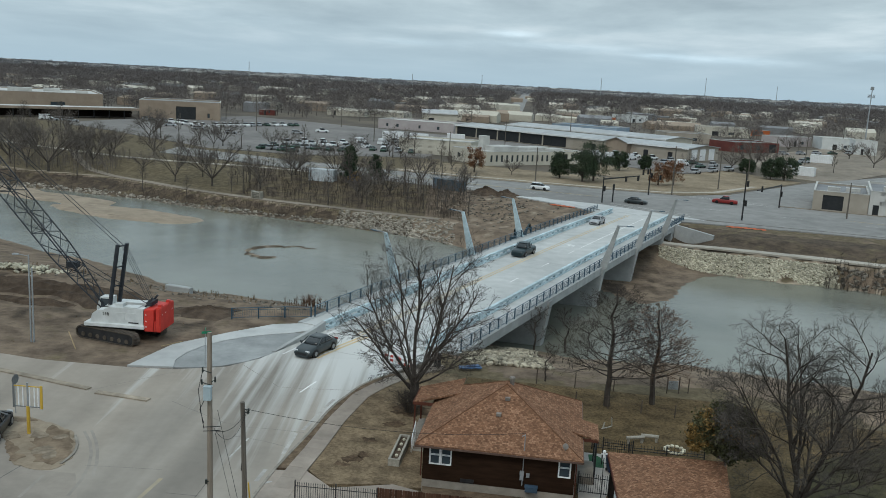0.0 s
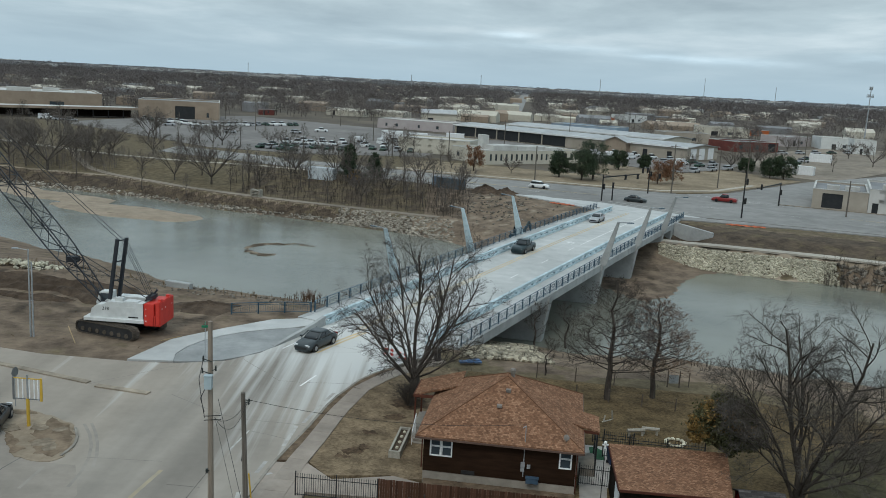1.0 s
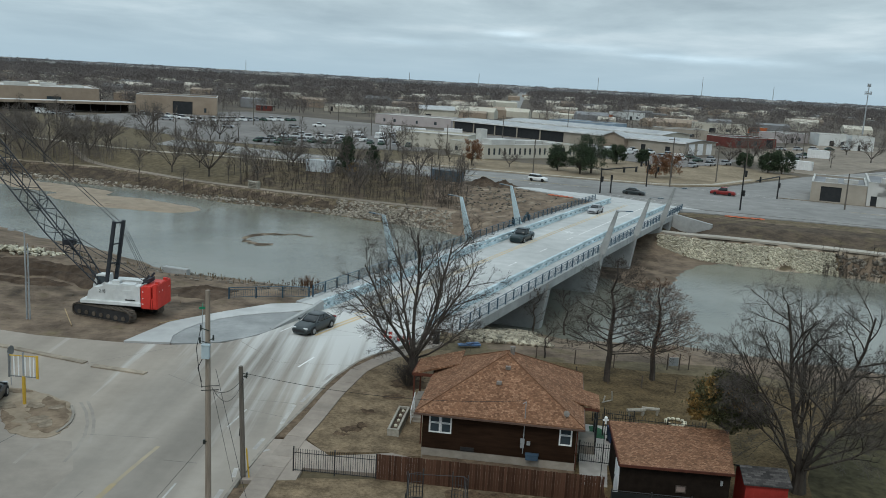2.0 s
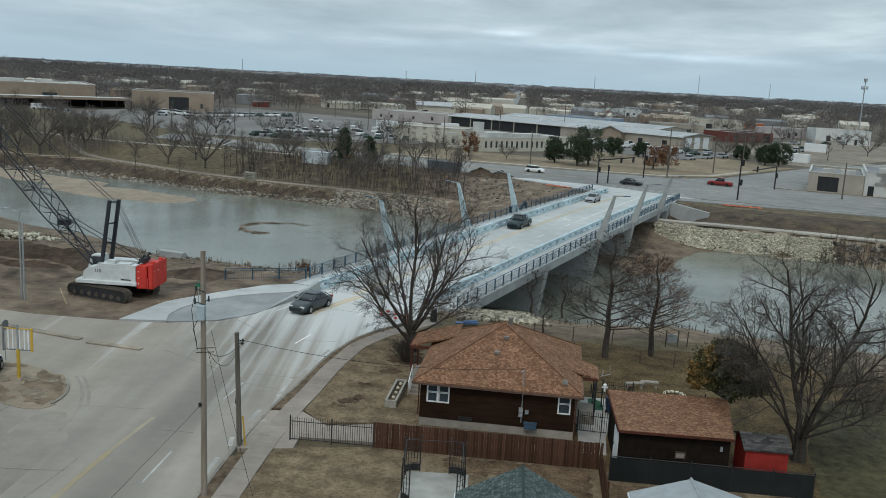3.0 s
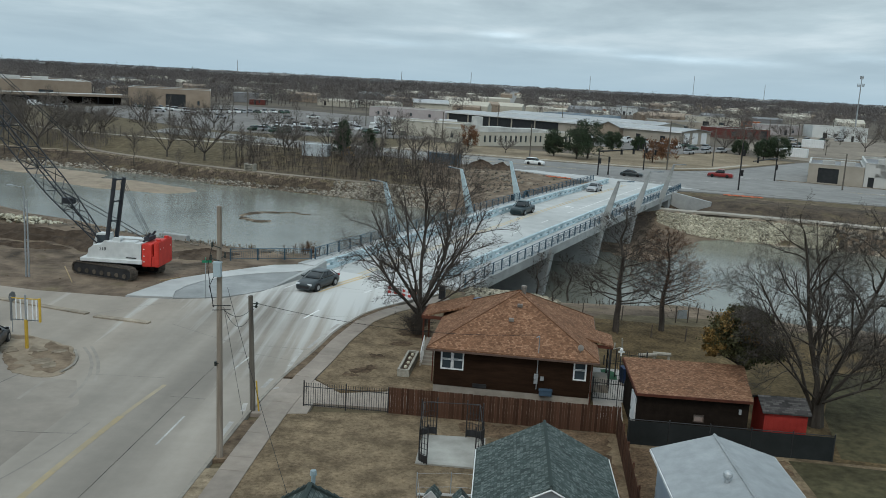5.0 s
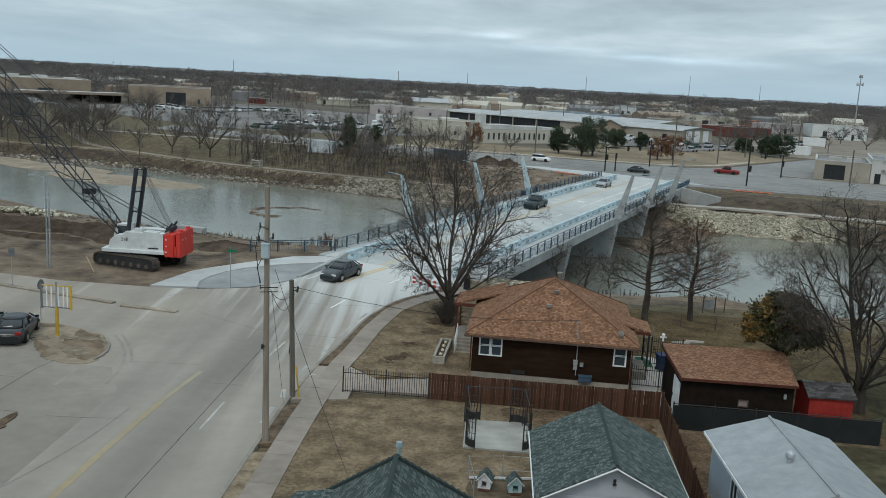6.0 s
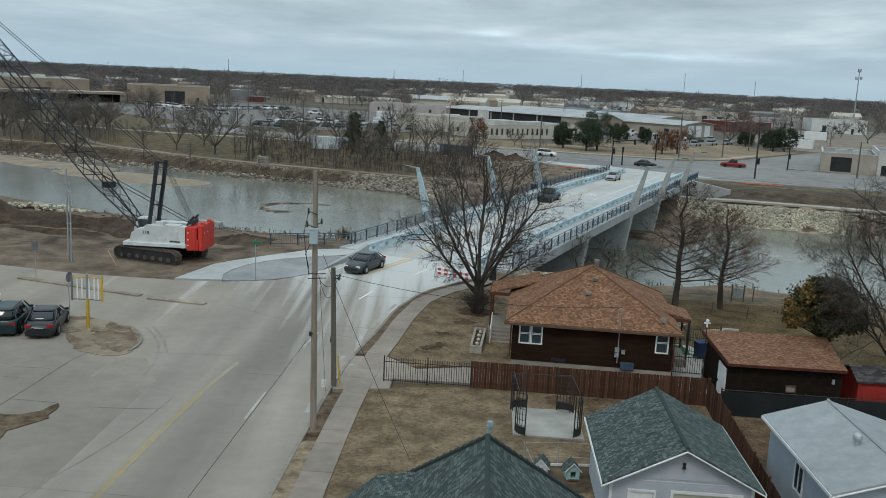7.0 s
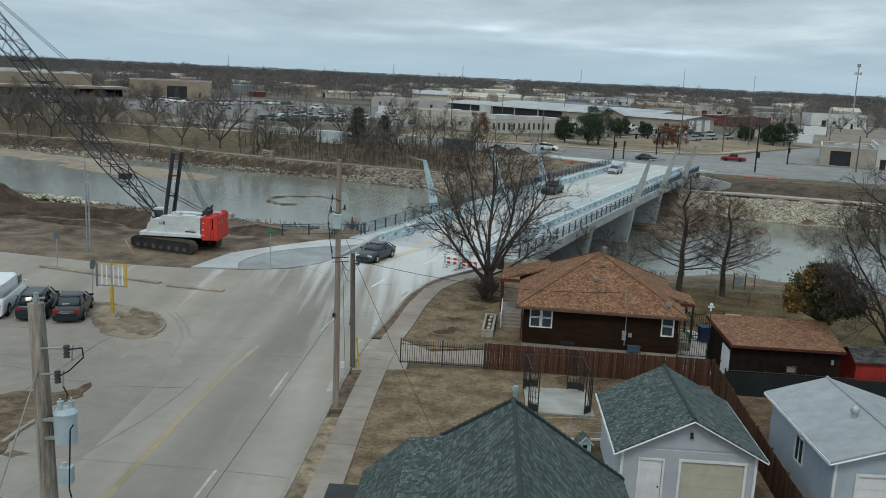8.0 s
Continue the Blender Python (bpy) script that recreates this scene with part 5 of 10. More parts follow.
def flat_shed():
    W, D = 5.75, 4.9
    s = thing("shed", "dark brown outbuilding with a brown shingled roof", "shed", (20.65, 45.15, 0), -4.5)
    wins = [(2.95, 3.5, 1.15, 1.55)]
    wl = part("wall", shell(bmesh.new(), W, D, 0.05, 2.55, openings=wins), DARK_WALL, s)
    siding(wl, DARK_WALL, 0, W, 0.05, 2.5, 0, holes=wins, course=0.2)
    rf = roof_faces("roof", [((-0.12, -0.3, 2.6), (W + 0.1, -0.3, 2.6), (W + 1.05, D + 0.75, 2.72), (-0.12, D + 0.75, 2.72))], BROWN_SHINGLE, s, 0.1, "brown asphalt shingle roof")
    bm = bmesh.new(); block(bm, (W + 0.22, 0.05, 0.14), (W / 2 - 0.01, -0.33, 2.53)); part("fascia", bm, RED_TRIM, s)
    bm = bmesh.new(); block(bm, (0.05, D + 1.05, 0.2), (-0.15, D / 2 + 0.22, 2.58)); part("fascia", bm, RED_TRIM, s)
    wd = part("window", framed(*wins[0], -0.02, 0.045, 0.05), mat("dull_brown_frame", (0.060, 0.045, 0.036), (0.11, 0.085, 0.07), 3, 0.8, 0.1), s, "small window with a dusty drawn blind")
    bm = bmesh.new(); block(bm, (0.5, 0.02, 0.36), (3.225, 0.03, 1.35)); part("blind", bm, mat("dusty_pink_blind", (0.26, 0.20, 0.17), (0.36, 0.28, 0.245), 3, 0.8, 0.05), wd)
    bm = bmesh.new(); block(bm, (0.07, 1.5, 2.05), (-0.05, 0.95, 1.1)); d = part("door", bm, WHITE_TRIM, s, "white side door")
    bm = bmesh.new(); block(bm, (0.05, 0.06, 0.14), (-0.1, 1.55, 1.1)); part("handle", bm, DARK, d)
    bm = bmesh.new(); block(bm, (0.12, 0.1, 0.25), (5.3, -0.06, 1.9)); part("wall_lamp", bm, STEEL, s)


flat_shed()


def red_shed():
    s = thing("shed", "small bright red garden shed with a charcoal roof", "shed", (27.2, 44.6, 0), -4.5)
    RED = mat("bright_red_paint", (0.27, 0.026, 0.020), (0.37, 0.042, 0.032), 1.5, 0.75, 0.1, 10, spec=0.15)
    W, D = 2.2, 2.2
    wl = part("wall", shell(bmesh.new(), W, D, 0.05, 2.0), RED, s)
    for x in np.arange(0.15, W, 0.3):
        bm = bmesh.new(); block(bm, (0.03, 0.02, 1.9), (float(x), -0.008, 1.02)); part("batten", bm, RED, wl)
    roof_faces("roof", [((-0.15, -0.15, 2.05), (W + 0.15, -0.15, 2.05), (W + 0.15, D / 2, 2.55), (-0.15, D / 2, 2.55)), ((W + 0.15, D + 0.15, 2.05), (-0.15, D + 0.15, 2.05), (-0.15, D / 2, 2.55), (W + 0.15, D / 2, 2.55))], DARK_SHINGLE, s, 0.08)
    for x in (0, W):
        bm = bmesh.new()
        q = [bm.verts.new((x + k * 0.03, y, z)) for k in (-1, 1) for y, z in ((0, 2.0), (D, 2.0), (D / 2, 2.5))]
        bm.faces.new(q[:3]); bm.faces.new(q[3:][::-1])
        for i in range(3):
            bm.faces.new((q[i], q[(i + 1) % 3], q[3 + (i + 1) % 3], q[3 + i]))
        part("gable", bm, RED, s)


red_shed()


def gable_garage(at, turn, W, D, eave, ridge, wall, roof, label, door, overhead, roof_label, lamp=True, side_window=None, over=0.32):
    g = thing("garage", label, "garage", at, turn)
    ops = []
    if door:
        ops.append((*door, 0.06, 2.08))
    ops.append((*overhead, 0.06, 2.1))
    wl = part("wall", shell(bmesh.new(), W, D, 0.05, eave - 0.12, openings=ops), wall, g)
    siding(wl, wall, 0, W, 0.1, eave - 0.1, 0, holes=ops)
    siding(wl, wall, 0, D, 0.1, eave - 0.13, 0, axis="y")
    siding(wl, wall, 0, D, 0.1, eave - 0.13, W, face=1, axis="y")
    # gable ends
    for y, f in ((0, -1), (D - 0.1, 1)):
        bm = bmesh.new()
        tri = [(0.02, eave - 0.12), (W - 0.02, eave - 0.12), (W / 2, ridge - 0.11)]
        a, b = [bm.verts.new((x, y, z)) for x, z in tri], [bm.verts.new((x, y + 0.1, z)) for x, z in tri]
        bm.faces.new(a); bm.faces.new(b[::-1])
        for i in range(3):
            bm.faces.new((a[i], b[i], b[(i + 1) % 3], a[(i + 1) % 3]))
        gb = part("gable", bm, wall, g)
        z, n = eave, 0.12
        while z < ridge - 0.4:
            hw = W / 2 * (ridge - 0.13 - z - n) / (ridge - eave)
            siding(gb, wall, W / 2 - hw, W / 2 + hw, z, z + n, y if f < 0 else y + 0.1, face=f)
            z += n
    o = over
    s = (ridge - eave) / (W / 2)
    e = eave - s * o
    quads = [((-o, -o, e), (-o, D + o, e), (W / 2, D + o, ridge), (W / 2, -o, ridge)), ((W + o, D + o, e), (W + o, -o, e), (W / 2, -o, ridge), (W / 2, D + o, ridge))]
    rf = roof_faces("roof", quads, roof, g, 0.09, roof_label)
    bm = bmesh.new(); bar(bm, (W / 2, -o, ridge + 0.01), (W / 2, D + o, ridge + 0.01), 0.07, 5); part("ridge_cap", bm, roof, rf)
    for y in (-o - 0.015, D + o + 0.015):
        for x in (-o, W + o):
            bm = bmesh.new(); bar(bm, (x, y, e - 0.10), (W / 2, y, ridge - 0.10), 0, flat=(0.13, 0.03)); part("barge_board", bm, WHITE_TRIM, g)
    for x in (-o - 0.02, W + o + 0.02):
        bm = bmesh.new(); block(bm, (0.04, D + 2 * o, 0.12), (x, D / 2, e - 0.09)); part("fascia", bm, WHITE_TRIM, g)
    for x in (0.03, W - 0.03):
        bm = bmesh.new(); block(bm, (0.1, 0.06, eave - 0.05), (x, -0.03, eave / 2 + 0.02)); part("corner_board", bm, WHITE_TRIM, g)
    if door:
        bm = framed(door[0] - 0.08, door[1] + 0.08, 0.0, 2.16, -0.02, 0.08, 0.06); dr = part("door", bm, WHITE_TRIM, g, "white panelled door")
        bm = bmesh.new(); block(bm, (door[1] - door[0] - 0.02, 0.045, 1.98), ((door[0] + door[1]) / 2, 0.04, 1.06)); lf = part("leaf", bm, WHITE_TRIM, dr)
        for z in (0.55, 1.45):
            for k in (0.28, 0.72):
                bm = bmesh.new(); block(bm, (0.26, 0.016, 0.62), (door[0] + (door[1] - door[0]) * k, 0.012, z)); part("panel", bm, WHITE_TRIM, dr)
        bm = bmesh.new(); bmesh.ops.create_uvsphere(bm, u_segments=8, v_segments=6, radius=0.035, matrix=pose(door[1] - 0.1, 0.0, 1.0)); part("handle", bm, DARK, dr)
    bm = framed(overhead[0] - 0.1, overhead[1] + 0.1, 0.0, 2.2, -0.02, 0.1, 0.06); od = part("garage_door", bm, WHITE_TRIM, g)
    OD = mat("cream_door_panel", (0.41, 0.39, 0.30), (0.53, 0.51, 0.41), 1.2, 0.7, 0.04, big=0.2) if lamp else WHITE_TRIM
    for k in range(4):
        bm = bmesh.new(); block(bm, (overhead[1] - overhead[0], 0.05, 0.5), ((overhead[0] + overhead[1]) / 2, 0.05, 0.06 + 0.505 * k + 0.25)); part("door_panel", bm, OD, od)
    if lamp:
        bm = bmesh.new(); block(bm, (0.1, 0.1, 0.08), (W / 2, -0.06, eave + 0.62)); bmesh.ops.create_cone(bm, segments=8, cap_ends=True, radius1=0.08, radius2=0.035, depth=0.13, matrix=pose(W / 2, -0.1, eave + 0.53)); part("wall_lamp", bm, DARK, g)
    bm = bmesh.new(); block(bm, (W, D, 0.1), (W / 2, D / 2, 0.05)); part("floor_slab", bm, WALK, g)
    if side_window:
        y0, y1, z0, z1 = side_window
        bm = bmesh.new()
        for sy, sz, cy, cz in ((y1 - y0, 0.08, (y0 + y1) / 2, z0), (y1 - y0, 0.08, (y0 + y1) / 2, z1), (0.08, z1 - z0, y0, (z0 + z1) / 2), (0.08, z1 - z0, y1, (z0 + z1) / 2)):
            block(bm, (0.08, sy, sz), (-0.03, cy, cz))
        w = part("window", bm, WHITE_TRIM, g)
        bm = bmesh.new(); block(bm, (0.02, y1 - y0 - 0.06, z1 - z0 - 0.06), (-0.035, (y0 + y1) / 2, (z0 + z1) / 2)); part("pane", bm, GLASS, w)
        bm = bmesh.new(); block(bm, (0.05, 0.05, z1 - z0), (-0.045, (y0 + y1) / 2, (z0 + z1) / 2)); part("mullion", bm, WHITE_TRIM, w)
    return g, rf


gable_garage((11.74, 30.9, 0), -4.1, 5.05, 5.76, 2.62, 3.92, GREY_WALL, GREY_SHINGLE, "pale grey sided garage with a dark slate-green shingled roof", (0.72, 1.55), (2.25, 4.6), "slate-green asphalt shingle roof")
g2, r2 = gable_garage((19.5, 30.05, 0), -2.5, 4.7, 6.9, 2.83, 3.55, BLUE_WALL, WHITE_ROOF, "pale blue sided garage with a white coated roof", None, (0.9, 3.9), "white coated shingle roof", lamp=False, side_window=(2.9, 3.75, 1.1, 2.2))
bm = bmesh.new(); bar(bm, (1.75, 2.8, 3.2), (1.75, 2.8, 3.6), 0.11, 8)
bmesh.ops.create_uvsphere(bm, u_segments=10, v_segments=6, radius=0.19, matrix=pose(1.75, 2.8, 3.66)); part("turbine_vent", bm, GALV, r2, "round metal turbine vent")


def slate_house():
    h = thing("house", "house with a steep slate-green shingled hip roof", "house", (6.6, 22.8, 0), -3.5)
    W = 3.95
    e, r = 3.25, 7.2
    quads = [((W, -16, e), (W, 3.9, e), (0, 0, r), (0, -12, r)), ((-W, 3.9, e), (-W, -16, e), (0, -12, r), (0, 0, r)), ((W, 3.9, e), (-W, 3.9, e), (0, 0, r)), ((-W, -16, e), (W, -16, e), (0, -12, r))]
    rf = roof_faces("roof", quads, GREY_SHINGLE, h, 0.12, "slate-green shingles with pale flecks")
    for a, b in (((0, 0, r), (0, -12, r)), ((0, 0, r), (W, 3.9, e)), ((0, 0, r), (-W, 3.9, e))):
        k = max(int((Vector(a) - Vector(b)).length / 0.3), 1)
        tiles = [Vector(a).lerp(Vector(b), i / k) for i in range(k + 1)]
        for i in range(k):
            if i > 25:
                break
            bm = bmesh.new(); bar(bm, tiles[i] + Vector((0, 0, 0.045)), tiles[i + 1] + Vector((0, 0, 0.015)), 0.075, 5, 0.06); part("ridge_tile", bm, GREY_SHINGLE, rf)
    # lower side wing
    roof_faces("wing_roof", [((-3.0, 1.9, 5.1), (-1.7, 1.9, 5.3), (-1.7, -4, 5.3), (-3.0, -4, 5.1)), ((-3.0, 1.9, 5.1), (-3.0, -4, 5.1), (-4.6, -4, 3.1), (-4.6, 3.6, 3.1)), ((-3.0, 1.9, 5.1), (-4.6, 3.6, 3.1), (-1.9, 3.7, 3.2), (-1.7, 1.9, 5.3))], GREY_SHINGLE, h, 0.1)
    bm = bmesh.new(); block(bm, (2 * W - 0.9, 18.6, 3.1), (0, -6.1, 1.6)); part("wall", bm, GREY_WALL, h)
    bm = bmesh.new(); block(bm, (1.3, 5, 0.1), (-4.9, 0.2, 3.0)); part("porch_roof", bm, DARK, h, "dark flat porch roof")
    bm = bmesh.new(); block(bm, (0.1, 0.1, 2.9), (-5.4, 2.4, 1.5)); part("porch_post", bm, WHITE_TRIM, h)
    bm = bmesh.new(); bar(bm, (0.05, 0.15, 6.7), (0.05, 0.15, 7.45), 0.06, 8); bar(bm, (0.05, 0.15, 7.45), (0.05, 0.15, 7.58), 0.10, 8, 0.08)
    part("flue_pipe", bm, mat("pale_blue_flue", (0.20, 0.26, 0.28), (0.30, 0.37, 0.39), 3, 0.5, 0.05), rf, "pale blue-grey flue pipe")


slate_house()

# ---- garden things ----
pad = [(9.2, 40.3), (12.5, 40.0), (12.7, 43.7), (9.45, 43.8)]
sheet("patio", pad, -0.1, 0.17, mat("pale_patio", (0.23, 0.22, 0.195), (0.36, 0.35, 0.315), 0.8, 0.85, 0.08, 12), "pale concrete patio slab in the yard", "patio")


def trellis(at, turn, label):
    """A curved iron screen: posts, hoops and a dark solid skirt."""
    t = thing("iron_trellis", label, "trellis", at, turn, group="trellis screens round the patio")
    R, H = 0.62, 2.0
    angs = [radians(a) for a in range(0, 91, 15)]
    for i, a in enumerate(angs):
        bm = bmesh.new(); bar(bm, (R * math.cos(a), R * math.sin(a), 0), (R * math.cos(a), R * math.sin(a), H if i in (0, 6) else H - 0.25), 0.032 if i in (0, 6) else 0.017, 5); part("upright", bm, BLACKIRON, t)
    for z in (0.45, 0.72, 0.99, 1.26, H - 0.25):
        part("hoop", pipe(bmesh.new(), [(R * math.cos(a), R * math.sin(a), z) for a in angs], 0.013, 5), BLACKIRON, t)
    # a dark solid skirt round the foot
    bm = bmesh.new()
    ring = [[bm.verts.new((r * math.cos(a), r * math.sin(a), z)) for r, z in ((R - 0.015, 0.04), (R + 0.015, 0.04), (R + 0.015, 0.40), (R - 0.015, 0.40))] for a in angs]
    for q, w in zip(ring[:-1], ring[1:]):
        for k in range(4):
            bm.faces.new((q[k], q[(k + 1) % 4], w[(k + 1) % 4], w[k]))
    bm.faces.new(ring[0][::-1]); bm.faces.new(ring[-1])
    part("skirt", bm, BLACKIRON, t, "solid black lower panel")


for at, turn in (((9.95, 40.75, 0.17), 160), ((11.8, 40.75, 0.17), 290), ((9.95, 43.25, 0.17), 70), ((11.9, 43.1, 0.17), 20)):
    trellis(at, turn, "curved black iron trellis screen on the patio")
ar = thing("garden_arch", "thin black iron arch bars over the patio", "arch")
bm = bmesh.new()
for a, b in (((9.45, 40.9, 2.1), (9.45, 43.3, 2.1)), ((12.3, 40.9, 2.1), (12.3, 43.3, 2.1)), ((9.45, 43.3, 2.1), (12.3, 43.3, 2.1))):
    bar(bm, a, b, 0.018, 5)
part("top_bar", bm, BLACKIRON, ar)
for x, y in ((9.45, 40.9), (12.3, 40.9), (9.45, 43.3), (12.3, 43.3)):
    bm = bmesh.new(); bar(bm, (x, y, 0.17), (x, y, 2.1), 0.018, 5); part("post", bm, BLACKIRON, ar)


def dog_house(at, turn, tone, label):
    d = thing("dog_house", label, "dog house", at, turn, group="dog houses in the yard")
    d.scale = (0.84, 0.84, 0.84)
    m = mat("kennel_paint", tone, tuple(c * 1.15 for c in tone), 3, 0.7, 0.05)
    bm = bmesh.new()
    for sx, cx in ((0.07, -0.29), (0.07, 0.29)):
        block(bm, (sx, 0.7, 0.5), (cx, 0, 0.33))
    block(bm, (0.65, 0.05, 0.5), (0, 0.33, 0.33))
    for cx in (-0.225, 0.225):
        block(bm, (0.2, 0.05, 0.5), (cx, -0.33, 0.33))
    block(bm, (0.25, 0.05, 0.1), (0, -0.33, 0.53)); block(bm, (0.65, 0.7, 0.05), (0, 0, 0.09))
    part("body", bm, m, d)
    bm = bmesh.new()
    q = [bm.verts.new((x, y, z)) for y in (-0.355, -0.305) for x, z in ((-0.325, 0.58), (0.325, 0.58), (0, 0.92))]
    bm.faces.new(q[:3]); bm.faces.new(q[3:][::-1])
    for i in range(3):
        bm.faces.new((q[i], q[(i + 1) % 3], q[3 + (i + 1) % 3], q[3 + i]))
    part("gable", bm, m, d)
    roof_faces("roof", [((-0.42, -0.42, 0.5), (-0.42, 0.42, 0.5), (0, 0.42, 0.95), (0, -0.42, 0.95)), ((0.42, 0.42, 0.5), (0.42, -0.42, 0.5), (0, -0.42, 0.95), (0, 0.42, 0.95))], GREY_SHINGLE, d, 0.04)
    for x in (-0.42, 0.42):
        bm = bmesh.new(); bar(bm, (x, -0.43, 0.48), (0, -0.43, 0.93), 0, flat=(0.02, 0.05)); part("trim", bm, WHITE_TRIM, d)
    bm = bmesh.new(); block(bm, (0.5, 0.2, 0.05), (0, -0.46, 0.06)); part("threshold", bm, BOARD, d)


sheet("dirt_patch", ragged([(9.2, 34.6), (9.3, 37.0), (11.0, 37.4), (12.6, 37.3), (12.5, 35.0), (11.0, 34.4)], 0.12, 44), -0.1, 0.097, mat("trodden_dark_dirt", (0.060, 0.045, 0.030), (0.165, 0.125, 0.085), 2.2, 0.97, 0.8, 9, spec=0.1, big=0.45), "trodden dark dirt round the dog houses", "dirt")
dog_house((10.05, 36.3, 0.08), -12, (0.55, 0.55, 0.56), "small white dog house with a dark roof")
dog_house((11.28, 36.05, 0.08), 4, (0.32, 0.47, 0.47), "small pale teal dog house with a dark roof")
run = thing("wire_fence", "low wire fence with thin posts round the dog houses", "fence")
for x, y in ((9.35, 37.0), (10.85, 37.2), (12.35, 37.15), (9.5, 35.0)):
    bm = bmesh.new(); bar(bm, (x, y, 0), (x, y, 1.2), 0.022, 5); part("post", bm, GALV, run)
for z in (0.5, 1.15):
    bm = bmesh.new(); bar(bm, (9.35, 37.0, z), (10.85, 37.2, z), 0.008, 4); bar(bm, (10.85, 37.2, z), (12.35, 37.15, z), 0.008, 4); bar(bm, (9.35, 37.0, z), (9.5, 35.0, z), 0.008, 4); part("wire", bm, GALV, run)
bm = bmesh.new(); bar(bm, (9.4, 37.0, 0.18), (12.4, 37.15, 0.18), 0, flat=(0.05, 0.1)); part("sill_board", bm, WHITE_TRIM, run)

pl = thing("planter_box", "long weathered pale wooden planter with stones", "planter", (8.3, 54.9, 0.09), -7)
WOODGREY = mat("weathered_grey_wood", (0.26, 0.24, 0.20), (0.38, 0.355, 0.30), 3, 0.9, 0.2, 14, stretch=(2, 0.3, 2))
for sx, sy, cx, cy in ((0.14, 4.1, -0.3, 0), (0.14, 4.1, 0.3, 0), (0.46, 0.14, 0, -1.98), (0.46, 0.14, 0, 1.98)):
    bm = bmesh.new(); block(bm, (sx, sy, 0.46), (cx, cy, 0.23)); part("side_board", bm, WOODGREY, pl)
bm = bmesh.new(); block(bm, (0.46, 3.8, 0.3), (0, 0, 0.17)); part("soil", bm, PILE, pl)
for y in (-1.2, -0.3, 0.6, 1.4):
    bm = bmesh.new(); bmesh.ops.create_icosphere(bm, subdivisions=1, radius=0.13, matrix=pose(random.uniform(-0.06, 0.06), y, 0.36)); part("stone", bm, STONE, pl)

bin_ = thing("wheelie_bin", "navy blue plastic wheelie bin by the shed", "bin", (21.9, 53.85, 0.06), 10)
bm = bmesh.new()
q0 = [bm.verts.new((x * 0.24, y * 0.26, 0.08)) for x, y in ((-1, -1), (1, -1), (1, 1), (-1, 1))]; q1 = [bm.verts.new((x * 0.31, y * 0.34, 1.0)) for x, y in ((-1, -1), (1, -1), (1, 1), (-1, 1))]
bm.faces.new(q0[::-1]); bm.faces.new(q1)
for i in range(4):
    bm.faces.new((q0[i], q0[(i + 1) % 4], q1[(i + 1) % 4], q1[i]))
part("body", bm, BLUEBIN, bin_)
bm = bmesh.new(); block(bm, (0.68, 0.74, 0.07), (0, -0.02, 1.03)); part("lid", bm, BLUEBIN, bin_)
for x in (-0.26, 0.26):
    bm = bmesh.new(); bar(bm, (x - 0.03, 0.25, 0.1), (x + 0.03, 0.25, 0.1), 0.1, 10); part("wheel", bm, DARK, bin_)
sheet("turf_mat", [(20.65, 54.5), (21.55, 54.4), (21.65, 55.9), (21.2, 56.5), (20.8, 56.4)], 0.0, 0.075, GREENMAT, "green artificial turf mat by the porch", "mat", kind="")
sheet("path", [(19.0, 47.6), (20.5, 47.4), (21.0, 50.4), (22.5, 51.2), (22.7, 54.5), (22.0, 56.6), (20.4, 56.8), (19.5, 52.0)], -0.1, 0.06, mat("pale_path_concrete", (0.300, 0.285, 0.262), (0.400, 0.380, 0.350), 1.5, 0.9, 0.1, 16, big=0.25), "narrow concrete path beside the house", "path")
vase = thing("garden_statue", "small white ornament on a tall thin post", "ornament", (20.1, 47.55, 0.03))
bm = bmesh.new(); bar(bm, (0, 0, 0), (0, 0, 3.85), 0.022, 6); part("post", bm, DARK, vase)
bm = bmesh.new(); bmesh.ops.create_uvsphere(bm, u_segments=8, v_segments=6, radius=0.10, matrix=pose(0, 0, 4.05)); block(bm, (0.34, 0.05, 0.07), (0, 0, 3.93)); bar(bm, (0, 0, 3.7), (0, 0, 3.98), 0.045, 6); part("ornament", bm, WHITE_TRIM, vase)

RUSTPOST = mat("rusty_fence_post", (0.055, 0.042, 0.034), (0.120, 0.092, 0.074), 3, 0.85, 0.1)
def yard_fence(label, line, step, tall):
    f = thing("wire_fence", label, "fence")
    pts = resample(line, step)
    for x, y in pts:
        bm = bmesh.new(); bar(bm, (x, y, -0.1), (x + 0.03, y, tall), 0.045, 6); part("post", bm, RUSTPOST, f)
    for z in (0.35, 0.7, tall - 0.06):
        bm = bmesh.new(); sag(bm, (*pts[0], z), (*pts[-1], z), 0.03, 0.005); part("wire", bm, RUSTPOST, f)


yard_fence("low wire fence on dark posts across the back yard", [(21.2, 66.0), (25.9, 64.8), (33.2, 62.9)], 2.45, 1.05)
yard_fence("wire fence on dark posts at the top of the river bank", [(18.6, 70.6), (22.1, 70.0), (28.2, 69.6), (31.0, 70.3)], 3.0, 1.15)
gt = thing("garden_gate", "pale blue-grey panel gate in the bank fence", "gate", (29.7, 70.1, 0.0), 6)
bm = bmesh.new(); block(bm, (0.8, 0.05, 0.7), (0, 0, 0.6)); part("panel", bm, GALV, gt)
for x in (-0.5, 0.5):
    bm = bmesh.new(); bar(bm, (x, 0, -0.1), (x, 0, 1.3), 0.05, 6); part("post", bm, RUSTPOST, gt)
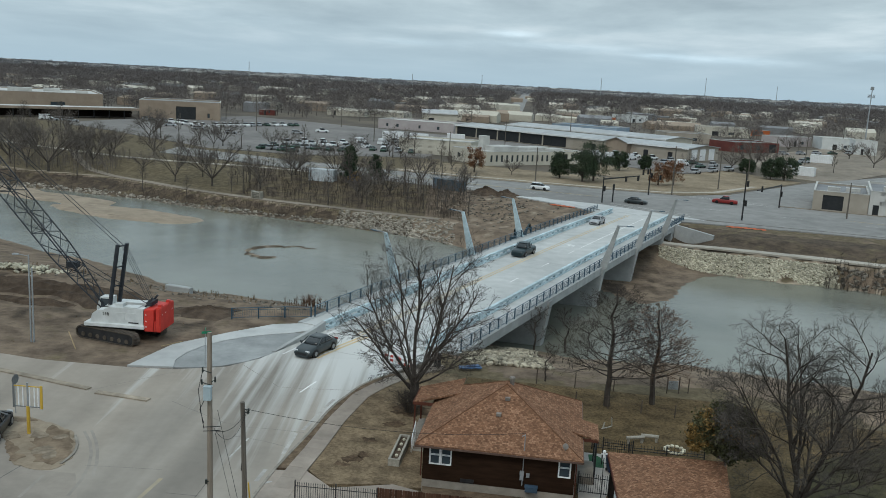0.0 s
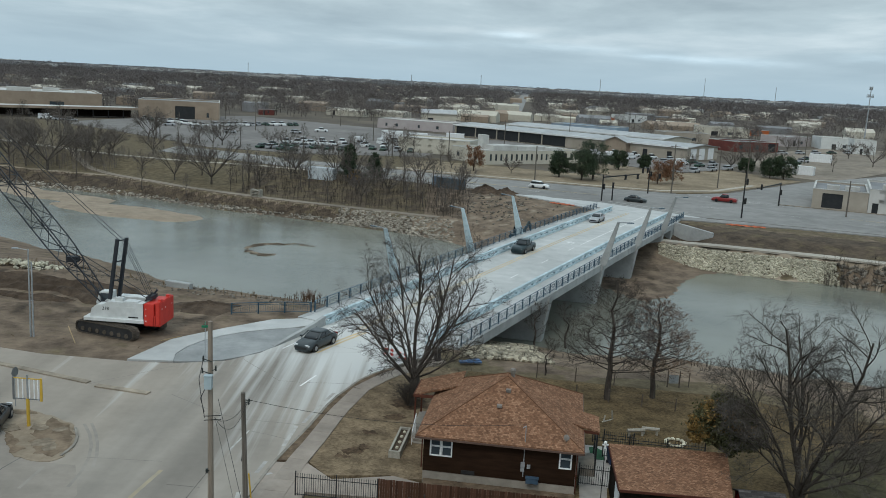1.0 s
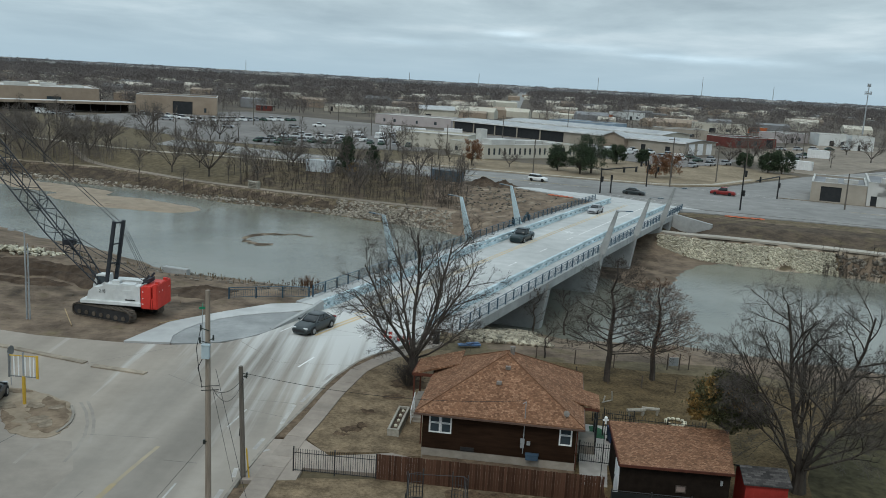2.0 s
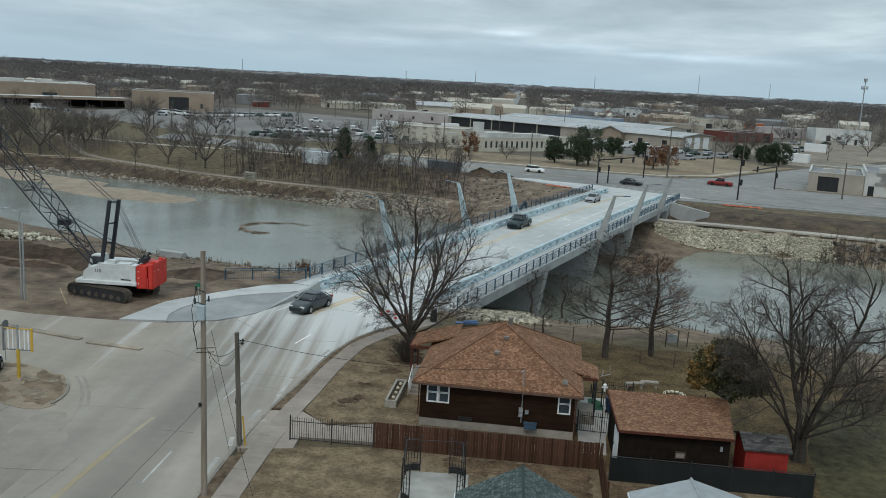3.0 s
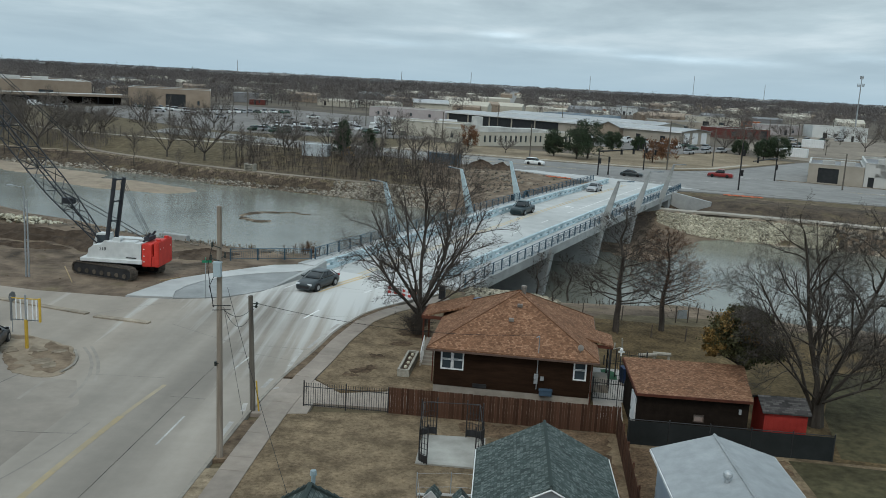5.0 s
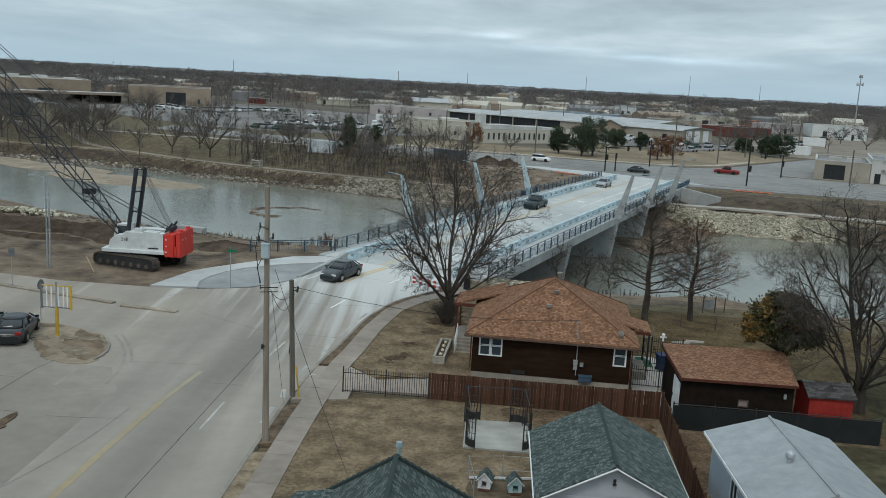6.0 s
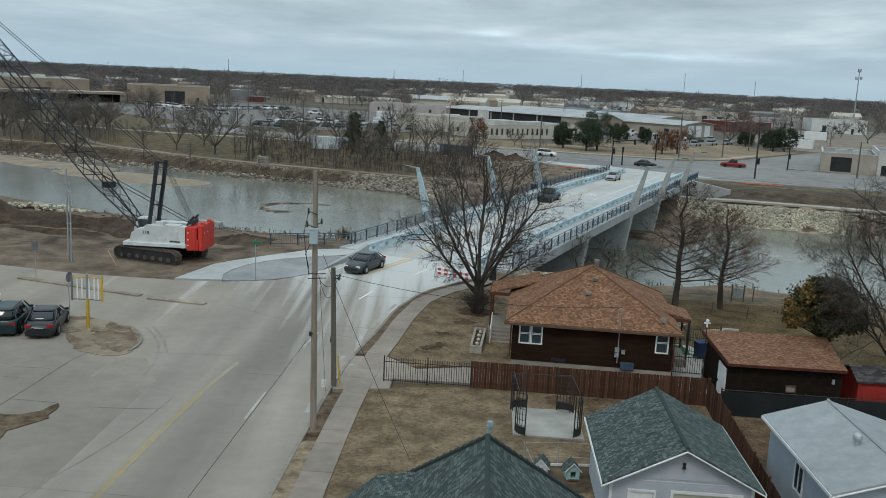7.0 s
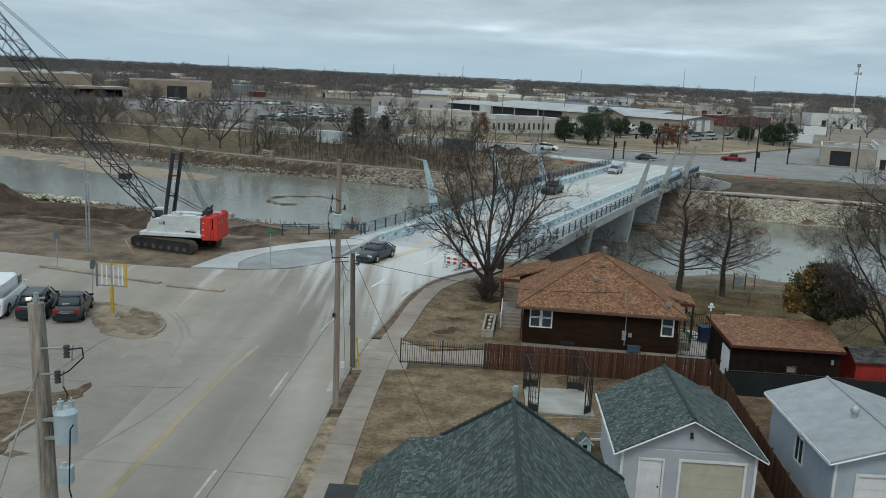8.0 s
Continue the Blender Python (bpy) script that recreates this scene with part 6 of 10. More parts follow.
for x, y, t, ln in ((24.4, 58.9, 12, 1.3), (25.5, 59.3, -8, 1.2)):
    lg = thing("log_bench", "pale weathered log bench on the back lawn", "bench", (x, y, 0.03), t)
    bm = bmesh.new(); bar(bm, (-ln / 2, 0, 0.42), (ln / 2, 0, 0.42), 0.13, 8); part("seat", bm, WOODGREY, lg)
    for k in (-0.38, 0.38):
        bm = bmesh.new(); bar(bm, (k * ln, 0, 0), (k * ln, 0, 0.34), 0.09, 7); part("leg", bm, WOODGREY, lg)
fr_ = thing("fire_ring", "low ring of pale stones on the back lawn", "fire ring", (26.9, 57.9, 0.03))
for k in range(12):
    a = 6.283 * k / 12
    bm = bmesh.new(); bmesh.ops.create_icosphere(bm, subdivisions=1, radius=0.17, matrix=pose(0.62 * math.cos(a), 0.62 * math.sin(a), 0.1, 0, 0, 40 * k) @ Matrix.Diagonal((1.1, 0.9, 0.7, 1))); part("stone", bm, STONE, fr_)
lf = thing("timber_pile", "small fallen timber frame on the back lawn", "timber", (22.9, 61.3, 0.03), 25)
for a, b in (((-0.5, 0, 0.05), (0.5, 0.2, 0.05)), ((0.5, 0.2, 0.05), (0.35, 0.1, 0.75)), ((-0.4, 0, 0.05), (-0.25, 0.05, 0.5))):
    bm = bmesh.new(); bar(bm, a, b, 0, flat=(0.09, 0.05)); part("beam", bm, WOODGREY, lf)

# ---- sidewalk slabs ----
sw = thing("pavement", "worn concrete sidewalk slabs along the street", "sidewalk", kind="structure")
for i, (p, q) in enumerate(zip(resample(WALK_LINE, 1.5)[:-1], resample(WALK_LINE, 1.5)[1:])):
    if p[1] < 22:
        continue
    hw = 0.64
    a, b = Vector(p), Vector(q)
    d = (b - a).normalized()
    bm = bmesh.new()
    a2, b2 = a + d * 0.008, b - d * 0.008
    nrm = Vector((-d.y, d.x)) * hw
    dz = random.uniform(-0.006, 0.006)
    slab(bm, [tuple(a2 + nrm), tuple(a2 - nrm), tuple(b2 - nrm), tuple(b2 + nrm)], -0.1, 0.135 + dz)
    part("slab", bm, WALK, sw)

# ---- trees ----
BARK = mat("grey_brown_bark", (0.042, 0.035, 0.030), (0.098, 0.082, 0.070), 3.0, 0.95, 0.5, 14, stretch=(1, 1, 0.25), spec=0.1)
TWIG = mat("bare_twigs", (0.040, 0.033, 0.028), (0.085, 0.071, 0.060), 1.0, 0.95, 0, spec=0.1)
RUSTTWIG = mat("rust_brown_twigs", (0.075, 0.045, 0.030), (0.150, 0.088, 0.055), 1.0, 0.95, 0, spec=0.1)
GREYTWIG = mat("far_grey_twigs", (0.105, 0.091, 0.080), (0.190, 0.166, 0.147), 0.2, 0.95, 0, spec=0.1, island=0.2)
OLIVE = mat("olive_leaves", (0.042, 0.046, 0.021), (0.112, 0.104, 0.050), 0.8, 0.7, 0, spec=0.15, island=0.5)
TAN_LEAF = mat("tan_leaves", (0.14, 0.085, 0.025), (0.26, 0.16, 0.05), 0.8, 0.7, 0, spec=0.3, island=0.4)
PINE = mat("dark_evergreen", (0.022, 0.038, 0.022), (0.062, 0.084, 0.046), 0.5, 0.8, 0, spec=0.2, island=0.5)
RUSSET = mat("russet_leaves", (0.125, 0.060, 0.032), (0.215, 0.108, 0.056), 0.5, 0.9, 0, spec=0.2, island=0.4)


class Grow:
    """Collects tapered limbs as open tubes, split in two sets: thick wood and fine twigs."""

    def __init__(self, seed, least=0.006, light=False):
        self.least, self.light = least, light
        self.rng = np.random.default_rng(seed)
        self.sets = {0: ([], []), 1: ([], [])}

    def tube(self, pts, radii, fine, sides=6):
        verts, faces = self.sets[1 if fine else 0]
        sides = 3 if fine else sides
        rings = []
        for i, p in enumerate(pts[:-1] if fine else pts):
            d = pts[min(i + 1, len(pts) - 1)] - pts[max(i - 1, 0)]
            d = d / (np.linalg.norm(d) + 1e-9)
            a = np.cross(d, (0.31, 0.87, 0.2)); a /= np.linalg.norm(a) + 1e-9
            b = np.cross(d, a)
            start = len(verts)
            for k in range(sides):
                t = 2 * math.pi * k / sides
                verts.append(tuple(p + radii[i] * (math.cos(t) * a + math.sin(t) * b)))
            rings.append(start)
        for r0, r1 in zip(rings[:-1], rings[1:]):
            for k in range(sides):
                j = (k + 1) % sides
                faces.append((r0 + k, r0 + j, r1 + j, r1 + k))
        if fine:
            tip = len(verts)
            verts.append(tuple(pts[-1]))
            faces.extend((rings[-1] + k, rings[-1] + (k + 1) % 3, tip) for k in range(3))

    def limb(self, p, d, length, r, level, spec):
        """One limb with its side limbs. spec: per level (side limbs, spread degrees, length ratio, up pull, wander)."""
        rng = self.rng
        count, spread, ratio, up, wander = spec[level]
        steps = (4, 3, 2, 1, 1)[level] if self.light else (5, 5, 4, 3, 2)[level]
        pts, radii = [p], [r]
        d = d / np.linalg.norm(d)
        for i in range(steps):
            d = d + rng.normal(0, wander, 3) + np.array([0, 0, up])
            d /= np.linalg.norm(d)
            pts.append(pts[-1] + d * length / steps)
            radii.append(r * (1 - (0.68 if level else 0.70) * (i + 1) / steps))
        self.tube(pts, [max(q, self.least) for q in radii], level >= (2 if self.light else 3), (5, 4, 3)[level] if self.light and level < 3 else (6, 5, 4, 4, 4)[level])
        if level + 1 >= len(spec):
            return
        for k in range(count):
            t = 0.30 + 0.68 * (k + rng.uniform(0.1, 0.9)) / count
            f = t * steps
            i = min(int(f), steps - 1)
            q = pts[i] + (pts[i + 1] - pts[i]) * (f - i)
            rr = radii[i] + (radii[i + 1] - radii[i]) * (f - i)
            ax = pts[i + 1] - pts[i]
            ax = ax / np.linalg.norm(ax)
            side = np.cross(ax, rng.normal(0, 1, 3)); side /= np.linalg.norm(side) + 1e-9
            ang = radians(spread * rng.uniform(0.7, 1.25))
            nd = ax * math.cos(ang) + side * math.sin(ang)
            self.limb(q, nd, length * ratio * rng.uniform(0.75, 1.2) * (1.15 - 0.45 * t), min(rr * 0.62, r * 0.46), level + 1, spec)

    def meshes(self, name, bark, twig):
        return [soup(n, v, f, m) if f else None for n, (v, f), m in (("trunk", self.sets[0], bark), ("crown", self.sets[1], twig))]


def plant(name, label, g, at, turn=0.0, scale=1.0, bark=BARK, twig=TWIG, group="", made=None):
    t = thing(name, label, "tree", at, turn, group)
    t.scale = (scale,) * 3
    for n, me in zip(("trunk", "crown"), made or g.meshes(name, bark, twig)):
        if me:
            o = new(n, me); o.parent = t
    return t


def stem_tree(seed, stems, spec, r, bole, low=0.5):
    """A short bole that parts into the given stems: lean in x and y, length, share of the girth, height of the parting."""
    g = Grow(seed)
    g.tube([np.array([0.0, 0, -0.15]), np.array([0.03, 0, bole * 0.5]), np.array([0, 0.02, bole]), np.array([0.02, 0, bole + 0.6])], [r * 1.75, r * 1.3, r * 1.15, r * 0.7], False)
    for dx, dy, length, share, start in stems:
        lean = math.hypot(dx, dy) + 1e-6
        foot = np.array([dx / lean * r * 0.5, dy / lean * r * 0.5, start])
        g.limb(foot, np.array([dx, dy, 1.0]), length, r * share * low, 0, spec)
    return g


SPEC_STREET = [(10, 36, 0.44, 0.05, 0.09), (7, 40, 0.47, 0.03, 0.12), (5, 42, 0.55, 0.02, 0.15), (3, 42, 0.62, 0.0, 0.18), (0, 0, 0, 0, 0.18)]
SPEC_DENSE = [(13, 42, 0.40, 0.05, 0.10), (8, 44, 0.46, 0.03, 0.14), (6, 44, 0.55, 0.02, 0.17), (3, 44, 0.66, 0.0, 0.2), (0, 0, 0, 0, 0.2)]
plant("bare_tree", "large many-stemmed leafless tree beside the street",
      stem_tree(11, [(-1.25, 0.3, 7.2, 0.8, 0.8), (-0.75, -0.35, 8.4, 0.85, 1.5), (-0.35, 0.6, 8.8, 0.75, 1.8), (-0.05, -0.2, 8.9, 0.95, 1.9), (0.32, -0.7, 8.4, 0.7, 1.8), (0.55, 0.2, 9.2, 0.9, 1.8), (0.95, -0.1, 8.4, 0.8, 1.6), (1.9, -0.4, 5.2, 0.5, 1.4),
                     (-0.9, 0.9, 7.4, 0.65, 1.5), (0.6, 1.0, 7.6, 0.65, 1.7), (-0.5, -1.1, 6.6, 0.55, 1.3), (0.4, -1.2, 6.0, 0.5, 1.4), (-2.0, -0.3, 4.6, 0.45, 1.2)], SPEC_STREET, 0.31, 1.5, 0.54), (8.8, 64.6, 0.05))
YARDBARK = mat("dark_furrowed_bark", (0.032, 0.027, 0.022), (0.080, 0.067, 0.056), 3.0, 0.95, 0.5, 14, stretch=(1, 1, 0.25), spec=0.1)
YARDTWIG = mat("dark_grey_twigs", (0.068, 0.059, 0.051), (0.130, 0.114, 0.100), 1.0, 0.95, 0, spec=0.1)
yard_stems = [(-0.05, 0.0, 10.4, 1.0, 0.5), (0.42, 0.1, 10.2, 1.0, 0.9), (-0.45, -0.1, 8.6, 0.6, 0.6), (-0.75, 0.5, 7.6, 0.45, 0.9), (0.15, 0.5, 9.2, 0.7, 1.2), (0.9, -0.2, 7.8, 0.55, 1.5), (1.7, -0.3, 5.8, 0.4, 1.8), (-1.15, -0.4, 6.2, 0.35, 1.6), (-0.3, -0.8, 7.6, 0.5, 1.3), (0.5, -0.9, 7.2, 0.5, 1.4), (0.8, 0.9, 7.6, 0.5, 1.4), (2.0, 0.5, 5.2, 0.35, 1.4)]
yard_tree = stem_tree(23, yard_stems, SPEC_DENSE, 0.30, 1.4, 0.60).meshes("tree", YARDBARK, YARDTWIG)
plant("bare_tree", "tall leafless tree with spreading grey limbs behind the red shed", None, (31.5, 48.2, 0.0), 0, 1.0, made=yard_tree)


def leader_tree(seed, tall, r, crown0, reach, count, twig_spec, droop, light=False):
    """One straight leader with many side limbs, longest low down."""
    g = Grow(seed, 0.012 if light else 0.006, light)
    rng = g.rng
    pts = [np.array([rng.normal(0, 0.03) * k, rng.normal(0, 0.03) * k, tall * k / 8 - (0.1 if k == 0 else 0)]) for k in range(9)]
    g.tube(pts, [r * (1.15 - k / 8) + 0.012 for k in range(9)], False)
    for k in range(count):
        t = crown0 + (0.98 - crown0) * (k + rng.uniform(0, 1)) / count
        i = min(int(t * 8), 7)
        p = pts[i] + (pts[i + 1] - pts[i]) * (t * 8 - i)
        a = k * 2.4 + rng.uniform(-0.4, 0.4)
        ln = reach * (1.02 - t) ** 0.55 * rng.uniform(0.8, 1.25)
        d = np.array([math.cos(a), math.sin(a), droop + 0.5 * t])
        g.limb(p, d, ln, r * 0.34 * (1.1 - t), 1, twig_spec)
    return g


SPEC_LEAD = [(0, 0, 0, 0, 0), (9, 40, 0.42, 0.03, 0.04), (5, 40, 0.50, 0.03, 0.08), (3, 38, 0.6, 0.02, 0.12), (0, 0, 0, 0.0, 0.15)]
plant("bare_tree", "slender leafless tree with a straight trunk by the river", leader_tree(5, 9.4, 0.21, 0.22, 4.4, 46, SPEC_LEAD, 0.10), (23.6, 66.0, 0.0))
plant("bare_tree", "small leafless tree with rust-brown twigs by the river", leader_tree(8, 7.6, 0.19, 0.26, 3.7, 54, SPEC_LEAD, 0.16), (27.3, 66.9, 0.0), 0, 1.0, BARK, RUSTTWIG)
sap = leader_tree(9, 3.2, 0.06, 0.2, 1.6, 14, SPEC_LEAD[:4], 0.5).meshes("sapling", BARK, TWIG)
for x, y, s in ((19.4, 71.4, 1.0), (24.4, 96, 1.7), (20.6, 92.5, 1.5), (27.5, 99, 1.3)):
    plant("sapling", "thin leafless sapling on the river bank", None, (x, y, float(height(x, y))), x * 50, s, made=sap, group="saplings on the bank")


def leaf_soup(name, centres, sizes, rng, material, flat=0.0, aspect=0.55):
    """Many small pointed leaves or needle tufts, each a bent pair of triangles."""
    k = len(centres)
    d = rng.normal(0, 1, (k, 3)); d[:, 2] *= 1 - flat
    d /= np.linalg.norm(d, axis=1, keepdims=True)
    s = np.cross(d, rng.normal(0, 1, (k, 3))); s /= np.linalg.norm(s, axis=1, keepdims=True)
    up = np.cross(d, s)
    sz = np.asarray(sizes)[:, None]
    v = np.stack([centres - d * sz, centres + s * sz * aspect + up * sz * 0.15, centres + d * sz, centres - s * sz * aspect + up * sz * 0.15], 1)
    idx = np.arange(k)[:, None] * 4
    f = np.concatenate([idx + [0, 1, 2], idx + [0, 2, 3]], 0)
    return soup(name, v.reshape(-1, 3).tolist(), f.tolist(), material)


def leafy_tree(name, label, at, tall, rad, seed, leaf, low=0.25, clumps=70, per=150, size=0.09, shape="round", group=""):
    t = thing(name, label, "tree", at, 0, group)
    rng = np.random.default_rng(seed)
    g = Grow(seed)
    pts = [np.array([0, 0, -0.1]), np.array([0.05, 0.02, tall * 0.4]), np.array([0.0, 0.05, tall * 0.85])]
    g.tube(pts, [0.05 * rad + 0.06, 0.035 * rad + 0.04, 0.02], False)
    cs, ss = [], []
    for k in range(clumps):
        h = low + (0.96 - low) * rng.uniform() ** 0.9
        wide = math.sqrt(max(1 - ((h - 0.55) / 0.5) ** 2, 0.03)) if shape == "round" else (1.02 - h) * 1.25
        a, q = rng.uniform(0, 2 * math.pi), math.sqrt(rng.uniform(0.15, 1))
        c = np.array([math.cos(a) * rad * wide * q, math.sin(a) * rad * wide * q, h * tall])
        g.tube([np.array([0, 0, max(c[2] - rad * 0.5, tall * low * 0.7)]), c * [0.55, 0.55, 1] - [0, 0, 0.1], c], [0.035, 0.022, 0.01], False)
        cr = rad * rng.uniform(0.16, 0.30)
        pos = c + rng.normal(0, 1, (per, 3)) * cr * [0.6, 0.6, 0.5]
        cs.append(pos); ss.append(rng.uniform(0.6, 1.3, per) * size)
    o = new("trunk", soup("trunk", *g.sets[0], BARK)); o.parent = t
    cs, ss = np.concatenate(cs), np.concatenate(ss)
    o = new("crown", leaf_soup("crown", cs, ss, rng, leaf)); o.parent = t
    return t




def lobed_tree(name, label, at, lobes, seed, stem, per=150, size=0.1):
    """An evergreen whose crown is a handful of uneven lobes: (centre, radius, clumps, leaf tone)."""
    t = thing(name, label, "tree", at)
    rng = np.random.default_rng(seed)
    g = Grow(seed)
    g.tube([np.array(p, float) for p in stem], [0.15, 0.12, 0.09, 0.05][:len(stem)], False)
    heart = np.array(stem[-2], float)
    sets = {}
    for c, r, clumps, tone in lobes:
        c = np.array(c, float)
        g.tube([heart, (heart + c) / 2 + rng.normal(0, 0.15, 3), c], [0.08, 0.05, 0.03], False)
        for _ in range(clumps):
            d = rng.normal(0, 1, 3); d /= np.linalg.norm(d)
            q = c + d * r * rng.uniform(0.45, 1.05) * [1, 1, 0.85]
            g.tube([c, (c + q) / 2 + rng.normal(0, 0.08, 3), q], [0.03, 0.018, 0.008], False)
            pos = q + rng.normal(0, 1, (per, 3)) * r * rng.uniform(0.14, 0.26) * [1, 1, 0.7]
            sets.setdefault(tone, []).append(pos)
    o = new("trunk", soup("trunk", *g.sets[0], BARK)); o.parent = t
    for tone, pos in sets.items():
        pos = np.concatenate(pos)
        o = new("crown", leaf_soup("crown", pos, rng.uniform(0.6, 1.3, len(pos)) * size, rng, tone)); o.parent = t


lobed_tree("magnolia_tree", "broad olive-green evergreen tree with tan leaves, behind the shed", (28.1, 51.1, 0.0),
           [((-1.85, -0.1, 3.9), 0.75, 14, TAN_LEAF), ((-1.6, 0.1, 4.0), 0.85, 18, OLIVE), ((-1.2, 0.1, 4.6), 0.9, 18, OLIVE), ((-1.2, 0.0, 4.6), 0.95, 9, TAN_LEAF), ((-0.8, -0.4, 3.7), 0.85, 18, OLIVE), ((-0.2, 0.1, 5.2), 0.9, 24, OLIVE), ((0.5, -0.2, 4.3), 1.1, 28, OLIVE), ((1.25, -0.4, 3.6), 0.9, 20, OLIVE), ((0.2, -0.5, 3.2), 0.75, 14, OLIVE), ((0.9, 0.5, 4.8), 0.8, 16, OLIVE), ((0.3, 0, 4.6), 1.2, 8, TAN_LEAF), ((-1.9, 0.3, 3.3), 0.5, 6, TAN_LEAF)],
           41, [(0.1, 0, -0.1), (0.05, 0, 1.3), (0, 0, 2.4), (0, 0, 4.4)])
# dark leafless shrub at the foot of the street tree
g = Grow(77)
for k in range(70):
    a, s = g.rng.uniform(0, 6.28), g.rng.uniform(0.1, 0.75)
    g.limb(np.array([0.5 * math.cos(a) * s, 0.5 * math.sin(a) * s, 0]), np.array([math.cos(a) * s * 0.9, math.sin(a) * s * 0.9, 1]), g.rng.uniform(1.1, 1.7), 0.018, 1, [(0,) * 5, (6, 35, 0.5, 0.02, 0.12), (4, 40, 0.5, 0, 0.15), (0, 0, 0, 0, 0.2)])
sh = thing("shrub", "dense dark leafless shrub at the tree's foot", "shrub", (8.55, 62.3, 0.08))
for n, me in zip(("wood", "twig_spray"), g.meshes("shrub", BARK, TWIG)):
    o = new(n, me); o.parent = sh; tagged(o, kind="stuff")

# ---- poles and wires ----
POLEWOOD = mat("weathered_pole_wood", (0.185, 0.150, 0.118), (0.330, 0.278, 0.224), 2.2, 0.9, 0.4, 12, stretch=(3, 3, 0.2), big=0.35)
GREYPOLE = mat("grey_weathered_pole", (0.085, 0.074, 0.062), (0.165, 0.145, 0.122), 2.2, 0.9, 0.4, 12, stretch=(3, 3, 0.2), big=0.3)
PALEPOLE = mat("pale_bleached_pole", (0.17, 0.140, 0.113), (0.52, 0.46, 0.395), 3.5, 0.95, 0.9, 14, stretch=(3, 3, 0.35), big=0.5, spec=0.1)
CABLE = mat("black_cable", (0.010, 0.010, 0.010), (0.018, 0.018, 0.018), 2, 0.6, 0)
PALECABLE = mat("bare_wire", (0.30, 0.30, 0.28), (0.40, 0.40, 0.38), 2, 0.5, 0, metal=0.3)
CAN = mat("pale_blue_grey_enamel", (0.31, 0.385, 0.415), (0.40, 0.475, 0.505), 2, 0.4, 0.03, big=0.12)
PORCELAIN = mat("dark_porcelain", (0.022, 0.028, 0.026), (0.045, 0.052, 0.048), 3, 0.3, 0)
YELLOWP = mat("yellow_paint", (0.46, 0.285, 0.035), (0.58, 0.38, 0.06), 2, 0.6, 0.08, big=0.25)
GREENSIGN = mat("green_sign", (0.010, 0.165, 0.085), (0.018, 0.220, 0.115), 2, 0.5, 0)
SIGNBACK = mat("sign_back", (0.11, 0.115, 0.115), (0.18, 0.185, 0.185), 2, 0.5, 0.03)
ORANGE = mat("orange_mesh", (0.36, 0.085, 0.035), (0.50, 0.130, 0.055), 2, 0.7, 0.1)


def wood_pole(label, at, tall, r0, r1, material, lean=(0, 0), foot=0.3):
    p = thing("utility_pole", label, "utility pole", at)
    bm = bmesh.new()
    k = 6
    for i in range(k):
        a, b = i / k, (i + 1) / k
        bar(bm, (lean[0] * a, lean[1] * a, tall * a - (foot if i == 0 else 0)), (lean[0] * b, lean[1] * b, tall * b), r0 + (r1 - r0) * a, 12, r0 + (r1 - r0) * b)
    bmesh.ops.remove_doubles(bm, verts=bm.verts[:], dist=0.002)
    part("pole", bm, material, p)
    return p


# the tall pole by the kerb
p1 = wood_pole("tall weathered wooden utility pole with a small grey box", (0, 40, 0.1), 11.9, 0.155, 0.108, POLEWOOD, (-0.13, 0.13))
bm = bmesh.new(); block(bm, (0.34, 0.26, 0.62), (-0.12, -0.18, 9.05)); block(bm, (0.38, 0.3, 0.06), (-0.12, -0.18, 9.38)); part("service_box", bm, CAN, p1, "pale grey service box")
for dx, z in ((-0.42, 9.55), (-0.38, 10.15), (0.2, 9.7)):
    bm = bmesh.new(); bar(bm, (0, 0, z - 0.15), (dx, -0.1, z), 0.022, 5); bar(bm, (dx, -0.1, z - 0.1), (dx, -0.1, z + 0.16), 0.05, 7, 0.035); part("insulator", bm, PORCELAIN, p1)
for z in (7.35, 7.15):
    bm = bmesh.new(); bar(bm, (-0.35, -0.12, z), (0.42, 0.1, z), 0.02, 5); part("bracket", bm, DARK, p1)
bm = bmesh.new()
for a, b in (((-0.38, -0.1, 10.1), (-0.55, -0.2, 9.2)), ((-0.55, -0.2, 9.2), (-0.42, -0.2, 8.1)), ((-0.42, -0.2, 8.1), (-0.3, -0.15, 7.3)), ((-0.25, -0.3, 8.75), (-0.45, -0.3, 8.3)), ((-0.45, -0.3, 8.3), (-0.3, -0.2, 7.6))):
    bar(bm, a, b, 0.016, 4)
part("cable_loop", bm, CABLE, p1)
bm = bmesh.new(); bar(bm, (-0.02, -0.05, 4.6), (-0.26, -0.12, 4.62), 0.025, 6); bar(bm, (-0.20, -0.1, 4.5), (-0.20, -0.1, 4.72), 0.055, 6); part("insulator", bm, PORCELAIN, p1)
# the short pole beside it
p2 = wood_pole("short grey wooden pole with cables beside the sidewalk", (0.28, 46.1, 0.1), 6.4, 0.15, 0.12, GREYPOLE, (-0.14, -0.3))
for z, dx in ((6.0, 0.2), (5.85, 0.17)):
    bm = bmesh.new(); bar(bm, (0, -0.3, z), (dx + 0.08, -0.35, z), 0.03, 5); bar(bm, (dx, -0.35, z - 0.08), (dx, -0.35, z + 0.1), 0.05, 6); part("insulator", bm, PORCELAIN, p2)
bm = bmesh.new(); bar(bm, (0.34, -0.1, 0), (0.18, -0.1, 1.7), 0.045, 6); part("guy_guard", bm, YELLOWP, p2, "yellow plastic guy wire guard")
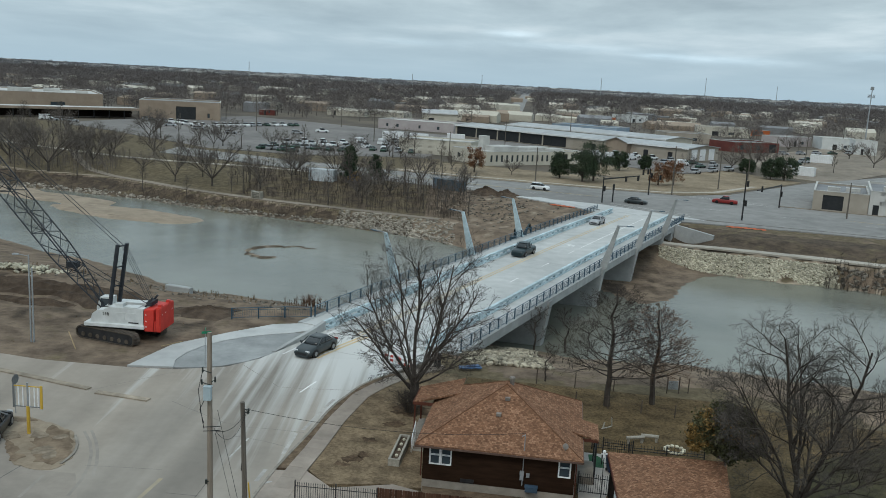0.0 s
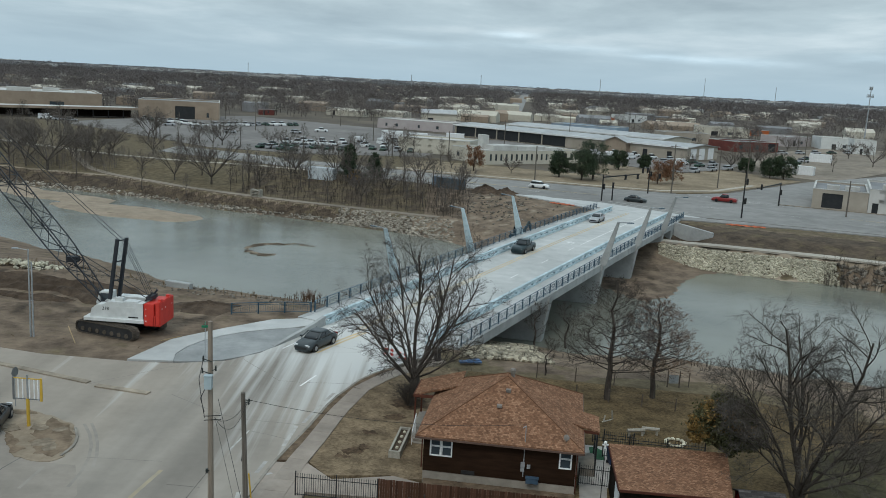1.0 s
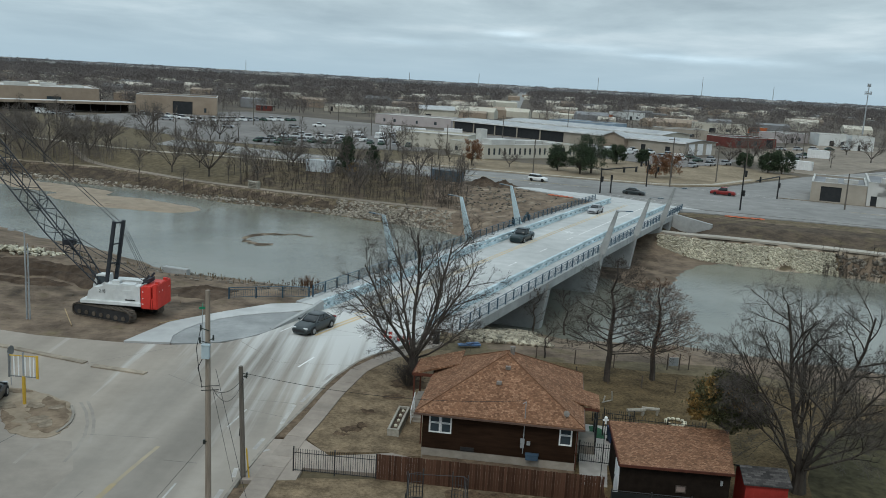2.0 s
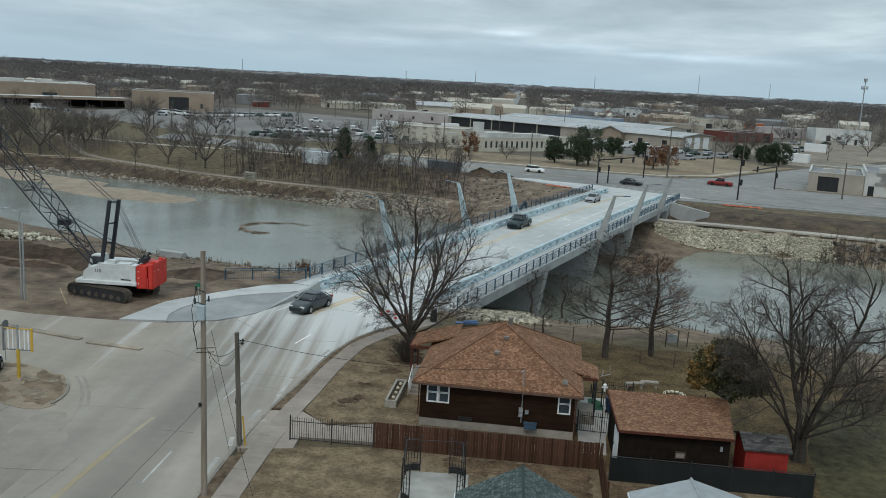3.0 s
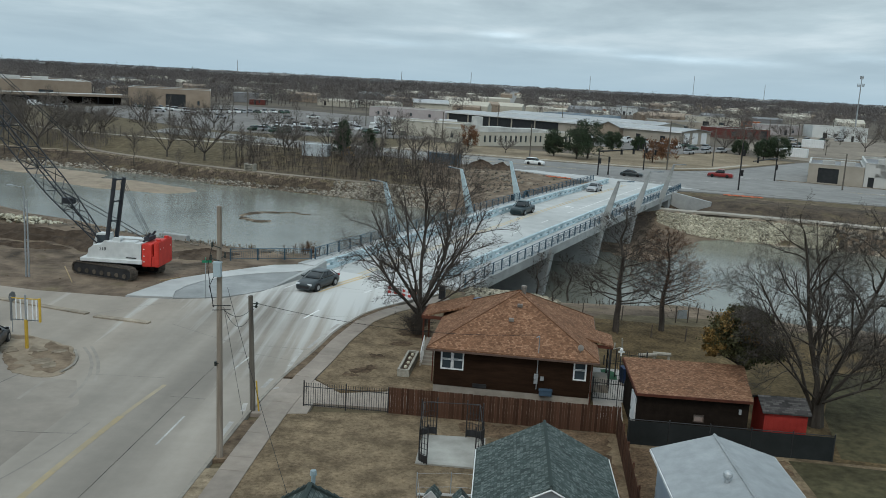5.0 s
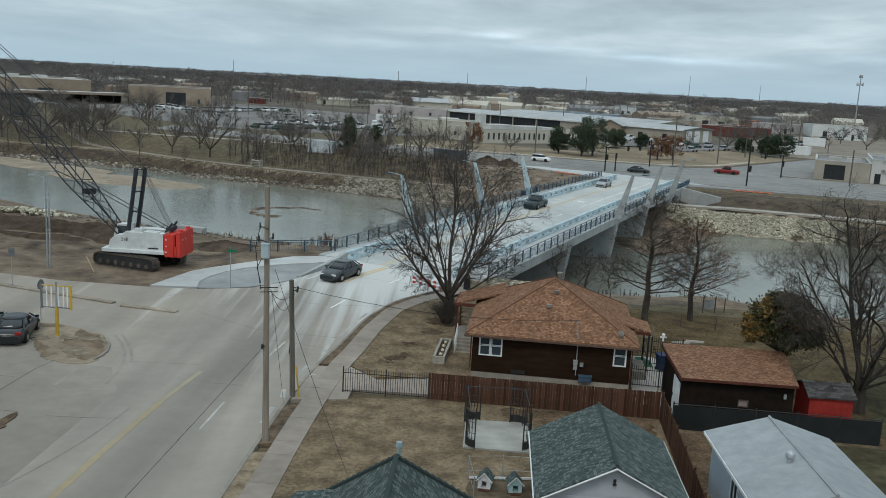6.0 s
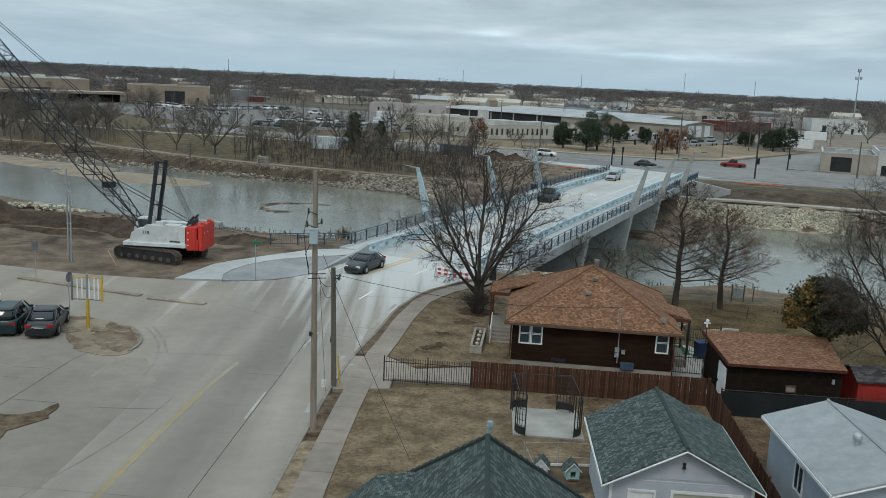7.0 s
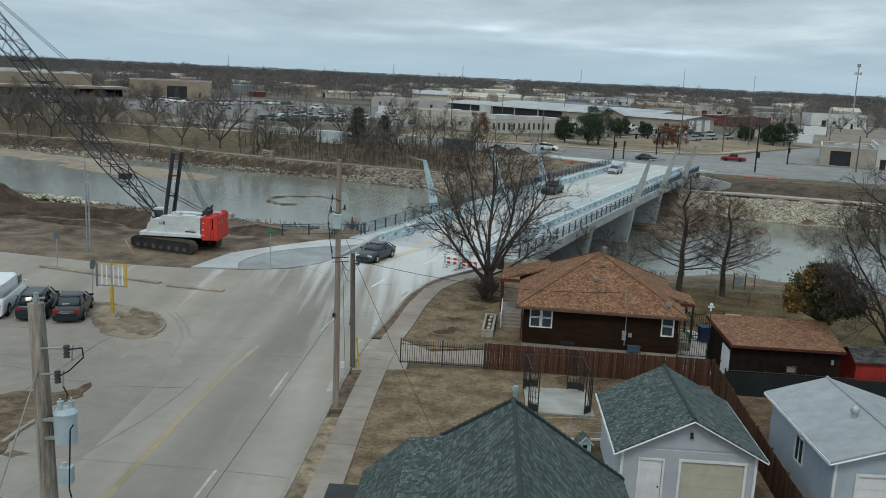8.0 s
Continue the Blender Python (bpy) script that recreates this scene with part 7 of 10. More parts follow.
bm = bmesh.new(); bar(bm, (-0.2, -0.12, 2.4), (-0.13, -0.15, 3.3), 0.045, 5); part("cable_splice", bm, CABLE, p2)
w = thing("overhead_wire", "dark overhead cables strung between the poles and the house", "cable")
for a, b, d, r in (((0.1, 40.1, 7.25), (0.4, 45.75, 6.1), 0.5, 0.014), ((0.1, 40.1, 7.35), (0.35, 45.8, 5.9), 1.0, 0.012), ((0.5, 45.8, 6.1), (15.8, 49.3, 4.2), 0.55, 0.012), ((0.3, 40.0, 8.3), (4.55, 31.6, 2.6), 0.15, 0.011), ((0.15, 40.1, 7.2), (-0.05, 45.2, 0.1), 0.05, 0.009), ((-0.14, 39.9, 4.7), (-4.75, -10.0, 3.75), 0.10, 0.009)):
    bm = bmesh.new(); sag(bm, a, b, d, r); part("cable", bm, CABLE, w)
# the near pole with its transformer
p3 = wood_pole("bleached wooden utility pole with a blue-grey transformer", (-1.63, 12.28, 4.165), 11.05, 0.205, 0.165, PALEPOLE, (-0.35, 0.1), 5.9)
p3.scale = (0.74, 0.74, 0.74)
tx = part("transformer", bmesh.new(), CAN, p3, "pale blue-grey transformer can")
bm = bmesh.new()
bar(bm, (0.22, -0.02, 8.10), (0.22, -0.02, 8.76), 0.225, 20); bar(bm, (0.22, -0.02, 8.76), (0.22, -0.02, 8.86), 0.24, 20, 0.17); bar(bm, (0.22, -0.02, 8.73), (0.22, -0.02, 8.77), 0.245, 20)
part("tank", bm, CAN, tx)
for x, y, h in ((0.16, -0.12, 0.20), (0.33, 0.02, 0.17)):
    bm = bmesh.new(); bar(bm, (x, y, 8.82), (x, y, 8.84 + h), 0.05, 10, 0.068); bar(bm, (x, y, 8.84 + h), (x, y, 8.9 + h), 0.025, 8); part("bushing", bm, CAN, tx)
for z in (8.2, 8.6):
    bm = bmesh.new(); block(bm, (0.3, 0.08, 0.06), (-0.1, -0.05, z)); part("bracket", bm, GALV, tx)
bm = bmesh.new(); block(bm, (0.26, 0.2, 0.36), (0.24, -0.12, 7.42)); bar(bm, (0.2, -0.12, 7.6), (0.2, -0.12, 7.69), 0.05, 8); part("meter_box", bm, CAN, p3, "grey metal box on the pole")
bm = bmesh.new(); bar(bm, (-0.30, 0.0, 10.2), (-0.30, 0.0, 11.15), 0.035, 8); part("pole_top_pin", bm, GALV, p3)
bm = bmesh.new(); bar(bm, (-0.30, 0.0, 11.12), (-0.30, 0.0, 11.3), 0.07, 8, 0.05); bar(bm, (-0.4, 0, 11.15), (-0.12, 0, 11.2), 0.025, 6); part("insulator", bm, GALV, p3)
for z, ln in ((10.15, 0.62), (9.6, 0.42)):
    bm = bmesh.new(); bar(bm, (-0.2, -0.1, z), (-0.25 + ln, -0.22, z + 0.08), 0.022, 6); br_ = part("cutout_arm", bm, GALV, p3)
    bm = bmesh.new()
    for k in range(4):
        bar(bm, (-0.25 + ln, -0.22, z - 0.12 + k * 0.07), (-0.25 + ln, -0.22, z - 0.07 + k * 0.07), 0.075, 8, 0.05)
    part("insulator", bm, PORCELAIN, br_)
    bm = bmesh.new(); bar(bm, (-0.15 + ln, -0.22, z - 0.2), (-0.12 + ln, -0.22, z + 0.15), 0.016, 5); part("fuse_tube", bm, GALV, br_)
bm = bmesh.new()
for a, b in (((0.42, -0.22, 10.2), (0.7, -0.25, 10.25)), ((0.7, -0.25, 10.25), (0.72, -0.25, 10.05)), ((0.72, -0.25, 10.05), (0.42, -0.25, 9.75)), ((0.42, -0.25, 9.75), (0.25, -0.24, 9.65)), ((0.28, -0.22, 9.4), (0.36, -0.2, 9.2)), ((0.36, -0.2, 9.2), (0.28, -0.1, 9.1)),
             ((0.42, -0.3, 8.5), (0.4, -0.32, 7.9)), ((0.4, -0.32, 7.9), (0.36, -0.3, 7.2)), ((0.36, -0.3, 7.2), (0.42, -0.3, 6.9)), ((0.42, -0.3, 6.9), (0.3, -0.25, 6.7)), ((0.42, -0.3, 6.9), (0.46, -0.3, 6.3)), ((0.18, -0.2, 6.9), (0.25, -0.22, 6.4)), ((0.42, -0.3, 8.5), (0.5, -0.33, 8.62))):
    bm = bmesh.new(); bar(bm, a, b, 0.016, 5); part("jumper_cable", bm, CABLE, p3)
bm = bmesh.new(); bar(bm, (-0.28, -0.05, 9.75), (-1.9, -1.6, 3.5), 0.016, 5); part("guy_wire", bm, PALECABLE, p3, "pale guy wire")

# the street lamp pair at the building site
lp = thing("lamp_post", "pair of slim grey steel posts at the building site", "post", (-24.7, 74.2, -0.1))
for x, h in ((0, 7.7), (0.24, 6.6)):
    bm = bmesh.new(); bar(bm, (x, 0, 0), (x, 0, h), 0.085, 8, 0.06); part("post", bm, GALV, lp)
for z in (5.9, 3.2):
    bm = bmesh.new(); block(bm, (0.42, 0.04, 0.08), (0.12, 0, z)); part("bracket", bm, GALV, lp)
bm = bmesh.new(); bar(bm, (0, 0, 7.6), (-0.9, -0.1, 7.75), 0.03, 6); part("lamp_arm", bm, GALV, lp)
bm = bmesh.new(); block(bm, (0.5, 0.2, 0.12), (-1.05, -0.1, 7.74)); part("lamp_head", bm, GALV, lp)


def road_sign(at, tall, shape, material, label, turn=0.0):
    s = thing("road_sign", label, "sign", at, turn)
    bm = bmesh.new(); bar(bm, (0, 0, -0.1), (0, 0, tall), 0.03, 6); part("post", bm, GALV, s)
    bm = bmesh.new()
    if shape == "stop":
        bar(bm, (0, -0.035, tall - 0.3), (0, -0.05, tall - 0.3), 0.36, 8)
    elif shape == "street":
        block(bm, (0.75, 0.02, 0.2), (0.1, -0.02, tall - 0.08), 20); part("plate", bm, material, s)
        bm = bmesh.new(); block(bm, (0.75, 0.02, 0.2), (0, 0.0, tall + 0.14), 100)
    else:
        block(bm, (0.45, 0.015, 0.6), (0, -0.04, tall - 0.3))
    part("plate", bm, material, s)


road_sign((-18.3, 58.2, 0.0), 2.75, "stop", SIGNBACK, "eight-sided grey sign back on a thin post beside the rack", 78)
road_sign((-24.1, 66.6, 0.1), 2.9, "plate", SIGNBACK, "narrow traffic sign on a steel post", 30)
road_sign((-8.4, 69.6, 0.02), 3.1, "street", GREENSIGN, "green street name signs on a post")
ds = thing("display_rack", "white barred sign rack with yellow edge on a yellow post", "sign", (-15.85, 54.9, 0.05), -4)
bm = bmesh.new(); bar(bm, (0, 0, -0.1), (0, 0, 1.85), 0.11, 10); part("post", bm, YELLOWP, ds, "thick yellow steel post")
bm = bmesh.new(); bar(bm, (0, 0, 1.85), (0, 0, 3.45), 0.06, 8); part("upper_post", bm, GALV, ds)
for x, m_, w_ in ((-0.95, SIGNBACK, 0.10), (0.92, YELLOWP, 0.14)):
    bm = bmesh.new(); block(bm, (w_, 0.08, 1.55), (x, 0, 2.5)); part("side_bar", bm, m_, ds)
for x in (-0.62, -0.32, 0.12, 0.45, 0.7):
    bm = bmesh.new(); block(bm, (0.075, 0.03, 1.45), (x, 0, 2.5)); part("slat", bm, WHITE_TRIM, ds)
for z, m_ in ((1.82, SIGNBACK), (3.2, YELLOWP)):
    bm = bmesh.new(); block(bm, (1.9, 0.05, 0.06), (0, 0, z)); part("cross_bar", bm, m_, ds)

# ---- crane ----
CRANE_WHITE = mat("crane_white_paint", (0.50, 0.52, 0.51), (0.64, 0.655, 0.645), 1.2, 0.5, 0.04, big=0.2)
CRANE_RED = mat("crane_red_paint", (0.46, 0.030, 0.022), (0.62, 0.055, 0.040), 1.0, 0.5, 0.04, big=0.2)
LATTICE = mat("dark_lattice_steel", (0.016, 0.019, 0.024), (0.034, 0.038, 0.045), 2, 0.6, 0.03)
TRACK = mat("muddy_track_steel", (0.052, 0.043, 0.034), (0.125, 0.102, 0.080), 2, 0.85, 0.3)


def track_outline(L, h, k=8):
    r = h / 2
    out = []
    for i in range(k + 1):
        a = math.pi / 2 + math.pi * i / k
        out.append((-L / 2 + r + r * math.cos(a), r + r * math.sin(a)))
    for i in range(k + 1):
        a = -math.pi / 2 + math.pi * i / k
        out.append((L / 2 - r + r * math.cos(a), r + r * math.sin(a)))
    return out


def crane():
    c = thing("crawler_crane", "white and red crawler crane with dark lattice boom on tracks", "crane", (-18.0, 77.35, -0.05), 0)
    # tracks
    ang = 158.5
    for side in (-1, 1):
        m = pose(0, 0, 0, 0, 0, ang) @ pose(0, side * 1.8, 0)
        bm = bmesh.new()
        o = track_outline(6.3, 1.05)
        fr = [bm.verts.new(m @ Vector((x * 0.97, -0.34, 0.06 + z * 0.92))) for x, z in o]; bk = [bm.verts.new(m @ Vector((x * 0.97, 0.34, 0.06 + z * 0.92))) for x, z in o]
        bm.faces.new(fr); bm.faces.new(bk[::-1])
        for i in range(len(o)):
            bm.faces.new((fr[i], bk[i], bk[(i + 1) % len(o)], fr[(i + 1) % len(o)]))
        tr = part("track", bm, DARK, c)
        pts = np.array(o + o[:1])
        run = np.r_[0, np.cumsum(np.hypot(*np.diff(pts, axis=0).T))]
        n = 44
        bs = bmesh.new(); block(bs, (0.3, 0.86, 0.07), (0, 0, 0)); block(bs, (0.06, 0.86, 0.06), (0, 0, 0.055)); shoe = mesh_of("track_shoe", bs, TRACK)
        for k in range(n):
            t = run[-1] * k / n
            x, z = np.interp(t, run, pts[:, 0]), np.interp(t, run, pts[:, 1])
            t2 = (t + 0.05) % run[-1]
            dx, dz = np.interp(t2, run, pts[:, 0]) - x, np.interp(t2, run, pts[:, 1]) - z
            q = new("track_shoe", shoe); q.parent = tr
            q.matrix_basis = m @ pose(x, 0, z, 0, -math.degrees(math.atan2(dz, dx)) + 180, 0)
        for x in np.linspace(-2.4, 2.4, 7):
            bm = bmesh.new(); bar(bm, m @ Vector((x, -0.4, 0.36)), m @ Vector((x, 0.4, 0.36)), 0.2, 10); part("road_wheel", bm, TRACK, tr)
    bm = bmesh.new(); block(bm, (2.6, 2.9, 0.6), (0, 0, 0.72), ang); bar(bm, (0, 0, 0.9), (0, 0, 1.3), 1.0, 18); part("car_body", bm, DARK, c)
    # upper works; forward is -x
    U = pose(0.6, 0, 0, 0, 0, -4) @ Matrix.Diagonal((0.95, 0.95, 0.98, 1))
    bm = bmesh.new()
    prof = [(2.1, 1.3), (2.1, 3.05), (-1.2, 3.05), (-1.75, 2.75), (-2.3, 2.7), (-2.75, 2.35), (-2.9, 1.75), (-2.9, 1.3)]
    for y0, y1 in ((-1.62, -0.55), (0.55, 1.62)):
        fr = [bm.verts.new(U @ Vector((x, y0, z))) for x, z in prof]; bk = [bm.verts.new(U @ Vector((x, y1, z))) for x, z in prof]
        bm.faces.new(fr); bm.faces.new(bk[::-1])
        for i in range(len(prof)):
            bm.faces.new((fr[i], bk[i], bk[(i + 1) % 8], fr[(i + 1) % 8]))
    body = part("housing", bm, CRANE_WHITE, c, "white sheet-metal housing")
    bm = bmesh.new(); block(bm, (4.8, 1.2, 1.2), (-0.3, 0, 1.9), 0, U); part("winch_deck", bm, DARK, c)
    bm = bmesh.new(); block(bm, (5.7, 3.75, 0.34), (-0.6, 0, 1.42), 0, U); bmesh.ops.bevel(bm, geom=bm.edges[:], offset=0.04, segments=1, affect="EDGES"); part("deck_plate", bm, CRANE_WHITE, c)
    for x in (-0.1, 1.0):
        bm = bmesh.new(); block(bm, (0.9, 0.03, 0.75), (x, -1.635, 2.25), 0, U); part("panel_door", bm, CRANE_WHITE, body)
    # side number and maker's mark
    cu = bpy.data.curves.new("fleet_number", "FONT"); cu.body = "218"; cu.size = 0.42; cu.extrude = 0.004
    tmp = bpy.data.objects.new("tmp", cu)
    me = bpy.data.meshes.new_from_object(tmp); bpy.data.objects.remove(tmp); bpy.data.curves.remove(cu)
    me.materials.clear(); me.materials.append(DARK)
    o = new("fleet_number", me); o.parent = body; o.matrix_basis = U @ pose(-1.75, -1.65, 2.28, 90, 0, 0)
    bm = bmesh.new(); block(bm, (0.95, 0.012, 0.10), (1.2, -1.655, 1.75), 0, U); part("maker_mark", bm, DARK, body)
    bm = bmesh.new(); block(bm, (1.3, 1.0, 0.08), (0.9, -1.05, 3.1), 0, U); block(bm, (0.7, 0.6, 0.3), (-0.3, -1.0, 3.2), 0, U); part("exhaust_cover", bm, CRANE_WHITE, body)
    # cab on the boom side
    bm = bmesh.new()
    cp = [(-1.9, 1.35), (-1.9, 3.35), (-3.1, 3.3), (-3.45, 2.3), (-3.3, 1.35)]
    fr = [bm.verts.new(U @ Vector((x, 0.75, z))) for x, z in cp]; bk = [bm.verts.new(U @ Vector((x, 1.75, z))) for x, z in cp]
    bm.faces.new(fr); bm.faces.new(bk[::-1])
    for i in range(5):
        bm.faces.new((fr[i], bk[i], bk[(i + 1) % 5], fr[(i + 1) % 5]))
    cab = part("cab", bm, CRANE_WHITE, c)
    bm = bmesh.new(); block(bm, (0.85, 0.02, 0.85), (-2.6, 0.74, 2.75), 0, U); part("window", bm, GLASS, cab)
    # counterweight
    for sx, sz, x, z in ((0.98, 2.02, 2.66, 2.05), (0.46, 2.24, 3.52, 2.16), (0.30, 0.95, 3.22, 1.52)):
        bm = bmesh.new(); block(bm, (sx, 3.35, sz), (x, 0, z), 0, U); bmesh.ops.bevel(bm, geom=bm.edges[:], offset=0.07, segments=2, affect="EDGES"); part("counterweight", bm, CRANE_RED, c, "red counterweight block")
    for y in (-1.0, 0.9):
        bm = bmesh.new(); block(bm, (0.3, 0.35, 0.2), (3.5, y, 3.36), 0, U); part("lifting_lug", bm, CRANE_RED, c)
    for y in (-1.2, -0.4, 1.2):
        bm = bmesh.new(); block(bm, (0.03, 0.12, 0.12), (3.74, y, 2.6), 0, U); part("reflector", bm, WHITE_TRIM, c)
    for z in (1.5, 2.0, 2.6):
        bm = bmesh.new(); block(bm, (0.1, 0.02, 0.1), (2.4, -1.69, z), 0, U); part("reflector", bm, WHITE_TRIM, c)
    # gantry: two tall masts leaning back a little
    for y, o in ((-0.5, -0.22), (0.5, 0.22)):
        bm = bmesh.new(); bar(bm, U @ Vector((-1.3 + o, y, 3.0)), U @ Vector((-0.5 + o, y, 8.55)), 0, flat=(0.27, 0.27)); part("gantry_mast", bm, LATTICE, c)
    for t in (0.3, 0.62, 0.97):
        bm = bmesh.new(); bar(bm, U @ Vector((-1.52 + 0.8 * t, -0.5, 3 + 5.55 * t)), U @ Vector((-1.08 + 0.8 * t, 0.5, 3 + 5.55 * t)), 0.06, 6); part("gantry_tie", bm, LATTICE, c)
    for y in (-0.5, -0.2, 0.2, 0.5):
        bm = bmesh.new(); bar(bm, U @ Vector((-0.3, y, 8.4)), U @ Vector((2.3, y * 1.1, 3.3)), 0.020, 5); part("hoist_rope", bm, LATTICE, c)
    for y in (-0.6, 0.6):
        bm = bmesh.new(); bar(bm, U @ Vector((1.9, y, 3.0)), U @ Vector((2.6, y, 3.9)), 0, flat=(0.16, 0.16)); part("rear_strut", bm, LATTICE, c)
    bm = bmesh.new(); block(bm, (0.5, 1.5, 0.35), (2.3, 0, 3.35), 0, U); part("sheave_block", bm, LATTICE, c)
    # boom: a four-chord lattice
    F, T = Vector((-1.4, 1.0, 1.9)), Vector((-24.2, 7.2, 25.4))
    ax = (T - F).normalized()
    sd = Vector((-ax.y, ax.x, 0)).normalized() * -1; up = ax.cross(sd).normalized()
    L = (T - F).length

    def chord(t, i, j):
        k = min(t / 7.0, 1.0, max(0.15, (L - t) / 6))
        return F + ax * t + sd * (i * (0.35 + 0.42 * k)) + up * (j * (0.12 + 0.60 * k))
    stops = list(np.arange(0, L, 1.25)) + [L]
    boom = part("boom", bmesh.new(), LATTICE, c, "dark steel lattice boom")
    for i in (-1, 1):
        for j in (-1, 1):
            part("chord", pipe(bmesh.new(), [chord(a, i, j) for a in stops], 0.062), LATTICE, boom)
    bm = bmesh.new()
    for n, (a, b) in enumerate(zip(stops[:-1], stops[1:])):
        z = 1 if n % 2 else -1
        for i in (-1, 1):
            bar(bm, chord(a, i, -z), chord(b, i, z), 0.036, 4)
            bar(bm, chord(a, -z, i), chord(b, z, i), 0.036, 4)
        if n % 4 == 0 and n:
            for i in (-1, 1):
                bar(bm, chord(a, i, -1), chord(a, i, 1), 0.036, 4); bar(bm, chord(a, -1, i), chord(a, 1, i), 0.036, 4)
            bar(bm, chord(a, -1, -1), chord(a, 1, 1), 0.036, 4)
    tagged(part("lacing", bm, LATTICE, boom), kind="stuff")
    bm = bmesh.new(); block(bm, (1.0, 0.7, 0.5), tuple(F + ax * 5.5 - up * 0.1)); part("boom_winch", bm, LATTICE, boom)
    for y in (-0.35, 0.35):
        bm = bmesh.new(); bar(bm, U @ Vector((-0.5, y, 8.35)), T + sd * y * 0.6 + up * -0.3, 0.03, 5); part("pendant_rope", bm, LATTICE, c)
    for y in (-0.42, 0.42):
        bm = bmesh.new(); bar(bm, U @ Vector((2.2, y, 3.2)), F + ax * 6.4 + sd * y + up * -0.4, 0.035, 6); part("boom_stop", bm, LATTICE, c)
    bm = bmesh.new(); bar(bm, F + ax * 12 + up * -1.0, F + ax * 30 + up * -1.0, 0.02, 4); part("load_rope", bm, LATTICE, c)


crane()

# rods and boards by the crane
for a, b in (((-21.6, 74.6, 0.9), (-20.2, 72.6, 0.05)), ((-13.6, 74.6, 0.05), (-12.2, 76.0, 0.15))):
    pk = thing("timber_pole", "thin pale timber leaning by the crane", "timber")
    bm = bmesh.new(); bar(bm, a, b, 0.045, 6); part("pole", bm, mat("pale_timber", (0.28, 0.20, 0.11), (0.38, 0.29, 0.17), 3, 0.8, 0.1), pk)

# ---- vehicles ----
TYRE = mat("tyre_rubber", (0.012, 0.012, 0.012), (0.024, 0.024, 0.024), 4, 0.9, 0.05)
RIM = mat("alloy_rim", (0.32, 0.33, 0.34), (0.42, 0.43, 0.44), 4, 0.35, 0, metal=0.7)
CARGLASS = glass("car_glass", (0.010, 0.014, 0.016), 0.08)
REDLIGHT = mat("red_lamp_glass", (0.30, 0.012, 0.012), (0.40, 0.02, 0.02), 4, 0.25, 0)
CLEARLIGHT = mat("headlamp_glass", (0.55, 0.57, 0.58), (0.65, 0.67, 0.68), 4, 0.2, 0)


def paint(name, c):
    m = mat(name, c, tuple(v * 1.15 for v in c), 1.5, 0.35, 0, spec=0.35, big=0.08)
    m.node_tree.nodes["Principled BSDF"].inputs["Coat Weight"].default_value = 0.2
    return m


def loft(bm, rings, close=True):
    prev = None
    for ring in rings:
        vs = [bm.verts.new(p) for p in ring]
        k = len(vs)
        if prev:
            for i in range(k):
                bm.faces.new((prev[i], prev[(i + 1) % k], vs[(i + 1) % k], vs[i]))
        elif close:
            bm.faces.new(vs[::-1])
        prev = vs
    if close:
        bm.faces.new(prev)
    return bm


SHAPES = {  # length, width, stations of (x, deck height, half width), glass house (foot0, top0, top1, foot1, top height)
    "sedan": (4.75, 1.82, [(-2.37, 0.62, 0.72), (-2.25, 0.86, 0.82), (-1.55, 0.98, 0.89), (-0.9, 0.98, 0.91), (0.9, 0.95, 0.91), (1.6, 0.88, 0.88), (2.2, 0.74, 0.80), (2.37, 0.56, 0.66)], (-1.85, -1.05, 0.25, 1.15, 1.46)),
    "suv": (4.5, 1.84, [(-2.25, 0.70, 0.78), (-2.2, 1.02, 0.86), (-1.4, 1.08, 0.91), (0.9, 1.04, 0.91), (1.5, 1.02, 0.89), (2.1, 0.90, 0.82), (2.25, 0.62, 0.72)], (-2.16, -1.85, 0.35, 1.05, 1.62)),
    "van": (5.6, 2.0, [(-2.8, 0.8, 0.92), (-2.78, 1.25, 0.98), (-1.4, 1.30, 1.0), (1.2, 1.30, 1.0), (2.0, 1.15, 0.96), (2.65, 0.98, 0.88), (2.8, 0.62, 0.80)], (-2.77, -2.72, 1.25, 2.05, 2.12)),
    "pickup": (5.4, 1.95, [(-2.7, 0.8, 0.86), (-2.66, 1.05, 0.92), (-0.9, 1.06, 0.95), (0.9, 1.08, 0.95), (1.6, 1.06, 0.93), (2.5, 0.98, 0.88), (2.7, 0.68, 0.80)], (-0.95, -0.8, 0.5, 1.15, 1.80)),
}


def smooth_stations(st, count):
    """Stations along a body, eased between the given ones."""
    p = np.array(st, float)
    xs = p[0, 0] + (p[-1, 0] - p[0, 0]) * (0.5 - 0.5 * np.cos(np.linspace(0, math.pi, count)))
    z, w = np.interp(xs, p[:, 0], p[:, 1]), np.interp(xs, p[:, 0], p[:, 2])
    ease = lambda q: np.r_[q[0], (q[:-2] + 2 * q[1:-1] + q[2:]) / 4, q[-1]]
    return list(zip(xs.tolist(), ease(z).tolist(), ease(w).tolist()))


def cabin_ring(x0, x1, w, z, n=20):
    """A rounded oblong round the cabin at one height."""
    out = []
    for i in range(n):
        a = 2 * math.pi * (i + 0.5) / n
        c, s_ = math.cos(a), math.sin(a)
        out.append(((x0 + x1) / 2 + (x1 - x0) / 2 * math.copysign(abs(c) ** 0.42, c), w * math.copysign(abs(s_) ** 0.42, s_), z))
    return out


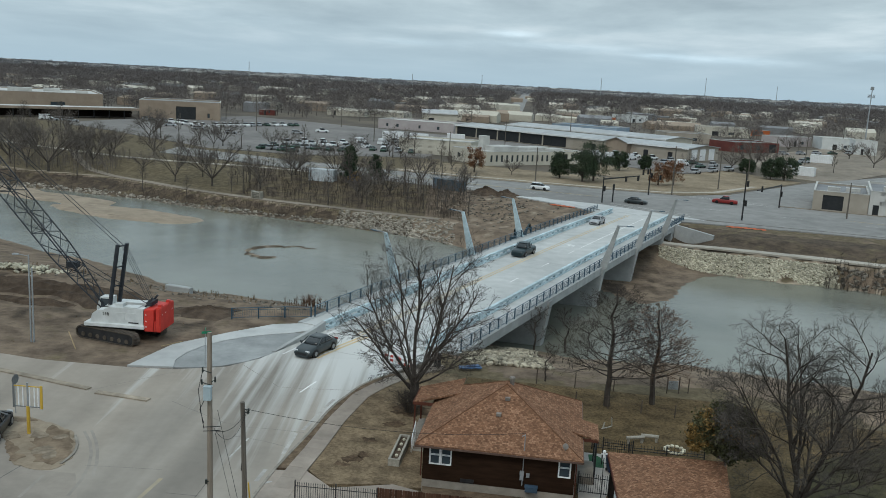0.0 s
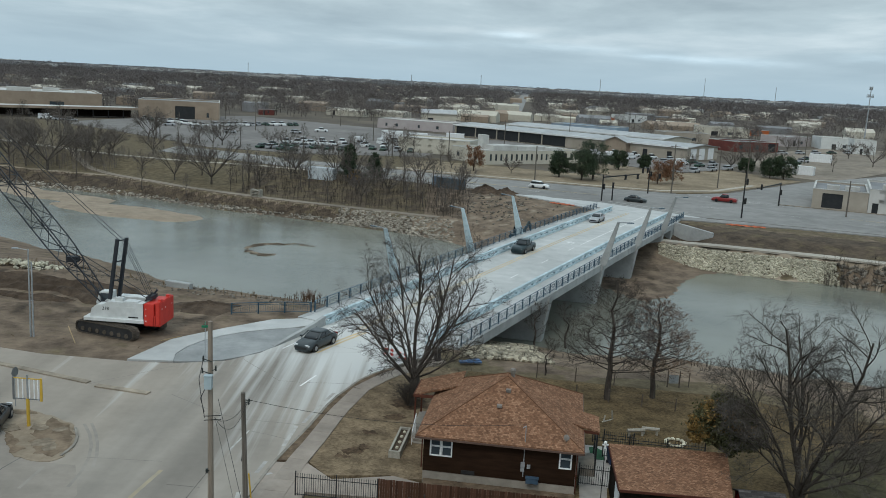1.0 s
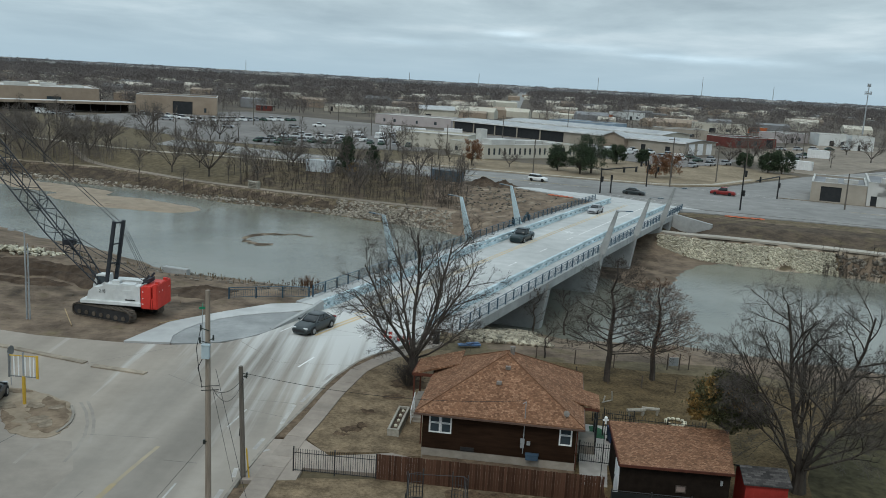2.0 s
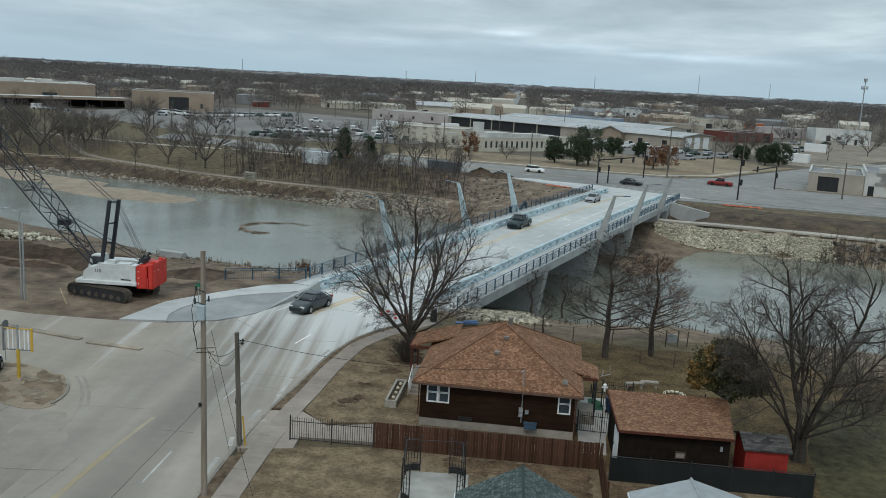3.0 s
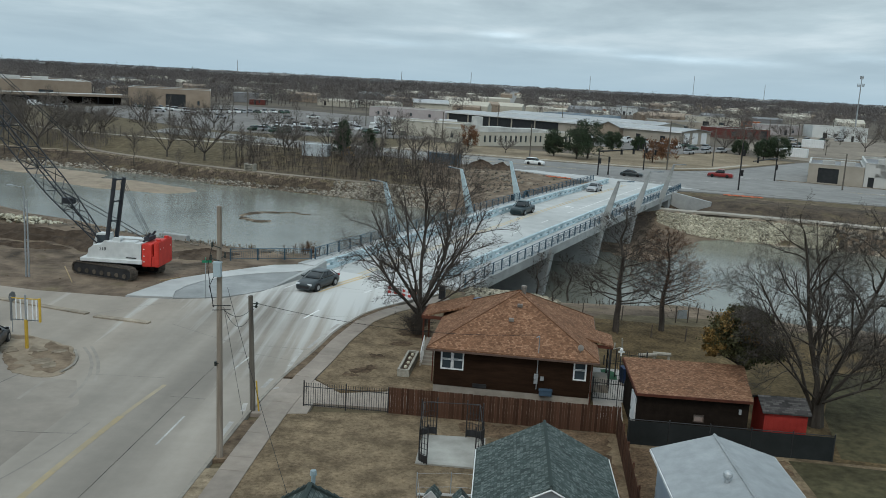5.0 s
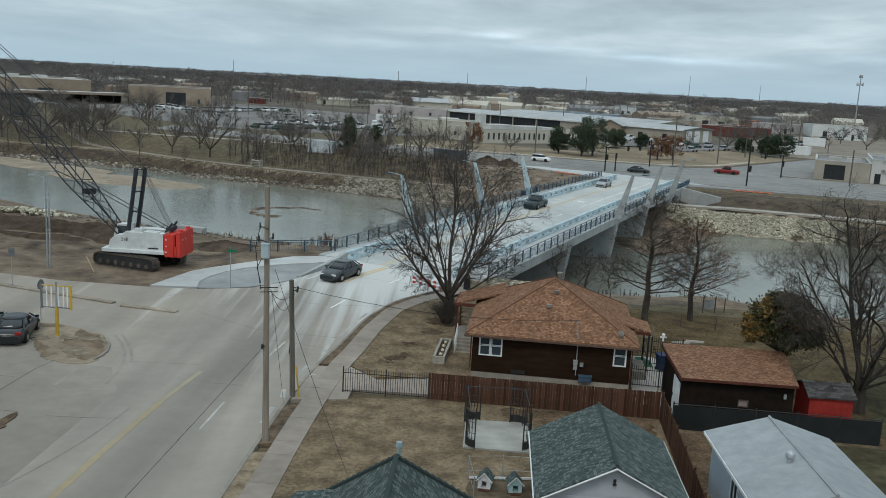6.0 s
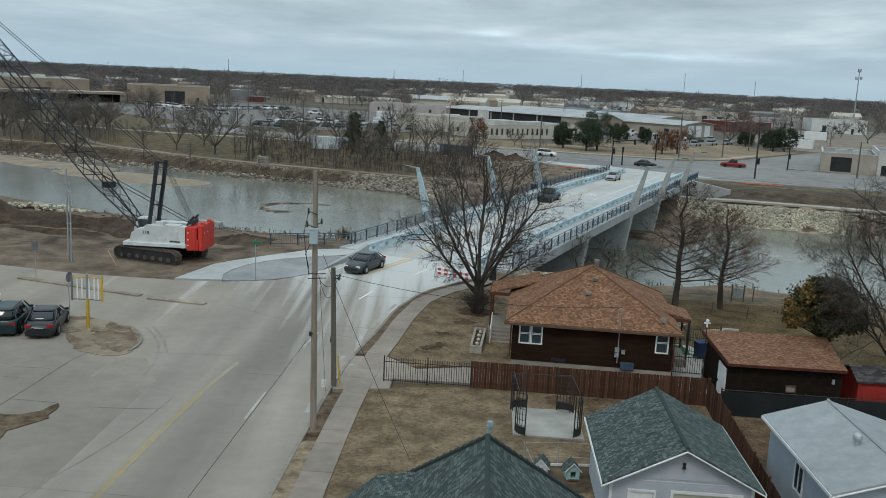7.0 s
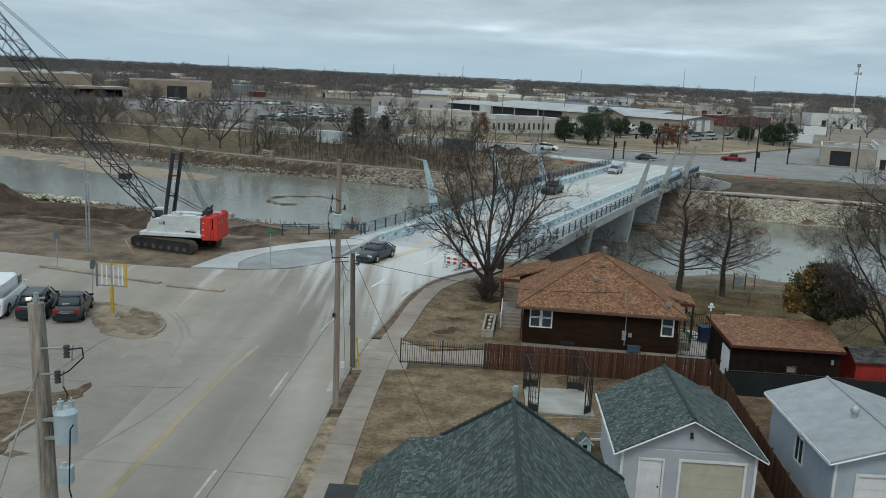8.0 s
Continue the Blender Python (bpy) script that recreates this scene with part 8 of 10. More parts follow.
def vehicle(shape, colour, label, at, turn, category="car", group="", simple=False):
    L, W, st, gh = SHAPES[shape]
    v = thing(shape if shape != "suv" else "suv_car", label, category, at, turn, group)
    bm = bmesh.new()
    rings = []
    for x, z, w in smooth_stations(st, 8 if simple else 18):
        half = [(0.90 * w, 0.20), (w, 0.40), (1.005 * w, 0.45 * z + 0.25), (0.985 * w, z - 0.17), (0.93 * w, z - 0.06), (0.78 * w, z), (0.4 * w, z + 0.02)]
        rings.append([(x, -y, h) for y, h in half] + [(x, y, h) for y, h in half[::-1]])
    loft(bm, rings)
    for f in bm.faces:
        f.smooth = len(f.verts) == 4
    part("body", bm, colour, v)
    f0, t0, t1, f1, top = gh
    base = 1.28 if shape == "van" else (1.06 if shape in ("suv", "pickup") else 0.95)
    wb, wt = W / 2 - 0.07, W / 2 - (0.12 if shape == "van" else 0.24)
    bm = bmesh.new()
    loft(bm, [cabin_ring(f0 + (t0 - f0) * u, f1 + (t1 - f1) * u, wb + (wt - wb) * u, base - 0.03 + (top - 0.08 - base + 0.03) * h) for u, h in ((0, 0), (0.45, 0.5), (0.85, 0.86), (1, 1))])
    for f in bm.faces:
        f.smooth = len(f.verts) == 4
    cabin = part("cabin_glass" if shape != "van" else "cabin", bm, CARGLASS if shape != "van" else colour, v)
    bm = bmesh.new()
    loft(bm, [cabin_ring(t0 - 0.05 + k, t1 + 0.05 - k, wt + 0.02 - k, top - 0.09 + h) for k, h in ((0, 0), (0.03, 0.05), (0.12, 0.085), (0.3, 0.10))])
    for f in bm.faces:
        f.smooth = len(f.verts) == 4
    part("roof", bm, colour, v)
    if shape == "van":
        bm = bmesh.new()
        loft(bm, [[(f1 - 0.02 + 0.02, -wb + 0.12, base + 0.12), (f1 + 0.012, wb - 0.12, base + 0.12), (t1 + 0.12, wt - 0.08, top - 0.3), (t1 + 0.12, -wt + 0.08, top - 0.3)], [(f1 + 0.03, -wb + 0.12, base + 0.12), (f1 + 0.03, wb - 0.12, base + 0.12), (t1 + 0.14, wt - 0.08, top - 0.3), (t1 + 0.14, -wt + 0.08, top - 0.3)]])
        part("windscreen", bm, CARGLASS, v)
        for s in (-1, 1):
            bm = bmesh.new(); block(bm, (0.75, 0.03, 0.5), (1.15, s * (W / 2 - 0.09), 1.65)); part("side_window", bm, CARGLASS, v)
    elif not simple:
        for s in (-1, 1):
            for x0, x1 in ((f0, t0), (f1, t1), ((f0 + f1) / 2, (t0 + t1) / 2)):
                bm = bmesh.new(); bar(bm, (x0, s * wb, base - 0.02), (x1, s * wt, top - 0.05), 0, flat=(0.07, 0.06)); part("pillar", bm, colour, v)
    if not simple:
        for s in (-1, 1):
            bm = bmesh.new(); block(bm, (0.14, 0.2, 0.13), (f1 - 0.25, s * (W / 2 + 0.06), base + 0.1)); part("mirror", bm, colour, v)
            bm = bmesh.new(); block(bm, (0.1, 0.36, 0.14), (L / 2 - 0.12, s * (W / 2 - 0.34), 0.66)); part("headlight", bm, CLEARLIGHT, v)
            bm = bmesh.new(); block(bm, (0.12, 0.34, 0.16), (-L / 2 + 0.07, s * (W / 2 - 0.30), 0.8)); part("tail_light", bm, REDLIGHT, v)
            for x in (-0.05, -1.1):
                bm = bmesh.new(); block(bm, (0.16, 0.02, 0.03), (x, s * (W / 2 + 0.005), 0.86)); part("door_handle", bm, DARK, v)
        bm = bmesh.new(); block(bm, (0.06, W * 0.6, 0.2), (L / 2 - 0.03, 0, 0.42)); part("grille", bm, DARK, v)
        bm = bmesh.new(); block(bm, (0.03, 0.5, 0.12), (-L / 2 + 0.03, 0, 0.62)); part("plate_bar", bm, WHITE_TRIM, v)
        if shape == "suv":
            for s in (-1, 1):
                bm = bmesh.new(); bar(bm, (t0 + 0.1, s * (wt - 0.08), top + 0.05), (t1 - 0.1, s * (wt - 0.08), top + 0.05), 0.022, 5); part("roof_rail", bm, DARK, v)
    r = 0.36 if shape in ("van", "suv", "pickup") else 0.33
    wheel = rim = None
    for x in (-L * 0.29, L * 0.30):
        for s in (-1, 1):
            if wheel is None:
                b2 = bmesh.new(); bar(b2, (0, -0.125, 0), (0, 0.125, 0), r, 16); wheel = mesh_of("wheel", b2, TYRE)
                b2 = bmesh.new(); bar(b2, (0, -0.133, 0), (0, 0.133, 0), r * 0.62, 12); rim = mesh_of("rim", b2, RIM)
            o = new("wheel", wheel); o.parent = v; o.matrix_basis = pose(x, s * (W / 2 - 0.1), r)
            if not simple:
                q = new("rim", rim); q.parent = o
                bm = bmesh.new(); bar(bm, (x, s * (W / 2 - 0.2), r + 0.02), (x, s * (W / 2 + 0.006), r + 0.02), r + 0.07, 18); part("wheel_arch", bm, DARK, v)
    return v


P_BLACK = paint("black_paint", (0.012, 0.014, 0.016)); P_GREY = paint("dark_grey_paint", (0.026, 0.034, 0.036)); P_WHITE = paint("white_paint", (0.62, 0.63, 0.63))
P_TEAL = paint("dark_teal_paint", (0.009, 0.022, 0.025)); P_RED = paint("dark_red_paint", (0.20, 0.018, 0.016)); P_SILVER = paint("silver_paint", (0.30, 0.31, 0.32)); P_GREEN = paint("deep_green_paint", (0.016, 0.045, 0.028))
vehicle("sedan", P_BLACK, "black sedan parked nose-in at the lot's edge", (-18.2, 54.6, 0.003), 101)
vehicle("suv", P_TEAL, "dark teal sport utility car parked in the lot", (-20.4, 54.6, 0.003), 100)
vehicle("sedan", P_SILVER, "silver-grey car parked at the lot by the street", (-11.6, 26.9, 0.003), 184)
vehicle("van", P_WHITE, "white high-roofed van parked in the lot", (-23.1, 55.2, 0.003), 99, "van")
vehicle("sedan", P_GREY, "dark grey sedan driving off the bridge", (-0.3, 75.6, 0.006), 66 + 180)
vehicle("pickup", P_TEAL, "dark pickup truck driving over the bridge", (*bp(47.0, 11.6), deck_z(47) + 0.004), BTURN + 180, "pickup truck")
vehicle("sedan", P_SILVER, "silver-grey car driving over the bridge", (*bp(84.0, 11.7), deck_z(84) + 0.004), BTURN + 180)

# ---- far bank: paths, stones and soil ----
def draped(name, pts, half, material, label, category, lift=0.05, step=2.5):
    """A thin strip that lies on the ground along a plan line."""
    p = resample(pts, step)
    out = strip(p, half)
    k = len(p)
    bm = bmesh.new()
    top = []
    for i in range(k):
        z = float(height(*p[i])) + lift
        a, b = out[i], out[2 * k - 1 - i]
        top.append((bm.verts.new((*a, z)), bm.verts.new((*b, z)), bm.verts.new((*a, z - 0.3)), bm.verts.new((*b, z - 0.3))))
    for u, v in zip(top[:-1], top[1:]):
        bm.faces.new((u[0], u[1], v[1], v[0])); bm.faces.new((u[0], v[0], v[2], u[2])); bm.faces.new((u[1], u[3], v[3], v[1]))
    return tagged(new(name, mesh_of(name, bm, material)), label, category, kind="structure")


GRAVEL = mat("tan_gravel", (0.150, 0.124, 0.095), (0.270, 0.228, 0.180), 0.3, 0.95, 0.2, 6, big=0.35)
PALEPATH = mat("pale_path", (0.33, 0.30, 0.25), (0.43, 0.39, 0.33), 0.6, 0.9, 0.1, 8)
DIRTPATH = mat("dirt_path", (0.17, 0.14, 0.11), (0.25, 0.21, 0.165), 0.5, 0.95, 0.2, 6)
draped("path", [(-130, 262), (-89, 238.4), (-75, 231), (-60, 226.4), (-37, 223.4), (-22, 218.5), (-10, 213.6)], 1.0, PALEPATH, "pale concrete footpath along the far bank", "path", 0.08)
draped("path", [(-91, 240), (-84, 227), (-76, 215.5), (-67, 207.8), (-56, 200.5), (-46, 193.2), (-34, 187.0), (-23, 182.0), (-8, 176.4), (9, 170.0)], 1.1, DIRTPATH, "dirt track at the top of the bank stones", "path", 0.10)
draped("path", [(45, 153.2), (47.5, 152.0), (57.7, 146.9), (71.7, 142.7), (80, 139.3), (92, 134.4), (112, 126.2)], 1.15, PALEPATH, "pale concrete river path above the stone wall", "path", 0.16)

ico = bmesh.new(); bmesh.ops.create_icosphere(ico, subdivisions=1, radius=1.0)
ICO_V = np.array([v.co[:] for v in ico.verts]); ICO_F = np.array([[v.index for v in f.verts] for f in ico.faces]); ico.free()


def stones(name, places, sizes, seed, material, label, category="stones", squash=0.65):
    rng = np.random.default_rng(seed)
    k = len(places)
    n = len(ICO_V)
    v = ICO_V[None] * (1 + rng.uniform(-0.25, 0.25, (k, n, 1))) * np.asarray(sizes)[:, None, None] * rng.uniform(0.7, 1.2, (k, 1, 3)) * [1, 1, squash]
    a = rng.uniform(0, 6.28, k)
    c, s = np.cos(a), np.sin(a)
    x, y = v[..., 0] * c[:, None] - v[..., 1] * s[:, None], v[..., 0] * s[:, None] + v[..., 1] * c[:, None]
    tilt = rng.uniform(-0.5, 0.5, k)
    z = v[..., 2] + x * tilt[:, None]
    v = np.stack([x, y, z], -1) + np.asarray(places)[:, None]
    f = (ICO_F[None] + (np.arange(k) * n)[:, None, None]).reshape(-1, 3)
    return tagged(new(name, soup(name, v.reshape(-1, 3).tolist(), f.tolist(), material)), label, category, kind="stuff")


ROCK_FOOT, ROCK_TOP = ((46, 147.7), (57.7, 142.6), (71.7, 138.4), (80, 134.9)), ((46, 150.2), (57.7, 144.9), (71.7, 140.7), (80, 137.3))


def bank_places(count, x0, x1, seed, line_a, line_b, lo=0.0, hi=1.0, sink=0.05, level=None):
    rng = np.random.default_rng(seed)
    x = rng.uniform(x0, x1, count)
    t = rng.uniform(lo, hi, count)
    y = along(line_a, x) * (1 - t) + along(line_b, x) * t
    return np.stack([x, y, height(x, y) - sink if level is None else level[0] + (level[1] - level[0]) * t], -1)


rng = np.random.default_rng(3)
stones("riprap", bank_places(4200, 46.5, 72.5, 51, ROCK_FOOT, ROCK_TOP, 0.0, 0.95, level=(-5.0, -1.60)), rng.uniform(0.13, 0.30, 4200), 61, STONE, "cream limestone riprap on the river wall")
stones("riprap", bank_places(500, 71, 118, 52, FAR_EDGE, FAR_PATH, -0.02, 0.9), rng.uniform(0.2, 0.55, 500), 62, GREYSTONE, "grey riprap along the river wall")
stones("riprap", bank_places(1300, -105, 10, 53, FAR_EDGE, FAR_PATH, -0.04, 0.26), rng.uniform(0.12, 0.5, 1300), 63, mat("pale_grey_riprap", (0.14, 0.124, 0.10), (0.30, 0.27, 0.225), 1.2, 0.95, 0.4, 9, spec=0.15, island=0.5), "grey broken stone on the far bank")
stones("riprap", bank_places(800, -11, 12, 54, FAR_EDGE, FAR_PATH, -0.02, 0.98), rng.uniform(0.2, 0.5, 800), 64, mat("buff_riprap", (0.17, 0.148, 0.118), (0.30, 0.268, 0.218), 1.2, 0.95, 0.4, 9, island=0.4), "buff broken stone on the far bank")
k = 1300
q = np.stack([rng.uniform(12.6, 20.4, k), rng.uniform(74.8, 90, k)], -1)
q = q[(q - np.array(B0)) @ np.array(BN) < 6.5]
stones("riprap", np.c_[q, height(q[:, 0], q[:, 1]) + 0.12], rng.uniform(0.16, 0.40, len(q)), 65, mat("tan_riprap", (0.185, 0.160, 0.118), (0.400, 0.360, 0.275), 1.3, 0.95, 0.4, 9, spec=0.15, island=0.5), "cream limestone riprap under the bridge end")
k = 230
q = np.stack([-38.5 + rng.normal(0, 2.6, k), 100.6 + rng.normal(0, 0.9, k)], -1)
stones("rubble", np.c_[q, height(q[:, 0], q[:, 1]) + 0.15 + rng.uniform(0, 0.4, k) * (np.abs(q[:, 0] + 38.5) < 3)], rng.uniform(0.12, 0.36, k), 66, STONE, "heap of pale broken concrete at the water's edge")
k = 420
q = np.stack([rng.uniform(-50, -2, k), np.zeros(k)], -1)
q[:, 1] = along(NEAR_TOP, q[:, 0]) + rng.uniform(-1.2, 6, k)
stones("rubble", np.c_[q, height(q[:, 0], q[:, 1])], rng.uniform(0.08, 0.34, k) * rng.uniform(0.5, 1.2, k), 67, GREYSTONE, "scattered broken stone along the near bank")
k = 420
q = np.stack([rng.uniform(-46, -9, k), rng.uniform(72, 94, k)], -1)
stones("clods", np.c_[q, height(q[:, 0], q[:, 1])], rng.uniform(0.02, 0.12, k) * rng.uniform(0.3, 1.1, k), 68, SOIL, "clods of earth on the building site", "earth")
k = 260
q = np.stack([20 + rng.normal(0, 5, k), 178 + rng.normal(0, 6, k)], -1)
stones("rubble", np.c_[q, height(q[:, 0], q[:, 1]) + 0.05], rng.uniform(0.1, 0.4, k), 69, GREYSTONE, "pale broken stone on the far building site")


def mound(name, label, at, r, h, seed, material):
    n = 28
    v, f = [(0, 0, h)], []
    rng_ = np.random.default_rng(seed)
    rings = 9
    for i in range(1, rings + 1):
        t = i / rings
        for j in range(n):
            a = 2 * math.pi * j / n
            rr = r * t * (1 + 0.16 * math.sin(3 * a + seed) + 0.10 * math.sin(7 * a + 2 * seed) + rng_.normal(0, 0.03))
            v.append((rr * math.cos(a) * 1.35, rr * math.sin(a), h * (1 - t) ** 1.2 * (1 + rng_.normal(0, 0.10)) - (0.4 if i == rings else 0)))
    for j in range(n):
        f.append((0, 1 + j, 1 + (j + 1) % n))
        for i in range(rings - 1):
            a, b = 1 + i * n + j, 1 + i * n + (j + 1) % n
            f.append((a, a + n, b + n, b))
    o = new(name, soup(name, v, f, material))
    o.matrix_basis = pose(*at)
    tagged(o, label, "soil heap")


mound("soil_mound", "dark heap of excavated soil by the river", (-43.5, 93.0, -0.2), 5.8, 4.3, 1, PILE)


def berm(name, label, line, half, h, seed, material):
    """A low uneven ridge of dumped soil with furrows along it."""
    pts = resample(line, 0.6)
    rng_ = np.random.default_rng(seed)
    n, v, f = 13, [], []
    for i, (x, y) in enumerate(pts):
        x0, y0 = pts[max(i - 1, 0)]
        x1, y1 = pts[min(i + 1, len(pts) - 1)]
        k = math.hypot(x1 - x0, y1 - y0)
        nx, ny = -(y1 - y0) / k, (x1 - x0) / k
        end = min(1.0, min(i, len(pts) - 1 - i) / 5)
        w = half * (0.45 + 0.55 * end) * (1 + 0.22 * math.sin(i * 0.33 + seed) + 0.1 * math.sin(i * 0.9))
        for j in range(n):
            u = 2 * j / (n - 1) - 1
            z = h * end * (1 - u * u) * (0.8 + 0.35 * math.sin(j * 2.1 + 0.12 * i)) + rng_.normal(0, 0.05) - (0.35 if j in (0, n - 1) else 0)
            v.append((x + nx * w * u, y + ny * w * u, float(height(x, y)) + z))
    for i in range(len(pts) - 1):
        for j in range(n - 1):
            a = i * n + j
            f.append((a, a + 1, a + n + 1, a + n))
    tagged(new(name, soup(name, v, f, material)), label, "soil heap")


berm("soil_berm", "long low ridge of dark excavated soil with furrows", [(-45, 94.5), (-38, 93.6), (-33, 92.9), (-28, 91.4), (-23, 89.2), (-19.5, 88.0)], 2.9, 0.75, 2, PILE)
berm("soil_berm", "low furrowed ridge of dark soil beside the crane", [(-36, 88.6), (-31, 87.4), (-26, 86.4)], 1.2, 0.3, 4, PILE)
mound("soil_mound", "low spread of dark excavated soil by the railing", (-13.0, 86.8, -0.2), 3.0, 0.8, 5, PILE)
for x, y, r, h in ((18.5, 193.5, 3.2, 1.9), (22.8, 192.2, 2.6, 1.6)):
    mound("soil_mound", "dark soil heap on the far building site", (x, y, float(height(x, y)) - 0.1), r, h, int(r * 10), PILE)
bl = thing("concrete_block", "grey concrete barrier block by the water", "barrier", (-18.4, 95.6, float(height(-18.4, 95.6)) - 0.1), -20)
bm = bmesh.new(); block(bm, (3.2, 0.7, 0.8), (0, 0, 0.4)); bmesh.ops.bevel(bm, geom=bm.edges[:], offset=0.06, segments=1, affect="EDGES"); part("block", bm, PIER, bl)

# ---- far streets and lots ----
sheet("road", [(-70, 247), (-30, 224.5), (-10, 211.5), (15, 199.3), (30.7, 191.6), (42.5, 185.4), (57.5, 172.6), (90.6, 161.5), (170, 126), (300, 66), (300, 92), (170, 156), (104, 190), (83, 198), (64.6, 210), (46.3, 214.6), (15.4, 223), (-3.6, 231), (-30, 243), (-70, 266)], -0.4, 0.02, AVENUE, "grey avenue crossing beyond the bridge", "road")
sheet("road", [(64.6, 209.5), (83, 197.5), (104, 190), (112, 203), (128, 232), (170, 290), (232, 372), (222, 380), (160, 300), (113.4, 258), (78.5, 217.3)], -0.4, 0.025, AVENUE, "grey side street leading away from the junction", "road")
sheet("road", [bp(102.5, 2.0), bp(102.5, 14.3), (37.5, 182.5), (31.5, 190.6), (42.5, 186.6), (57.0, 173.8), (61, 169.8)], -0.4, 0.03, NEWROAD, "fresh pale concrete mouth of the bridge road", "road")
sheet("pavement", [bp(100, 14.0), bp(100, 16.8), (36.8, 178.5), (26, 190.5), (24.2, 192.2), (30.5, 191.8), (35.2, 187.2)], -0.4, 0.10, NEWROAD, "new pale concrete corner walk", "pavement")
sheet("pavement", [bp(99, -0.2), bp(103, 2.4), (62, 169.5), (78, 164.5), (92, 159.8), (91.3, 158.3), (76, 162.6), (62, 165.5), (56, 166.8)], -0.4, 0.10, AVENUE, "new concrete walk beside the avenue", "pavement")
sheet("parking_lot", [(-138, 340), (-112, 318), (-62, 268), (-34, 262), (2, 274), (13, 318), (14, 385), (-26, 414), (-92, 458), (-124, 402)], -0.4, 0.015, ASPHALT, "wide dark asphalt vehicle yard", "parking lot")
sheet("parking_lot", [(54, 292), (80, 268), (100, 290), (112, 312), (98, 312), (60, 340), (30, 372), (16, 372), (30, 330)], -0.4, 0.015, ASPHALT, "asphalt yard before the long warehouse", "parking lot")
sheet("parking_lot", [(118, 330), (112, 275), (122, 262), (170, 320), (240, 420), (215, 470), (150, 390)], -0.4, 0.012, GRAVEL, "tan gravel truck yard", "parking lot")
sheet("parking_lot", [(88, 199), (105, 191.5), (190, 150), (230, 215), (130, 230), (113, 204)], -0.4, 0.012, GRAVEL, "tan gravel yard beside the corner building", "parking lot")
line = resample([(56, 700), (122, 1464), (210, 2500)], 60)
draped("road", line, 7, AVENUE, "straight grey street running away through the trees", "road", 0.4, 60)
for a, b in (((44.5, 186.4), (58.5, 174.6)), ((66.5, 208), (84.5, 196.5))):
    for o in (0, 2.6):
        line_strip([(a[0], a[1] + o), (b[0], b[1] + o)], 0.16, WHITE_LINE, "white crosswalk line", 0.04)
for k in range(9):
    x, y = -20 + 14 * k, 228 - 6.6 * k
    line_strip([(x, y), (x + 4, y - 1.9)], 0.1, WHITE_LINE, "white lane dash on the avenue", 0.034)
for o in (0.0, 0.5):
    line_strip([(-55, 247 + o), (15, 211 + o), (44, 199.5 + o)], 0.09, YELLOW_LINE, "yellow centre line of the avenue", 0.034)
    line_strip([(92, 181 + o), (170, 141 + o)], 0.09, YELLOW_LINE, "yellow centre line of the avenue", 0.034)
draped("kerb", [(-30, 243.3), (-3.6, 231.3), (15.4, 223.3), (46.3, 214.9), (64.0, 210.6)], 0.2, KERB, "pale kerb of the avenue", "kerb", 0.25)
draped("path", [(-3.6, 236.3), (15.4, 228.3), (46.3, 219.0), (62, 215.5), (76, 221), (92, 240)], 0.8, PALEPATH, "pale footpath behind the avenue's verge", "path", 0.13)
draped("kerb", [(84, 199.2), (104, 191), (170, 157.5)], 0.25, YKERB, "yellowed kerb at the corner", "kerb", 0.27)

STRAW = mat("straw_verge", (0.175, 0.138, 0.092), (0.285, 0.230, 0.162), 0.7, 0.97, 0.5, 5, spec=0.1, big=0.35)
sheet("verge", [(-3.6, 231.6), (15.4, 223.6), (46.3, 215.2), (63.5, 211.2), (72, 215), (79, 221), (112, 259.5), (106, 268), (98, 287), (80, 266), (54, 290), (44, 276), (56, 243), (20, 257), (2, 262)], -0.4, 0.01, STRAW, "straw-coloured dry grass verge beyond the avenue", "verge")

# ---- buildings ----
WHITEW = mat("white_metal_wall", (0.52, 0.535, 0.52), (0.64, 0.65, 0.635), 0.25, 0.7, 0.05, big=0.12)
TANW = mat("tan_wall", (0.25, 0.195, 0.145), (0.32, 0.255, 0.195), 0.25, 0.85, 0.05, big=0.15)
CREAMW = mat("cream_wall", (0.44, 0.41, 0.34), (0.54, 0.51, 0.43), 0.25, 0.85, 0.05, big=0.12)
PINKW = mat("pinkish_grey_wall", (0.36, 0.32, 0.315), (0.44, 0.40, 0.39), 0.25, 0.85, 0.05, big=0.12)
BEIGEW = mat("beige_block_wall", (0.30, 0.265, 0.215), (0.38, 0.34, 0.285), 0.3, 0.85, 0.05, big=0.15)
FLATROOF = mat("pale_flat_roof", (0.36, 0.355, 0.33), (0.55, 0.545, 0.52), 0.3, 0.9, 0.05, big=0.2)
GREYROOF = mat("grey_flat_roof", (0.17, 0.175, 0.18), (0.25, 0.255, 0.26), 0.12, 0.9, 0.05, big=0.25)
METALROOF = mat("white_metal_roof", (0.28, 0.29, 0.29), (0.42, 0.43, 0.43), 0.35, 0.55, 0.04, big=0.15, stretch=(3, 0.4, 1))
REDBRICK = mat("dark_red_wall", (0.115, 0.034, 0.028), (0.165, 0.050, 0.040), 0.3, 0.85, 0.05, big=0.2)
ORANGEW = mat("orange_wall", (0.42, 0.10, 0.025), (0.52, 0.14, 0.04), 0.3, 0.8, 0.05)
BLUEW = mat("faded_blue_wall", (0.20, 0.27, 0.34), (0.28, 0.35, 0.42), 0.3, 0.8, 0.05)
